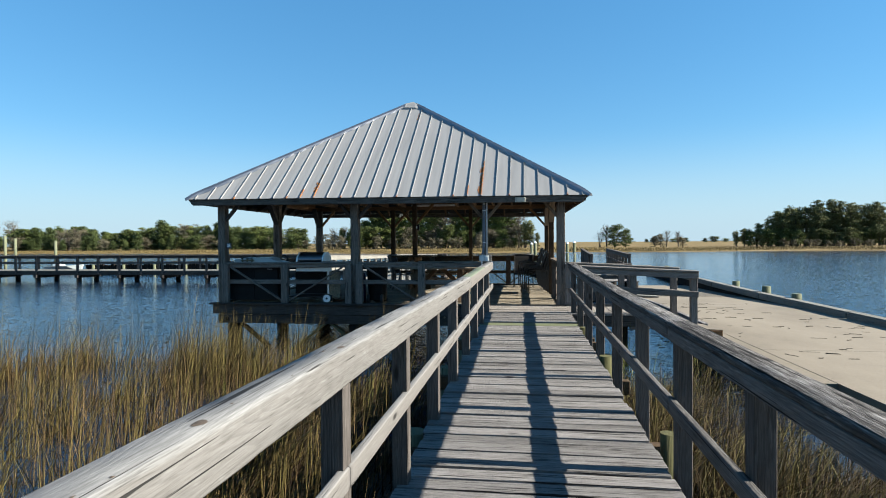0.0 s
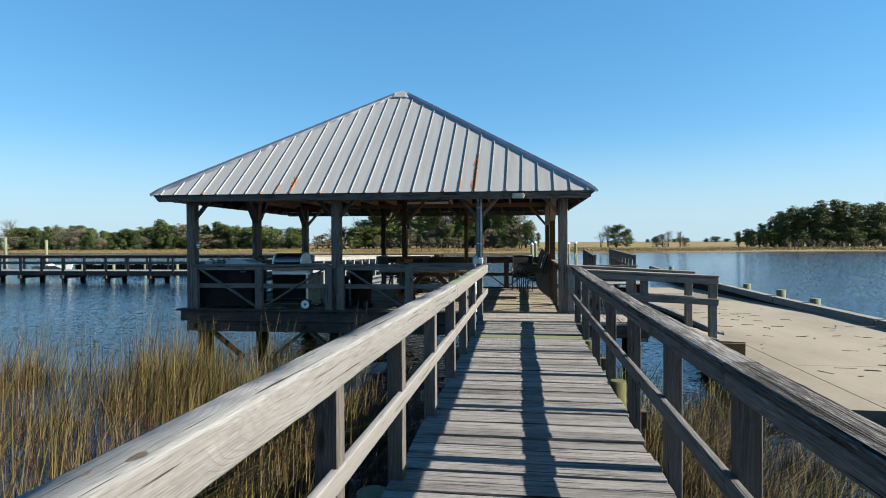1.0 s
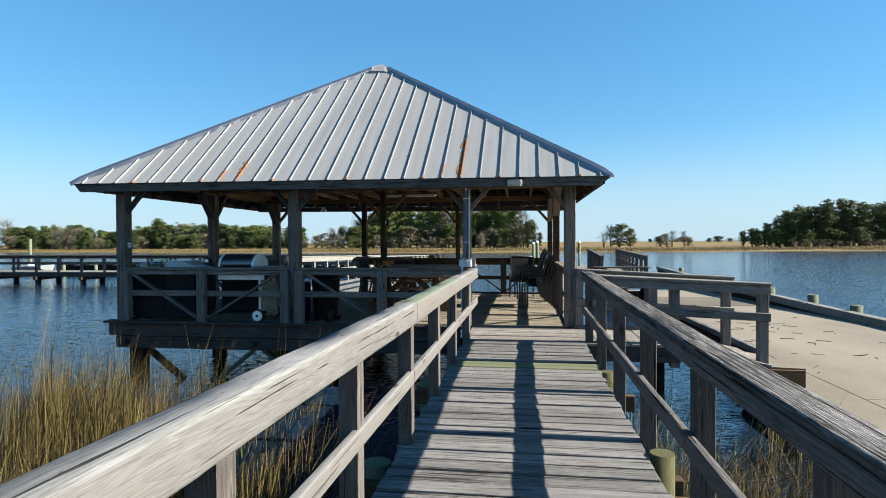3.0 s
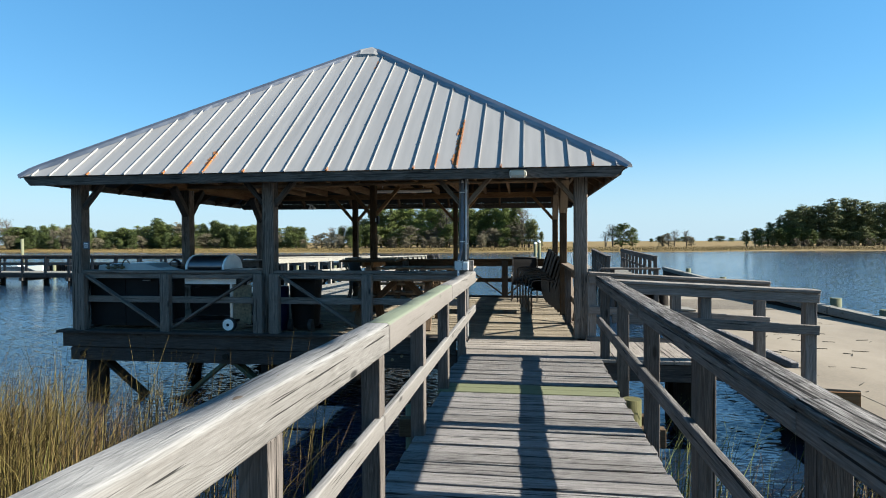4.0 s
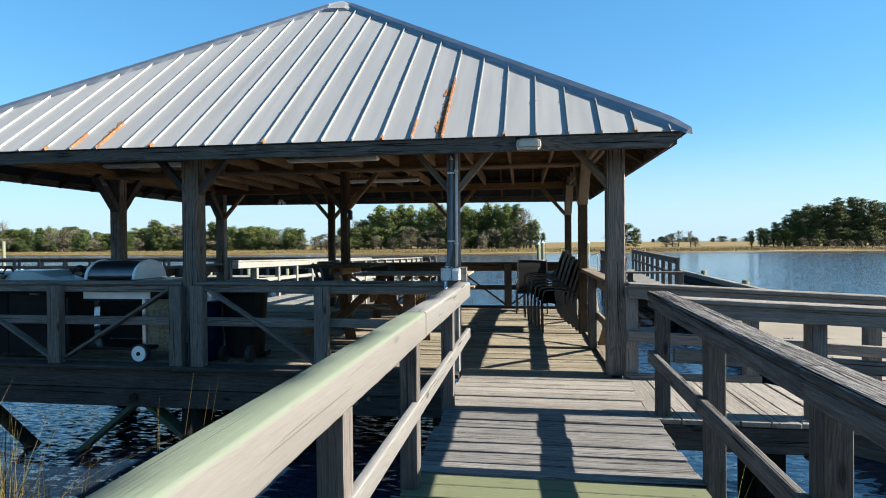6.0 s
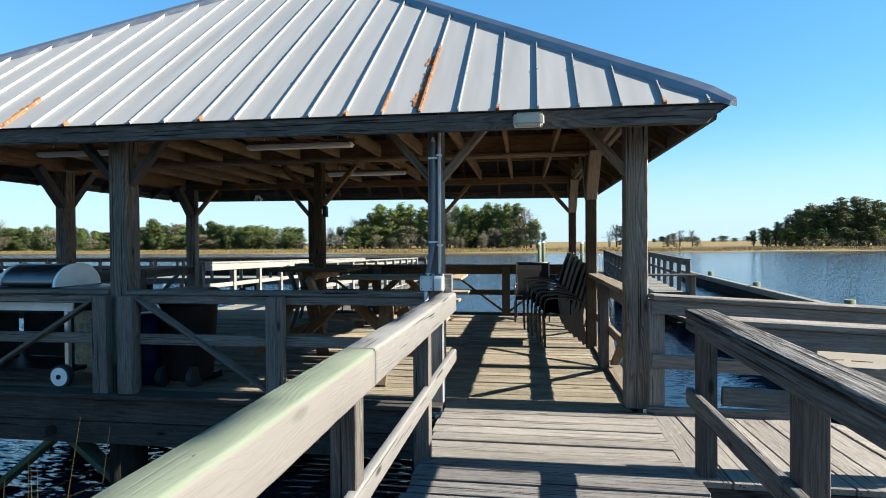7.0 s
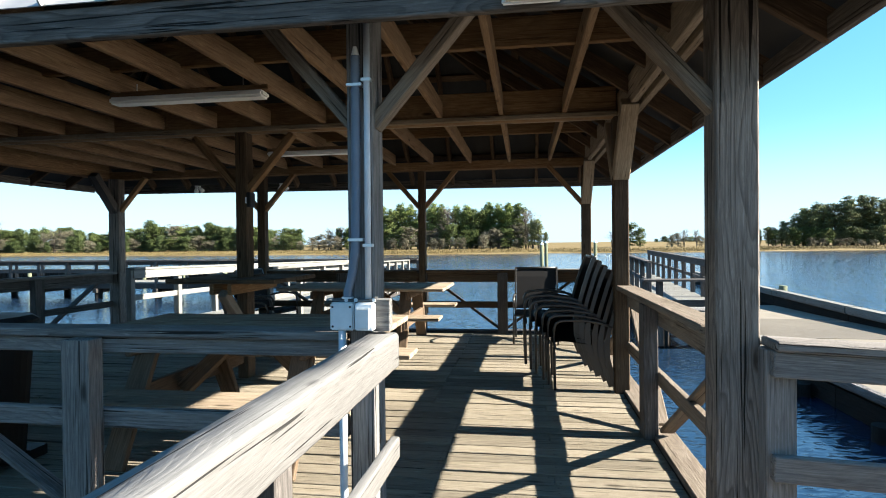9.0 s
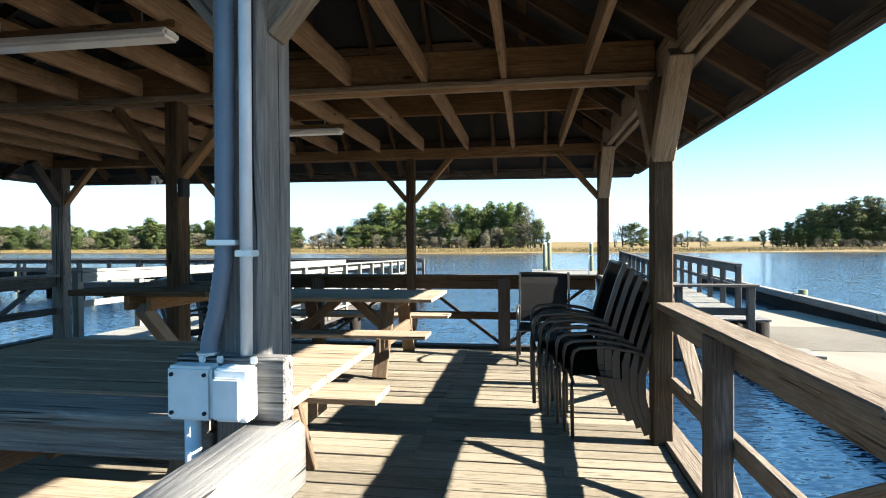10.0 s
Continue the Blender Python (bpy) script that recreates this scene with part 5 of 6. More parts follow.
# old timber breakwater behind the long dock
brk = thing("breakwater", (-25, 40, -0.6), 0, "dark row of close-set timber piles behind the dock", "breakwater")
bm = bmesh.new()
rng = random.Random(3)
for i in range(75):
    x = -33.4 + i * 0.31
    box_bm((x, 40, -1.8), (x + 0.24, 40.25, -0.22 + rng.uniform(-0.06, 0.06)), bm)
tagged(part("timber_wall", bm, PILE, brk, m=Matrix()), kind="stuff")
for i in range(9):
    x = -32.6 + i * 2.6
    rod("pale_pile", (x, 39.8, -2), (x, 39.8, -0.22), 0.11, PALEPILE, brk, seg=8)


# ---- trees across the creek ----
def leaf_cloud(blobs, n, size, seed, flat=0.6):
    """Vertices and faces of n small leaf sprays in a set of flattened clumps (centre, radii), thinner towards their rims."""
    r = np.random.RandomState(seed)
    vol = np.array([b[1][0] * b[1][1] * b[1][2] for b in blobs]) ** 0.75
    pick = r.choice(len(blobs), n, p=vol / vol.sum())
    c = np.array([b[0] for b in blobs])[pick]
    rad = np.array([b[1] for b in blobs])[pick]
    d = r.normal(size=(n, 3))
    d /= np.linalg.norm(d, axis=1)[:, None]
    p = c + d * rad * (r.uniform(0.0, 1.0, (n, 1)) ** 0.45) * r.uniform(0.8, 1.25, (n, 1))
    out = d * 0.6 + np.array([0.0, 0.0, 0.25]) + r.normal(size=(n, 3)) * 0.7
    out /= np.linalg.norm(out, axis=1)[:, None]
    t = np.cross(out, r.normal(size=(n, 3)))
    t /= np.linalg.norm(t, axis=1)[:, None]
    u = np.cross(out, t)
    s = size * r.uniform(0.45, 1.3, (n, 1))
    tri = np.stack([p - t * s - u * s * flat, p + t * s - u * s * flat * 0.6, p + u * s * 1.1 + out * s * 0.3], 1).reshape(-1, 3)
    return tri, np.arange(n * 3).reshape(n, 3)


# kind: height, crown's foot, crown's width (each as a share of the height), limbs, leaf sprays, spray size, clump size
FORMS = {"pine": (11.8, 0.14, 0.30, 44, 8200, 0.115, 0.056), "cedar": (6.3, 0.02, 0.50, 50, 7600, 0.08, 0.068), "oak": (7.3, 0.05, 0.52, 44, 7800, 0.095, 0.072),
         "dark": (12.0, 0.10, 0.34, 46, 8600, 0.12, 0.056), "shrub": (4.5, 0.04, 0.60, 34, 4200, 0.07, 0.08), "bare": (6.0, 0.30, 0.42, 40, 700, 0.06, 0.07)}
FOLIAGE = {"pine": LEAF_A, "cedar": LEAF_B, "oak": LEAF_E, "dark": LEAF_D, "shrub": LEAF_C, "bare": LEAF_C}


def spread_at(kind, f):
    """The crown's half width at the share f of its height."""
    if kind == "cedar":
        return (1 - f) ** 0.75 * (0.75 + 0.25 * math.sin(f * 17))
    if kind in ("pine", "dark"):
        return (0.55 + 0.6 * f) * (1 - f ** 5) * (0.8 + 0.2 * math.sin(f * 11))
    return math.sqrt(max(0.02, 1 - (2 * f - 0.85) ** 2 / 1.4))


def tree(kind, seed):
    """Stems, limbs that reach out and up, and along each limb a few flattened clumps of leaves."""
    r = random.Random(seed)
    h, foot, wide, limbs, n, size, clump = FORMS[kind]
    t = thing("tree", (0, 0, -50))
    base = PLACE[t.name]
    bm = bmesh.new()
    stems = []
    for k in range(1 if kind in ("pine", "cedar") else 3):
        x, y = r.uniform(-0.1, 0.1) * h * (k > 0), r.uniform(-0.08, 0.08) * h * (k > 0)
        bend = [(x * 0.2, y * 0.2, -0.4), (x * 0.6 + r.uniform(-0.1, 0.1), y * 0.6, h * 0.3), (x * 1.1, y * 1.1, h * 0.62), (x * 1.5 + r.uniform(-0.2, 0.2), y * 1.5, h * r.uniform(0.84, 0.93))]
        for q, (p0, p1) in enumerate(zip(bend, bend[1:])):
            w = h * 0.016
            cyl_bm(p0, p1, w * (1 - 0.28 * q), w * (1 - 0.28 * (q + 1)), 5, bm)
        stems.append(bend)
    blobs = []
    for i in range(limbs):
        f = ((i + r.random()) / limbs) ** (0.85 if kind == "cedar" else 0.75)
        z = h * (foot + (0.97 - foot) * f)
        stem = r.choice(stems)
        x0, y0 = (float(np.interp(z * 0.85, [p[2] for p in stem], [p[k] for p in stem])) for k in (0, 1))
        g = 2.4 * i + r.uniform(-0.6, 0.6)
        reach_out = h * wide * 0.5 * spread_at(kind, f) * r.uniform(0.45, 1.15)
        root = Vector((x0, y0, z * 0.86))
        tip = Vector((x0 + math.cos(g) * reach_out, y0 + math.sin(g) * reach_out, z + (0.02 if kind == "cedar" else 0.06) * h * r.uniform(-0.5, 1)))
        cyl_bm(root, tip, h * 0.005, h * 0.0018, 3, bm)
        if kind == "bare":
            for q in range(4):
                m0 = root.lerp(tip, r.uniform(0.3, 0.9))
                cyl_bm(m0, m0 + Vector((r.uniform(-0.1, 0.1), r.uniform(-0.1, 0.1), r.uniform(0.05, 0.16))) * h, h * 0.0028, h * 0.001, 3, bm)
        for q in (0.42, 0.7, 0.95, 1.1):
            k = h * clump * r.uniform(0.5, 1.3) * (1.25 - 0.5 * q)
            c = root.lerp(tip, q) + Vector((r.uniform(-1, 1), r.uniform(-1, 1), r.uniform(-0.4, 0.8))) * k * 0.7
            blobs.append((tuple(c), (k * 1.2, k * 1.2, k * (0.85 if kind == "cedar" else 0.6))))
    part("trunk", bm, BARK, t, m=base)
    verts, faces = leaf_cloud(blobs, n, size, seed)
    me = bpy.data.meshes.new("crown")
    me.from_pydata(verts.tolist(), [], faces.tolist())
    me.materials.append(FOLIAGE[kind])
    put(new("crown", me), base, t)
    return t


LABELS = {"pine": "tall airy green tree on the far marsh edge", "cedar": "dark green pointed cedar on the far bank", "oak": "rounded green oak on the far bank",
          "dark": "dark tall tree in the grove across the creek", "shrub": "pale grey-green shrub at the marsh edge", "bare": "nearly leafless grey tree on the far bank"}
STOCK = {k: [tree(k, 10 + 7 * i + len(k)) for i in range(4)] for k in LABELS}
for kind, lot in STOCK.items():
    for t in lot:
        tagged(t, LABELS[kind], "tree", "trees across the creek")
USED = set()
rng = random.Random(12)


def plant(kind, x, y, tall, broad=1.0, z=-0.25):
    """A tree of a given height in metres."""
    src = rng.choice(STOCK[kind])
    k = tall / FORMS[kind][0]
    b = k * broad * rng.uniform(0.95, 1.25)
    m = pose(x, y, z, 0, 0, rng.uniform(0, 360)) @ Matrix.Diagonal((b, b, k, 1))
    if src.name not in USED:
        USED.add(src.name)
        src.matrix_basis = m
        return src
    c = copy_thing(src, m)
    c.matrix_basis = m
    return c


def grove(kinds, p0, p1, n, tall, depth=10.0, broad=1.0):
    for i in range(n):
        f = (i + rng.random()) / n
        plant(rng.choice(kinds), p0[0] + (p1[0] - p0[0]) * f, p0[1] + (p1[1] - p0[1]) * f + rng.uniform(0, depth), tall * rng.uniform(0.7, 1.15), broad)


# the far bank's skyline, set to fit the camera's view: kind, place along the bank, height
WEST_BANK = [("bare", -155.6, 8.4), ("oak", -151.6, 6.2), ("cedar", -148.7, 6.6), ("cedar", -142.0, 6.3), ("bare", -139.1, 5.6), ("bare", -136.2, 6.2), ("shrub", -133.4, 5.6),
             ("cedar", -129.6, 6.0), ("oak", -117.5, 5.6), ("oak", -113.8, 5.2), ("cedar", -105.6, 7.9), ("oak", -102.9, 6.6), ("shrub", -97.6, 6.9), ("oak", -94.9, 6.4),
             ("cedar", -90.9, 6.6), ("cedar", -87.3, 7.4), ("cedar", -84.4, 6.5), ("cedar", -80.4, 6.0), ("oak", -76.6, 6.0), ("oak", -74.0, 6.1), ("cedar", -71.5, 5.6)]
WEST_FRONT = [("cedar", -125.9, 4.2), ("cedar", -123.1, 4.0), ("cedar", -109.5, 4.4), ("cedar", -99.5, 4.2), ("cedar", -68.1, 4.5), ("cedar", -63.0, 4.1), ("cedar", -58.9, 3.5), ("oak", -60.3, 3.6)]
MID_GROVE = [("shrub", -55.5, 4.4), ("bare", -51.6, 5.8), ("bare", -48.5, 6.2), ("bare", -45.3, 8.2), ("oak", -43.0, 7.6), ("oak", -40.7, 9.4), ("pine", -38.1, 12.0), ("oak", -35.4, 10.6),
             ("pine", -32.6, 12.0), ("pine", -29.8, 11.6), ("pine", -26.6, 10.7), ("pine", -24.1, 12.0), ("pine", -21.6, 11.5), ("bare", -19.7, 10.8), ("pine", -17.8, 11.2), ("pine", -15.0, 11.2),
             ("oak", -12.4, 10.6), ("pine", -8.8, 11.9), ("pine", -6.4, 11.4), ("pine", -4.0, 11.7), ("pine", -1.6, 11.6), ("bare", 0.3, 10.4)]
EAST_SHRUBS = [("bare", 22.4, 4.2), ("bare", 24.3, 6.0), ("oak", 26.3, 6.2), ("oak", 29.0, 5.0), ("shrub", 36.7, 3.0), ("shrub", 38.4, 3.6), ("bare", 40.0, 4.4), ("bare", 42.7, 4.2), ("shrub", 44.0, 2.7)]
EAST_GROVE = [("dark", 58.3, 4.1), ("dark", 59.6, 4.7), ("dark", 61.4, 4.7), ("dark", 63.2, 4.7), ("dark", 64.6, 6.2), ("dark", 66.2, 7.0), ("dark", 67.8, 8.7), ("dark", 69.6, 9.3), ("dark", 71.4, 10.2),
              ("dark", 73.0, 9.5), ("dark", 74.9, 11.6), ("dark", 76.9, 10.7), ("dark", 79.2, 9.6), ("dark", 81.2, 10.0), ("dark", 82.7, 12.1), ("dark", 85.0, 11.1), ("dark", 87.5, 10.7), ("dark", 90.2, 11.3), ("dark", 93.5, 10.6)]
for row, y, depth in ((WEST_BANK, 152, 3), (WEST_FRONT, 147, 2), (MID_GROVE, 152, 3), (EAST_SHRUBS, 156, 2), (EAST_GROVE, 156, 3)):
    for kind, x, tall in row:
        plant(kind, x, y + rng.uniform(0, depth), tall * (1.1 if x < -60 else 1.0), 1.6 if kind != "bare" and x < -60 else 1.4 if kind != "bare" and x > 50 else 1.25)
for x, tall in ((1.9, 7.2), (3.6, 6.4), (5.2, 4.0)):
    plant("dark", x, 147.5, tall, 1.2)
# lower growth in front of and between them
grove(["oak", "cedar", "cedar"], (-160, 156), (-64, 158), 46, 6.6, 5, 1.75)
grove(["cedar", "shrub", "oak", "cedar"], (-160, 149), (-62, 149), 34, 3.9, 3, 1.8)
grove(["oak", "oak", "pine"], (-44, 158), (0, 158), 18, 9.5, 6, 1.3)
grove(["oak", "cedar", "shrub", "oak"], (-52, 148), (1, 149), 26, 5.6, 4, 1.3)
grove(["shrub", "oak", "shrub"], (-58, 145), (2, 146), 20, 3.2, 2, 1.4)
grove(["dark"], (68, 160), (96, 160), 14, 7.5, 6, 1.3)
grove(["dark", "dark", "oak"], (60, 152), (96, 153), 26, 4.2, 4, 1.5)
grove(["shrub"], (64, 148), (92, 149), 10, 1.8, 3, 1.7)
grove(["dark"], (97, 156), (140, 170), 6, 10, 10, 1.6)
grove(["oak", "cedar"], (-230, 170), (-160, 158), 6, 7, 10, 1.6)
grove(["cedar", "oak"], (118, 600), (250, 620), 11, 6.0, 30, 3.4)


# ---- grasses ----
def blades(name, spots, height, width, lean, mat, label, seed, seg=3):
    """Many single grass blades, bent by the wind, as one mesh; neighbours lean alike."""
    r = np.random.RandomState(seed)
    n = len(spots)
    patch = np.array([[noise.noise(Vector((x * 1.7, y * 1.7, seed * 0.37))), noise.noise(Vector((x * 1.3 + 9, y * 1.3, seed * 0.53)))] for x, y, z in spots])
    h = height * r.uniform(0.4, 1.15, n) * (1 + 0.55 * patch[:, 0])
    ang = r.uniform(0, 2 * np.pi, n)
    bend = np.clip(r.uniform(0.05, 1.0, n) ** 1.1 * lean * (1 + 0.8 * patch[:, 1]), 0, 1.6)
    side = np.stack([np.cos(ang), np.sin(ang), np.zeros(n)], 1)
    fall = np.stack([np.cos(ang + 1.57 + r.normal(0, 0.5, n)), np.sin(ang + 1.57), np.zeros(n)], 1) * 0.7 + np.array([0.55, -0.1, 0])
    rows = []
    for k in range(seg + 1):
        f = k / seg
        c = spots + fall * (bend * h * f ** 1.7)[:, None]
        c[:, 2] += h * f * (1 - 0.3 * bend * f)
        w = (width * r.uniform(0.7, 1.3, n) * (1 - f * 0.9))[:, None]
        rows.append(c - side * w)
        rows.append(c + side * w)
    verts = np.stack(rows, 1).reshape(-1, 3)
    step = 2 * (seg + 1)
    base = (np.arange(n) * step)[:, None]
    faces = np.concatenate([base + np.array([2 * k, 2 * k + 1, 2 * k + 3, 2 * k + 2]) for k in range(seg)], 0)
    me = bpy.data.meshes.new(name)
    me.from_pydata(verts.tolist(), [], faces.tolist())
    me.materials.append(mat)
    return tagged(put(new(name, me), Matrix()), label, "grass", kind="stuff")


def tufts(n, keep, seed, box, per=14, spread=0.16):
    r = np.random.RandomState(seed)
    out = []
    while len(out) < n:
        x, y = r.uniform(box[0], box[1]), r.uniform(box[2], box[3])
        if r.rand() > keep(x, y):
            continue
        for _ in range(per):
            px, py = x + r.normal(0, spread), y + r.normal(0, spread)
            if -0.45 < px < 1.4 and py < 12.2:
                continue
            out.append((px, py, mud_height(px, py) - 0.02))
    return np.array(out[:n])


def tall_keep(x, y):
    """The taller green stems stand in clumps."""
    c = 0.5 + 0.9 * noise.noise(Vector((x * 0.9, y * 0.9, 11.7)))
    return dry_keep(x, y) * max(0.0, min(1.0, c)) ** 1.5


def dry_keep(x, y):
    """Thins the bright grass beside the boardwalk, where the deck's shade belongs."""
    return left_keep(x, y) * max(0.12, min(1.0, (-0.75 - x) / 1.1))


def left_keep(x, y):
    edge = 10.3 + 0.5 * math.sin(x * 0.8) + 0.35 * math.sin(x * 2.1) + 1.2 * max(0.0, min(1.0, (x + 8) / 4))
    if y > edge:
        return 0
    clump = 0.5 + 0.6 * noise.noise(Vector((x * 0.55, y * 0.55, 3.1)))
    near = 0.3 if y < 6.0 else 0.6 if y < 7.4 else 1.0
    if x > -3.2:
        near = 1.0 if y < 8.3 else 0.35 if y < 9.0 else 0.0
        clump = max(clump, 0.62)
    return max(0.02, min(1, clump ** 1.4 * near))


blades("marsh_grass", tufts(17000, tall_keep, 5, (-18, -0.5, 1, 12.2), 18, 0.08), 1.22, 0.0055, 0.85, GRASS, "tall green and golden marsh grass in shallow water", 6)
blades("marsh_grass", tufts(22000, dry_keep, 15, (-18, -0.5, 1, 12.2), 20, 0.12), 0.86, 0.005, 1.15, GRASSDRY, "dry brown marsh grass in shallow water", 16)

# low dark layer that puts shade at the grass's foot
blades("marsh_grass", tufts(24000, left_keep, 45, (-18, -0.5, 1, 12.2), 24, 0.22), 0.42, 0.006, 1.6, SHADEGRASS, "short dark stalks giving shade at the foot of the marsh grass", 46, 2)


def right_keep(x, y):
    edge = 9.5 + 0.4 * math.sin(x * 2.3)
    if y > edge or x > 3.7 - 0.05 * y:
        return 0
    return max(0.1, 0.55 + 0.6 * noise.noise(Vector((x * 0.8, y * 0.8, 7))))


blades("marsh_grass", tufts(5200, right_keep, 25, (1.3, 4.7, 0.5, 10.2)), 0.72, 0.0045, 1.4, GRASS, "green and golden marsh grass beside the boat ramp", 26)
blades("marsh_grass", tufts(7000, right_keep, 35, (1.3, 4.7, 0.5, 10.2)), 0.55, 0.0045, 1.6, GRASSDRY, "dry brown marsh grass beside the boat ramp", 36)
blades("marsh_grass", tufts(7000, right_keep, 55, (1.3, 4.7, 0.5, 10.2), 24, 0.2), 0.38, 0.005, 1.6, SHADEGRASS, "short dark stalks giving shade to the grass beside the boat ramp", 56, 2)


def fringe_keep(x, y):
    return 0.5 + 0.5 * noise.noise(Vector((x * 1.6, y * 1.6, 4)))


blades("marsh_grass", tufts(170, fringe_keep, 65, (1.55, 3.3, 9.3, 10.75), 8, 0.12), 0.85, 0.0045, 0.9, GREENGRASS, "sparse green grass at the water's edge beside the landing", 66, 4)
blades("marsh_grass", tufts(150, fringe_keep, 67, (1.55, 3.3, 9.2, 10.6), 8, 0.14), 0.6, 0.0045, 1.5, GRASSDRY, "a few dry stalks at the water's edge", 68, 4)
blades("marsh_grass", tufts(200, fringe_keep, 69, (-5.2, -1.8, 7.5, 8.3), 10, 0.13), 0.95, 0.005, 1.0, GRASS, "thin fringe of golden grass standing in the water", 70, 4)


def far_spots(n, seed):
    r = np.random.RandomState(seed)
    x = r.uniform(-170, 150, n)
    d = r.exponential(7.0, n)
    y = np.array([shore_y(v) for v in x]) + 1.0 + d
    return np.stack([x, y, np.interp(d + 1, [0, 1.5, 4, 12, 40, 200], [-1.02, -0.75, -0.55, -0.35, -0.15, 0.2])], 1)


blades("far_marsh_grass", far_spots(60000, 45), 0.34, 0.035, 0.7, REED, "golden cordgrass fringe on the far shore", 46, 1)

r = np.random.RandomState(8)
edge = np.array([(1.30 + r.normal(0, 0.025), 9.42 + r.normal(0, 0.05), -0.85) for _ in range(7)] + [(1.30 + r.normal(0, 0.02), 6.9 + r.normal(0, 0.04), -0.95) for _ in range(5)])
blades("marsh_grass", edge, 1.2, 0.006, 0.3, GREENGRASS, "a few bright green blades growing up beside the boardwalk", 9, 6)
side = np.array([(x + r.normal(0, 0.06), y + r.normal(0, 0.06), -1.0) for x, y in ((-2.5, 8.0), (-2.9, 8.15), (-3.6, 8.0), (-1.5, 7.6)) for _ in range(6)])
blades("marsh_grass", side, 1.05, 0.005, 0.35, GREENGRASS, "sparse bright green grass stalks standing in the water", 19, 5)


# ---- things in and on the pavilion ----
def picnic_table(cx, cy, length, label, inset=0.48, short=0.0):
    """A-frame picnic table along x: five top planks, two benches, two pairs of splayed legs, braces."""
    t = thing("picnic_table", (cx, cy, 0), 0, label, "picnic table", "picnic tables")
    hx = length / 2
    for k in range(6):
        y = cy - 0.425 + k * 0.17
        bar("tabletop_plank", (cx - hx, y, 0.72), (cx + hx, y, 0.72), 0.158, 0.038, TABLE, t, bevel=0.007)
    for s in (-1, 1):
        for o in (-0.075, 0.075):
            y = cy + s * 0.70 + o
            bar("bench_plank", (cx - hx + short, y, 0.42), (cx + hx, y, 0.42), 0.142, 0.038, TABLE, t, bevel=0.007)
    for s in (-1, 1):
        x = cx + s * (hx - inset)
        for q in (-1, 1):
            bar("leg", (x, cy + q * 0.30, 0.70), (x, cy + q * 0.66, 0.0), 0.04, 0.14, TABLESTAND, t, (1, 0, 0))
        bar("bench_support", (x + s * 0.042, cy - 0.86, 0.345), (x + s * 0.042, cy + 0.86, 0.345), 0.04, 0.13, TABLESTAND, t)
        bar("top_batten", (x + s * 0.042, cy - 0.47, 0.65), (x + s * 0.042, cy + 0.47, 0.65), 0.04, 0.09, TABLESTAND, t)
        bar("brace", (x - s * 0.02, cy, 0.30), (cx + s * 0.08, cy, 0.68), 0.09, 0.10, TABLESTAND, t, (0, 1, 0))
    return t


picnic_table(-1.43, 13.23, 1.91, "weathered picnic table with benches, half in sun", 0.45, 0.40)
picnic_table(-1.60, 16.62, 2.05, "weathered picnic table with benches by the back railing")

# shelf round the middle post
sh = thing("drink_shelf", (-2.285, 14.75, 0.95), 0, "brown square timber shelf braced round a post", "shelf")
for k in range(4):
    y = 14.75 - 0.36 + k * 0.24
    if k in (1, 2):
        bar("shelf_board", (-2.80, y, 0.945), (-2.345, y, 0.945), 0.225, 0.04, DARKPOST, sh)
        bar("shelf_board", (-2.225, y, 0.945), (-1.77, y, 0.945), 0.225, 0.04, DARKPOST, sh)
    else:
        bar("shelf_board", (-2.80, y, 0.945), (-1.77, y, 0.945), 0.225, 0.04, DARKPOST, sh)
for s in (-1, 1):
    bar("batten", (-2.285 + s * 0.085, 14.30, 0.875), (-2.285 + s * 0.085, 15.2, 0.875), 0.04, 0.095, BROWN, sh)
bar("strut", (-2.285, 14.67, 0.52), (-2.285, 14.35, 0.84), 0.085, 0.085, PALEBROWN, sh, (1, 0, 0))


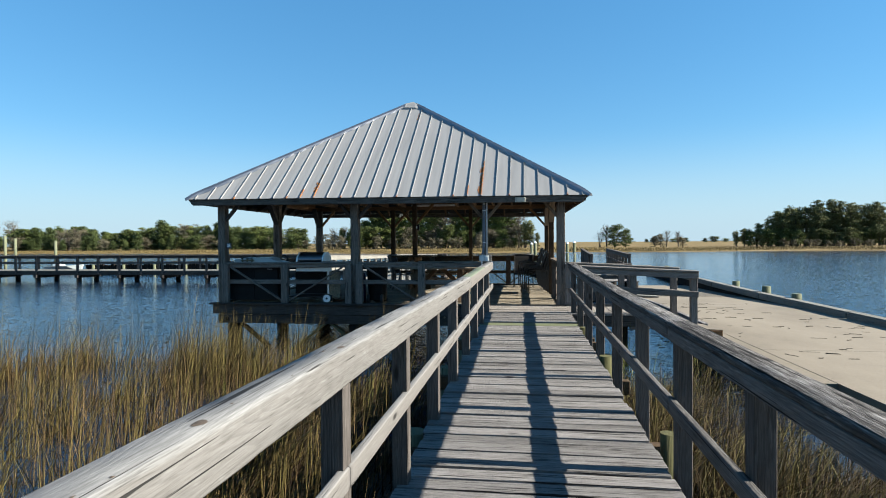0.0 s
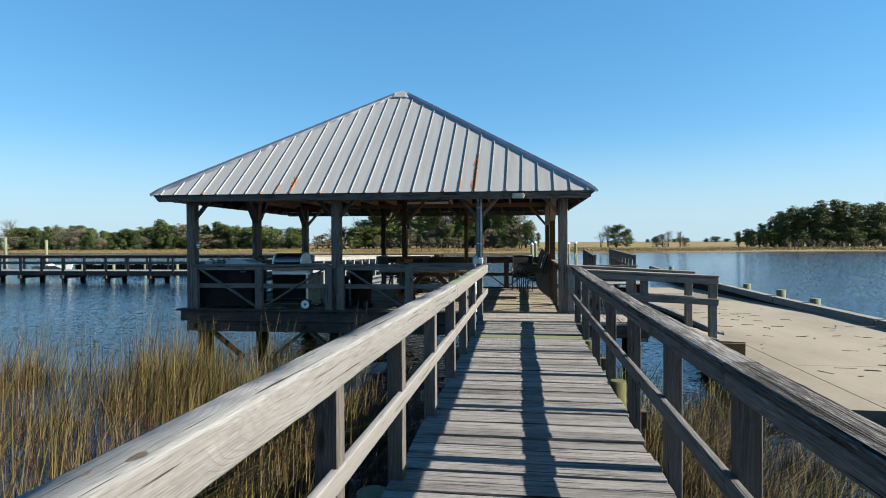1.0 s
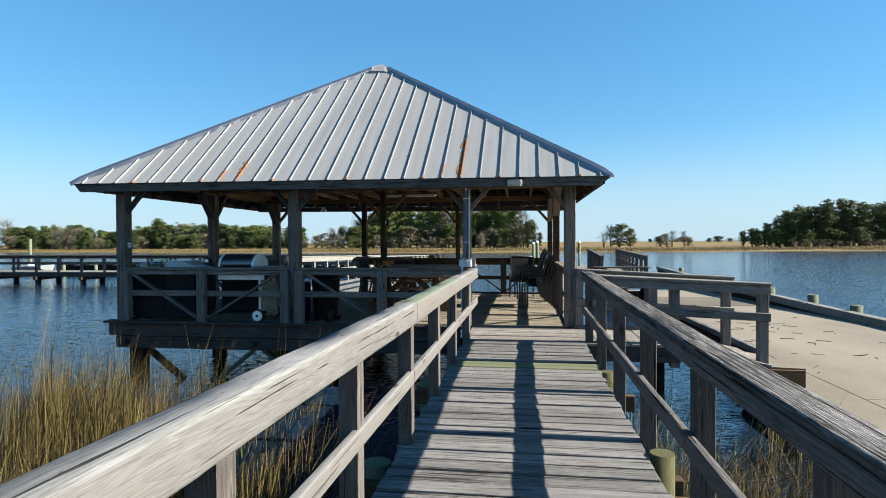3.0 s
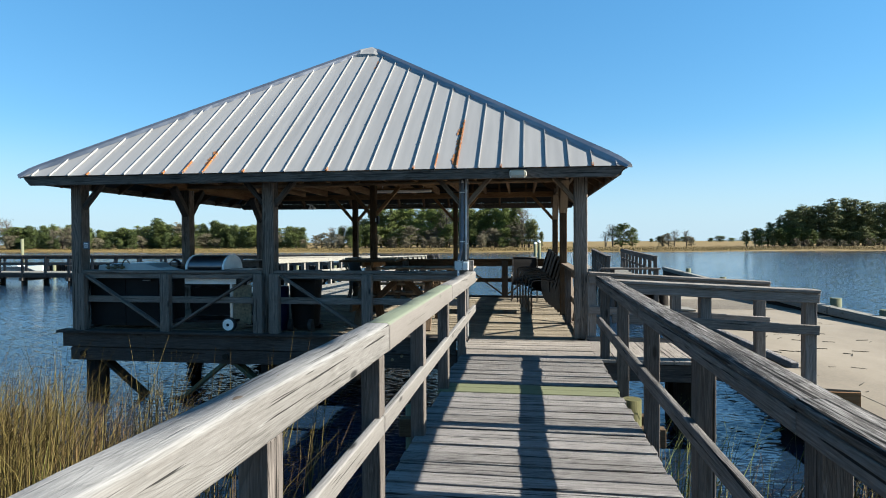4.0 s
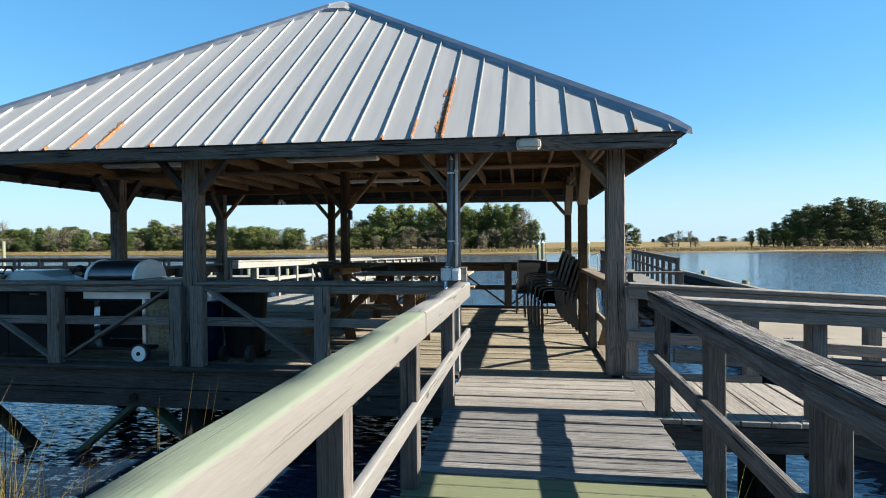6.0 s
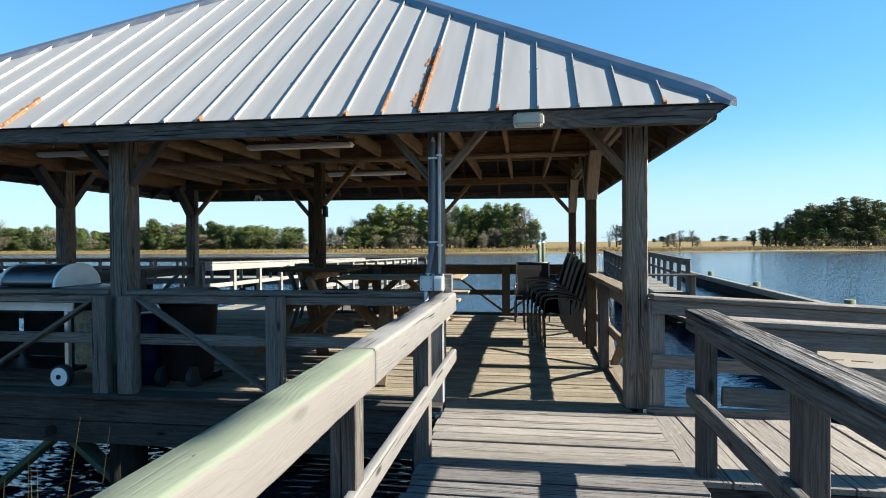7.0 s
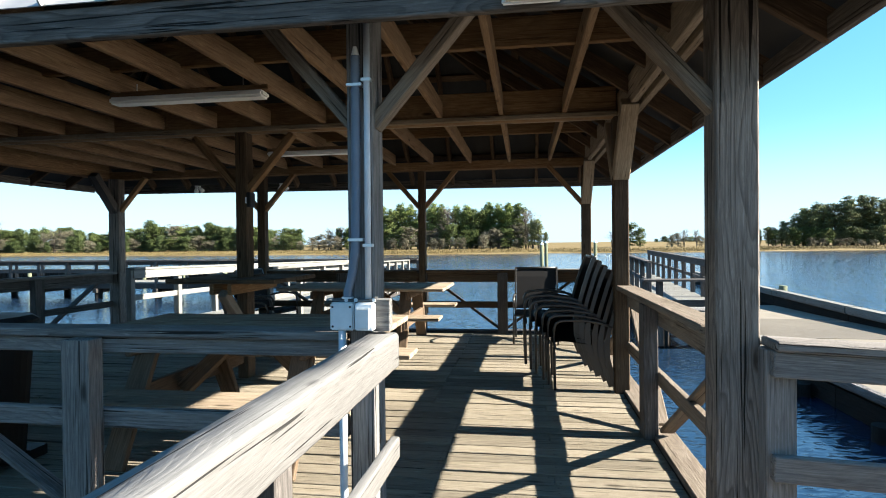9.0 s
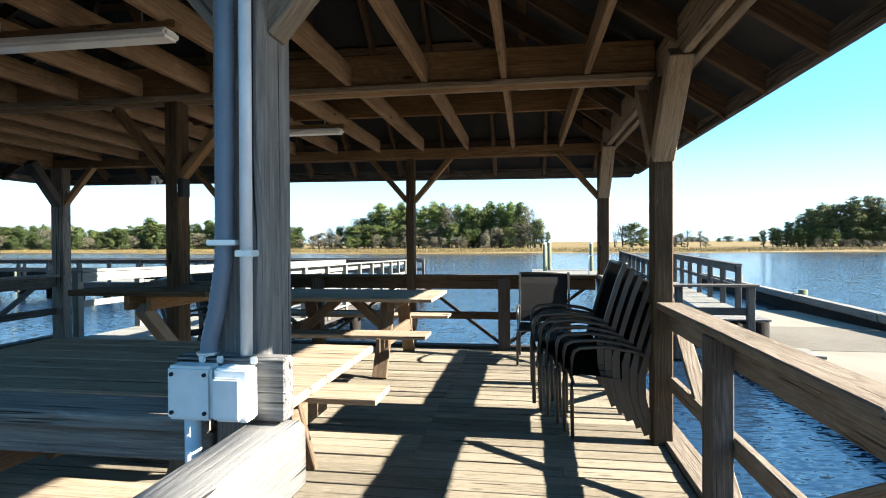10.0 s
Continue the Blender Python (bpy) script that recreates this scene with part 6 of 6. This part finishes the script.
def patio_chair(label, group):
    """A sling armchair that faces -x: tube frame with bent arms, seat and back of dark mesh, flat curved rear legs."""
    t = thing("patio_chair", (0, 0, 0), 0, label, "chair", group)
    for s in (-1, 1):
        y = s * 0.27
        bm = tube_bm([(-0.26, y, 0.0), (-0.265, y, 0.30), (-0.265, y, 0.52), (-0.25, y, 0.565), (-0.21, y, 0.59), (-0.05, y, 0.60), (0.12, y, 0.575), (0.22, y, 0.54)], 0.0125, 8)
        part("arm", bm, CHAIRM, t, "thin bent metal arm and front leg", smooth=True)
        # rear leg: a flat curved strip from the back rest to the floor
        pts = [(0.33, 0.93), (0.285, 0.82), (0.235, 0.66), (0.195, 0.52), (0.17, 0.40), (0.175, 0.27), (0.215, 0.12), (0.26, 0.0)]
        bm = bmesh.new()
        rings = []
        for i, (x, z) in enumerate(pts):
            x0, z0 = pts[max(0, i - 1)]
            x1, z1 = pts[min(len(pts) - 1, i + 1)]
            d = Vector((x1 - x0, 0, z1 - z0)).normalized()
            n = Vector((d.z, 0, -d.x)) * (0.016 + 0.008 * (i > 3))
            c = Vector((x, y, z))
            w = Vector((0, 0.011, 0))
            rings.append([bm.verts.new(c + n + w), bm.verts.new(c + n - w), bm.verts.new(c - n - w), bm.verts.new(c - n + w)])
        for a, b in zip(rings, rings[1:]):
            for k in range(4):
                bm.faces.new((a[k], a[(k + 1) % 4], b[(k + 1) % 4], b[k]))
        bm.faces.new(rings[0])
        bm.faces.new(rings[-1][::-1])
        bmesh.ops.recalc_face_normals(bm, faces=bm.faces)
        part("rear_leg", bm, CHAIRM, t, "flat curved metal back post")
    def sling(profile):
        bm = bmesh.new()
        rows = [[bm.verts.new((x, y, z)) for y in (-0.255, 0, 0.255)] for x, z in profile]
        for a, b in zip(rows, rows[1:]):
            for k in range(2):
                bm.faces.new((a[k], a[k + 1], b[k + 1], b[k]))
        g = bmesh.ops.solidify(bm, geom=bm.faces[:], thickness=0.008)
        bmesh.ops.recalc_face_normals(bm, faces=bm.faces)
        return bm
    part("seat", sling([(-0.27, 0.37), (-0.25, 0.405), (-0.2, 0.415), (-0.05, 0.40), (0.1, 0.385), (0.17, 0.385)]), MESH, t, "dark woven sling seat")
    part("backrest", sling([(0.175, 0.40), (0.20, 0.52), (0.24, 0.66), (0.285, 0.81), (0.33, 0.92)]), MESH, t, "dark woven sling back")
    part("front_rail", tube_bm([(-0.255, -0.27, 0.36), (-0.255, 0.27, 0.36)], 0.011, 8), CHAIRM, t, smooth=True)
    part("top_rail", tube_bm([(0.33, -0.27, 0.925), (0.33, 0.27, 0.925)], 0.013, 8), CHAIRM, t, smooth=True)
    return t


first = patio_chair("dark metal sling chair, lowest of a nested stack", "stacked patio chairs")
first.matrix_basis = pose(0.875, 14.86, 0.0)
for k in range(1, 6):
    c = copy_thing(first, pose(0.875 - 0.05 * k, 14.86 + 0.012 * k, 0.041 * k, 0, 0, 1.0 * (k % 3 - 1)))
    c["label"] = "dark metal sling chair nested in a stack"
lone = copy_thing(first, pose(0.5, 16.95, 0.0, 0, 0, 88))
tagged(lone, "dark metal sling armchair with its back to the railing", group="patio chairs")
for x, y, a in ((-2.95, 16.0, 200), (-3.1, 16.9, 170)):
    c = copy_thing(first, pose(x, y, 0.0, 0, 0, a))
    tagged(c, "dark metal sling armchair at the picnic table's end", group="patio chairs")

# electrical boxes and conduits on the entrance post
el = thing("junction_box", (-0.34, 12.02, 0.97), 0, "grey weatherproof electrical box on the entrance post", "electrical box")
part("box", box_bm((-0.43, 11.985, 0.905), (-0.328, 12.03, 1.02), bevel=0.006), BOXGREY, el, "flat grey metal box with four screws", m=Matrix())
for x in (-0.417, -0.342):
    for z in (0.922, 1.003):
        rod("screw", (x, 11.981, z), (x, 11.986, z), 0.0045, BLACK, el, seg=8)
sw = thing("outlet_box", (-0.28, 12.01, 0.97), 0, "beige weatherproof outlet box with a hinged cover", "outlet box")
part("box", box_bm((-0.322, 11.985, 0.905), (-0.245, 12.03, 1.018), bevel=0.005), WHITE, sw, m=Matrix())
part("cover", box_bm((-0.319, 11.972, 0.912), (-0.257, 11.984, 1.0), bevel=0.004), BOXGREY, sw, "grey hinged cover", m=Matrix())
for x in (-0.372, -0.33, -0.252):
    part("lug", box_bm((x - 0.007, 12.022, 1.02), (x + 0.007, 12.03, 1.035), bevel=0.002), BOXGREY, sw, m=Matrix())
bk = thing("backing_block", (-0.3, 12.05, 0.96), 0, "short weathered plank behind the electrical boxes", "plank")
block("plank", (-0.44, 12.032, 0.895), (-0.185, 12.078, 1.032), GREYPOST, bk)
cd = thing("conduit", (-0.29, 12.05, 1.6), 0, "light grey plastic conduit running up the post", "conduit")
rod("pipe", (-0.284, 12.055, 1.015), (-0.279, 12.055, 2.28), 0.0135, PVC, cd, seg=14)
part("fitting", cyl_bm((-0.284, 12.055, 1.0), (-0.284, 12.055, 1.03), 0.018, None, 14), PVC, cd, m=Matrix())
for z in (1.25, 1.95):
    part("strap", box_bm((-0.303, 12.04, z), (-0.26, 12.07, z + 0.014), bevel=0.002), STEEL, cd, m=Matrix())
part("lower_pipe", tube_bm([(-0.385, 12.01, 0.91), (-0.385, 12.01, 0.25), (-0.385, 12.015, 0.1), (-0.37, 12.03, -0.02), (-0.34, 12.03, -0.08)], 0.017, 10), PVC, cd, m=Matrix(), smooth=True)
fx = thing("flexible_conduit", (-0.36, 12.05, 1.5), 0, "dark blue-grey ribbed flexible conduit on the post", "conduit")
bm = bmesh.new()
path = [(-0.376, 1.02), (-0.374, 1.06), (-0.356, 1.13), (-0.338, 1.24), (-0.333, 1.5), (-0.33, 1.8), (-0.33, 2.06)]
zs = np.linspace(1.02, 2.06, 150)
rings = []
for k, z in enumerate(zs):  # ribbed skin
    x = float(np.interp(z, [p[1] for p in path], [p[0] for p in path]))
    r = 0.0205 if k % 2 else 0.0185
    rings.append([bm.verts.new((x + r * math.cos(2 * math.pi * j / 12), 12.058 + r * math.sin(2 * math.pi * j / 12), float(z))) for j in range(12)])
for r0, r1 in zip(rings, rings[1:]):
    for j in range(12):
        bm.faces.new((r0[j], r0[(j + 1) % 12], r1[(j + 1) % 12], r1[j]))
bm.faces.new(rings[-1])
part("hose", bm, BLUEGREY, fx, m=Matrix(), smooth=True)
part("fitting", cyl_bm((-0.376, 12.058, 1.018), (-0.376, 12.058, 1.038), 0.026, None, 12), STEEL, fx, m=Matrix())
part("end", cyl_bm((-0.33, 12.058, 2.06), (-0.331, 12.058, 2.1), 0.019, 0.008, 10), WHITE, fx, "white cut end", m=Matrix())
for z in (1.275, 1.93):
    part("strap", box_bm((-0.366, 12.034, z), (-0.298, 12.075, z + 0.012), bevel=0.002), STEEL, fx, m=Matrix())

# lamp on the fascia
lp = thing("wall_lamp", (0.40, 11.66, 2.1), 0, "cream rectangular bulkhead lamp on the fascia", "lamp")
part("base", box_bm((0.305, 11.68, 2.075), (0.505, 11.703, 2.185), bevel=0.005), WHITE, lp, m=Matrix())
bm = box_bm((0.298, 11.60, 2.07), (0.512, 11.68, 2.165), bevel=0.022)
for v in bm.verts:  # the cover narrows towards the front
    if v.co.y < 11.64:
        v.co.x = 0.405 + (v.co.x - 0.405) * 0.94
part("cover", bm, LAMPGLASS, lp, "cream plastic cover", m=Matrix())
part("hood", box_bm((0.295, 11.6, 2.166), (0.515, 11.695, 2.182), bevel=0.006), BLACK, lp, "dark top", m=Matrix())


def tube_light(x0, x1, y, z):
    t = thing("strip_light", ((x0 + x1) / 2, y, z), 0, "unlit white fluorescent strip light under the joists", "strip light", "strip lights")
    part("housing", box_bm((x0, y - 0.035, z + 0.02), (x1, y + 0.035, z + 0.06), bevel=0.006), BROWN, t, m=Matrix())
    part("diffuser", box_bm((x0 + 0.01, y - 0.06, z - 0.03), (x1 - 0.03, y + 0.06, z + 0.019), bevel=0.015), WHITE, t, "white diffuser", m=Matrix())
    for x in (x0 + 0.2, x1 - 0.2):
        rod("hanger", (x, y, z + 0.058), (x, y, 2.45), 0.005, STEEL, t, seg=6)


tube_light(-2.62, -1.39, 13.46, 2.33)
tube_light(-2.6, -1.35, 15.9, 2.33)
tube_light(-5.2, -4.0, 13.46, 2.33)

# floodlights under the back eave
for x in (-4.7, -3.3):
    fl = thing("floodlight", (x, 17.75, 2.1), 0, "small white twin floodlight under the eave", "lamp", "floodlights")
    part("plate", cyl_bm((x, 17.8, 2.185), (x, 17.8, 2.205), 0.045, None, 14), WHITE, fl, m=Matrix())
    for s in (-1, 1):
        part("lamp_head", cyl_bm((x + s * 0.02, 17.8, 2.18), (x + s * 0.06, 17.85, 2.12), 0.018, 0.036, 12), WHITE, fl, m=Matrix(), smooth=True)
# dark floodlight on the middle post
fl = thing("floodlight", (-2.21, 14.6, 1.6), 0, "small black floodlight on the middle post", "lamp", "floodlights")
part("housing", box_bm((-2.2, 14.62, 1.62), (-2.16, 14.72, 1.76), bevel=0.006), BLACK, fl, m=Matrix())
part("bracket", box_bm((-2.229, 14.66, 1.66), (-2.2, 14.69, 1.72)), STEEL, fl, m=Matrix())

# gas grill
gr = thing("gas_grill", (-4.3, 12.75, 0), 0, "stainless gas grill with a rounded lid on a wheeled cart", "grill")
bm = bmesh.new()
prof = [(0.26 * math.cos(a), 0.20 * math.sin(a)) for a in np.linspace(0, math.pi, 11)]
rows = []
for x in (-4.52, -3.98):
    rows.append([bm.verts.new((x, 12.77 - q, 0.90 + z)) for q, z in prof])
for k in range(len(prof) - 1):
    bm.faces.new((rows[0][k], rows[0][k + 1], rows[1][k + 1], rows[1][k]))
bm.faces.new((rows[0][0], rows[1][0], rows[1][-1], rows[0][-1]))
bmesh.ops.recalc_face_normals(bm, faces=bm.faces)
part("lid", bm, STAINLESS, gr, "rounded stainless lid", m=Matrix(), smooth=True)
for x in (-4.55, -3.97):
    bm = bmesh.new()
    lo = [bm.verts.new((x, 12.77 - q * 1.06, 0.895 + z * 1.06)) for q, z in prof]
    hi = [bm.verts.new((x + 0.03, 12.77 - q * 1.06, 0.895 + z * 1.06)) for q, z in prof]
    bm.faces.new(lo)
    bm.faces.new(hi[::-1])
    for k in range(len(prof)):
        j = (k + 1) % len(prof)
        bm.faces.new((lo[k], hi[k], hi[j], lo[j]))
    bmesh.ops.recalc_face_normals(bm, faces=bm.faces)
    part("lid_end", bm, WHITE, gr, "pale cast lid end", m=Matrix())
part("firebox", box_bm((-4.56, 12.5, 0.66), (-3.95, 13.02, 0.89), bevel=0.01), BLACK, gr, "black firebox", m=Matrix())
part("back_panel", box_bm((-4.54, 12.47, 0.685), (-3.74, 12.49, 0.775), bevel=0.004), WHITE, gr, "pale sheet panel", m=Matrix())
# left legs and shelf blackened like the shade they stand in
for x in (-4.75, -3.82):
    for y in (12.5, 13.0):
        block("leg", (x - 0.02, y - 0.02, 0.1), (x + 0.02, y + 0.02, 0.7), STEEL if x > -4 else BLACK, gr)
# black sheet added to darken the gap under the grill
part("cart_panel", box_bm((-4.74, 12.99, 0.16), (-3.85, 13.01, 0.66), bevel=0.003), BLACK, gr, "black sheet added behind the cart to darken the gap", m=Matrix())
part("bottom_shelf", box_bm((-4.77, 12.48, 0.12), (-3.8, 13.02, 0.155), bevel=0.004), BLACK, gr, m=Matrix())
part("side_shelf", box_bm((-4.03, 12.55, 0.86), (-3.55, 12.98, 0.89), bevel=0.006), STAINLESS, gr, "stainless side shelf", m=Matrix())
for y in (12.44, 13.06):
    w = part("wheel", cyl_bm((-3.83, y - 0.03, 0.105), (-3.83, y + 0.03, 0.105), 0.1, None, 24), RUBBER, gr, m=Matrix())
    part("hub", cyl_bm((-3.83, y - 0.038, 0.105), (-3.83, y + 0.038, 0.105), 0.082, None, 20), WHITE, w, "white wheel disc", m=Matrix())
    part("axle_cap", cyl_bm((-3.83, y - 0.045, 0.105), (-3.83, y + 0.045, 0.105), 0.022, None, 12), BLACK, w, m=Matrix())
part("side_panel", box_bm((-3.93, 12.69, 0.08), (-3.62, 12.71, 0.66), bevel=0.004), TANPANEL, gr, "tan rust-speckled sheet panel", m=Matrix())
part("gas_hose", tube_bm([(-4.0, 12.7, 0.47), (-4.05, 12.6, 0.6), (-4.3, 12.58, 0.66), (-4.45, 12.58, 0.62)], 0.01, 6), BLACK, gr, m=Matrix(), smooth=True)

# white skiff-shaped sink tub on a cabinet of sheets darkened for the shade
cab = thing("cabinet", (-5.4, 12.7, 0), 0, "sheet-clad cabinet behind the railing, darkened for the shade there", "cabinet")
for a, b in ((-6.0, -5.42), (-5.41, -4.88)):
    part("front_panel", box_bm((a, 12.42, 0.06), (b, 12.45, 0.80), bevel=0.003), PANEL, cab, m=Matrix())
part("side_panel", box_bm((-4.9, 12.452, 0.06), (-4.87, 13.05, 0.80), bevel=0.003), PANEL, cab, m=Matrix())
part("side_panel", box_bm((-6.0, 12.452, 0.06), (-5.97, 13.05, 0.80), bevel=0.003), PANEL, cab, m=Matrix())
part("top", box_bm((-6.02, 12.4, 0.80), (-4.85, 13.08, 0.835), bevel=0.004), DARKPOST, cab, m=Matrix())
part("base", box_bm((-5.98, 12.46, 0.045), (-4.89, 13.04, 0.059)), DARKPOST, cab, m=Matrix())
part("grab_handle", tube_bm([(-5.1, 12.4, 0.735), (-5.1, 12.38, 0.735), (-4.99, 12.38, 0.735), (-4.99, 12.4, 0.735)], 0.007, 6), STEEL, cab, "small metal handle", m=Matrix())
tub = thing("sink_tub", (-5.4, 12.7, 0.84), 0, "white moulded cleaning tub with brass taps and a hose", "tub")
bm = bmesh.new()
sec = [(-6.02, 0.06, 0.87), (-5.9, 0.24, 0.955), (-5.6, 0.28, 0.985), (-5.25, 0.29, 0.99), (-5.1, 0.27, 0.985), (-4.95, 0.2, 0.915), (-4.72, 0.12, 0.872)]
rings = []
for x, w, z in sec:
    rings.append([bm.verts.new((x, 12.7 - w, 0.836)), bm.verts.new((x, 12.7 - w * 0.93, z - 0.012)), bm.verts.new((x, 12.7 - w * 0.8, z)), bm.verts.new((x, 12.7 + w * 0.8, z)), bm.verts.new((x, 12.7 + w, 0.836))])
for a, b in zip(rings, rings[1:]):
    for k in range(5):
        bm.faces.new((a[k], a[(k + 1) % 5], b[(k + 1) % 5], b[k]))
bm.faces.new(rings[0])
bm.faces.new(rings[-1][::-1])
bmesh.ops.recalc_face_normals(bm, faces=bm.faces)
part("shell", bm, HULL, tub, m=Matrix(), smooth=False)
# the tub's taps: a cross pipe with two valves, and a hose looped from it
part("tap_pipe", tube_bm([(-5.72, 12.40, 0.925), (-5.42, 12.40, 0.93)], 0.013, 8), BRASS, tub, "dull brass pipe", m=Matrix(), smooth=True)
for x in (-5.68, -5.57, -5.46):
    part("valve", cyl_bm((x, 12.40, 0.895), (x, 12.40, 0.965), 0.022, 0.016, 10), BRASS, tub, "dull brass valve", m=Matrix(), smooth=True)
    part("valve_handle", box_bm((x - 0.03, 12.375, 0.962), (x + 0.03, 12.40, 0.974), bevel=0.004), BLACK, tub, m=Matrix())
part("hose", tube_bm([(-5.56, 12.41, 0.96)] + [(-5.50 + 0.14 * k / 8, 12.45, 0.965 + 0.075 * math.sin(math.pi * k / 8)) for k in range(9)] + [(-5.34, 12.52, 0.97)], 0.009, 6), BLACK, tub, m=Matrix(), smooth=True)
hs = thing("hose_reel", (-4.95, 12.9, 0.9), 0, "coiled dark hose beside the tub", "hose")
for k in range(3):
    r = 0.07 + 0.008 * k
    bm = tube_bm([(-4.92 + r * math.cos(a), 12.86 + 0.015 * k, 0.945 + r * math.sin(a)) for a in np.linspace(0, 6.1, 16)], 0.008, 6)
    part("coil", bm, BLACK, hs, m=Matrix(), smooth=True)
part("stand", box_bm((-4.95, 12.84, 0.836), (-4.89, 12.9, 0.87)), BLACK, hs, m=Matrix())

# bins
def ring_bm(levels, seg=24, cx=0.0, cy=0.0, square=0.0):
    """A turned or rounded-square vessel: levels of (z, radius)."""
    bm = bmesh.new()
    rings = []
    for z, r in levels:
        ring = []
        for k in range(seg):
            a = 2 * math.pi * k / seg
            c, s = math.cos(a), math.sin(a)
            q = r / max(abs(c), abs(s)) * square + r * (1 - square)
            ring.append(bm.verts.new((cx + q * c, cy + q * s, z)))
        rings.append(ring)
    for a, b in zip(rings, rings[1:]):
        for k in range(seg):
            bm.faces.new((a[k], a[(k + 1) % seg], b[(k + 1) % seg], b[k]))
    bm.faces.new(rings[0][::-1])
    bm.faces.new(rings[-1])
    return bm


bl = thing("trash_barrel", (-3.11, 12.45, 0), 0, "dark blue plastic barrel with a short chain", "barrel")
part("body", ring_bm([(0.0, 0.14), (0.02, 0.152), (0.22, 0.158), (0.23, 0.163), (0.25, 0.158), (0.45, 0.158), (0.46, 0.163), (0.48, 0.158), (0.64, 0.155)], 24, -3.11, 12.45), BLUEBIN, bl, m=Matrix(), smooth=True)
part("chain", tube_bm([(-3.07, 12.288, 0.56), (-3.065, 12.283, 0.50), (-3.075, 12.283, 0.43)], 0.006, 5), STEEL, bl, "short hanging chain", m=Matrix())
db = thing("wheeled_bin", (-2.68, 12.6, 0), 0, "black plastic wheeled bin with a closed lid", "bin")
part("body", ring_bm([(0.05, 0.175), (0.07, 0.185), (0.72, 0.225), (0.74, 0.24), (0.82, 0.245), (0.825, 0.23)], 28, -2.70, 12.5, 0.35), BLACKBIN, db, m=Matrix())
part("lid", ring_bm([(0.826, 0.248), (0.845, 0.252), (0.87, 0.22), (0.875, 0.1)], 28, -2.70, 12.5, 0.35), BLACK, db, "black hinged lid", m=Matrix())
for x in (-2.86, -2.56):
    part("wheel", cyl_bm((x - 0.025, 12.34, 0.09), (x + 0.025, 12.34, 0.09), 0.09, None, 18), RUBBER, db, m=Matrix())
part("foot", box_bm((-2.82, 12.65, 0.0), (-2.54, 12.77, 0.06)), BLACKBIN, db, m=Matrix())

# small plaque on the corner post
pq = thing("sign_plate", (-6.0, 12.07, 1.2), 0, "small dark blue plate with white bars on the corner post", "sign")
part("plate", box_bm((-5.97, 12.062, 1.2), (-5.865, 12.072, 1.31), bevel=0.002), SIGN, pq, m=Matrix())
for z in (1.225, 1.255, 1.28):
    part("white_bar", box_bm((-5.95, 12.058, z), (-5.885, 12.0615, z + 0.012)), WHITE, pq, m=Matrix())

# the grill, cabinet and tub stand close behind the railing
for ob, dx, dy in ((gr, 0.10, -0.27), (cab, 0.0, -0.19), (tub, 0.0, -0.19), (hs, 0.0, -0.19)):
    put(ob, Matrix.Translation((dx, dy, 0)) @ PLACE[ob.name])
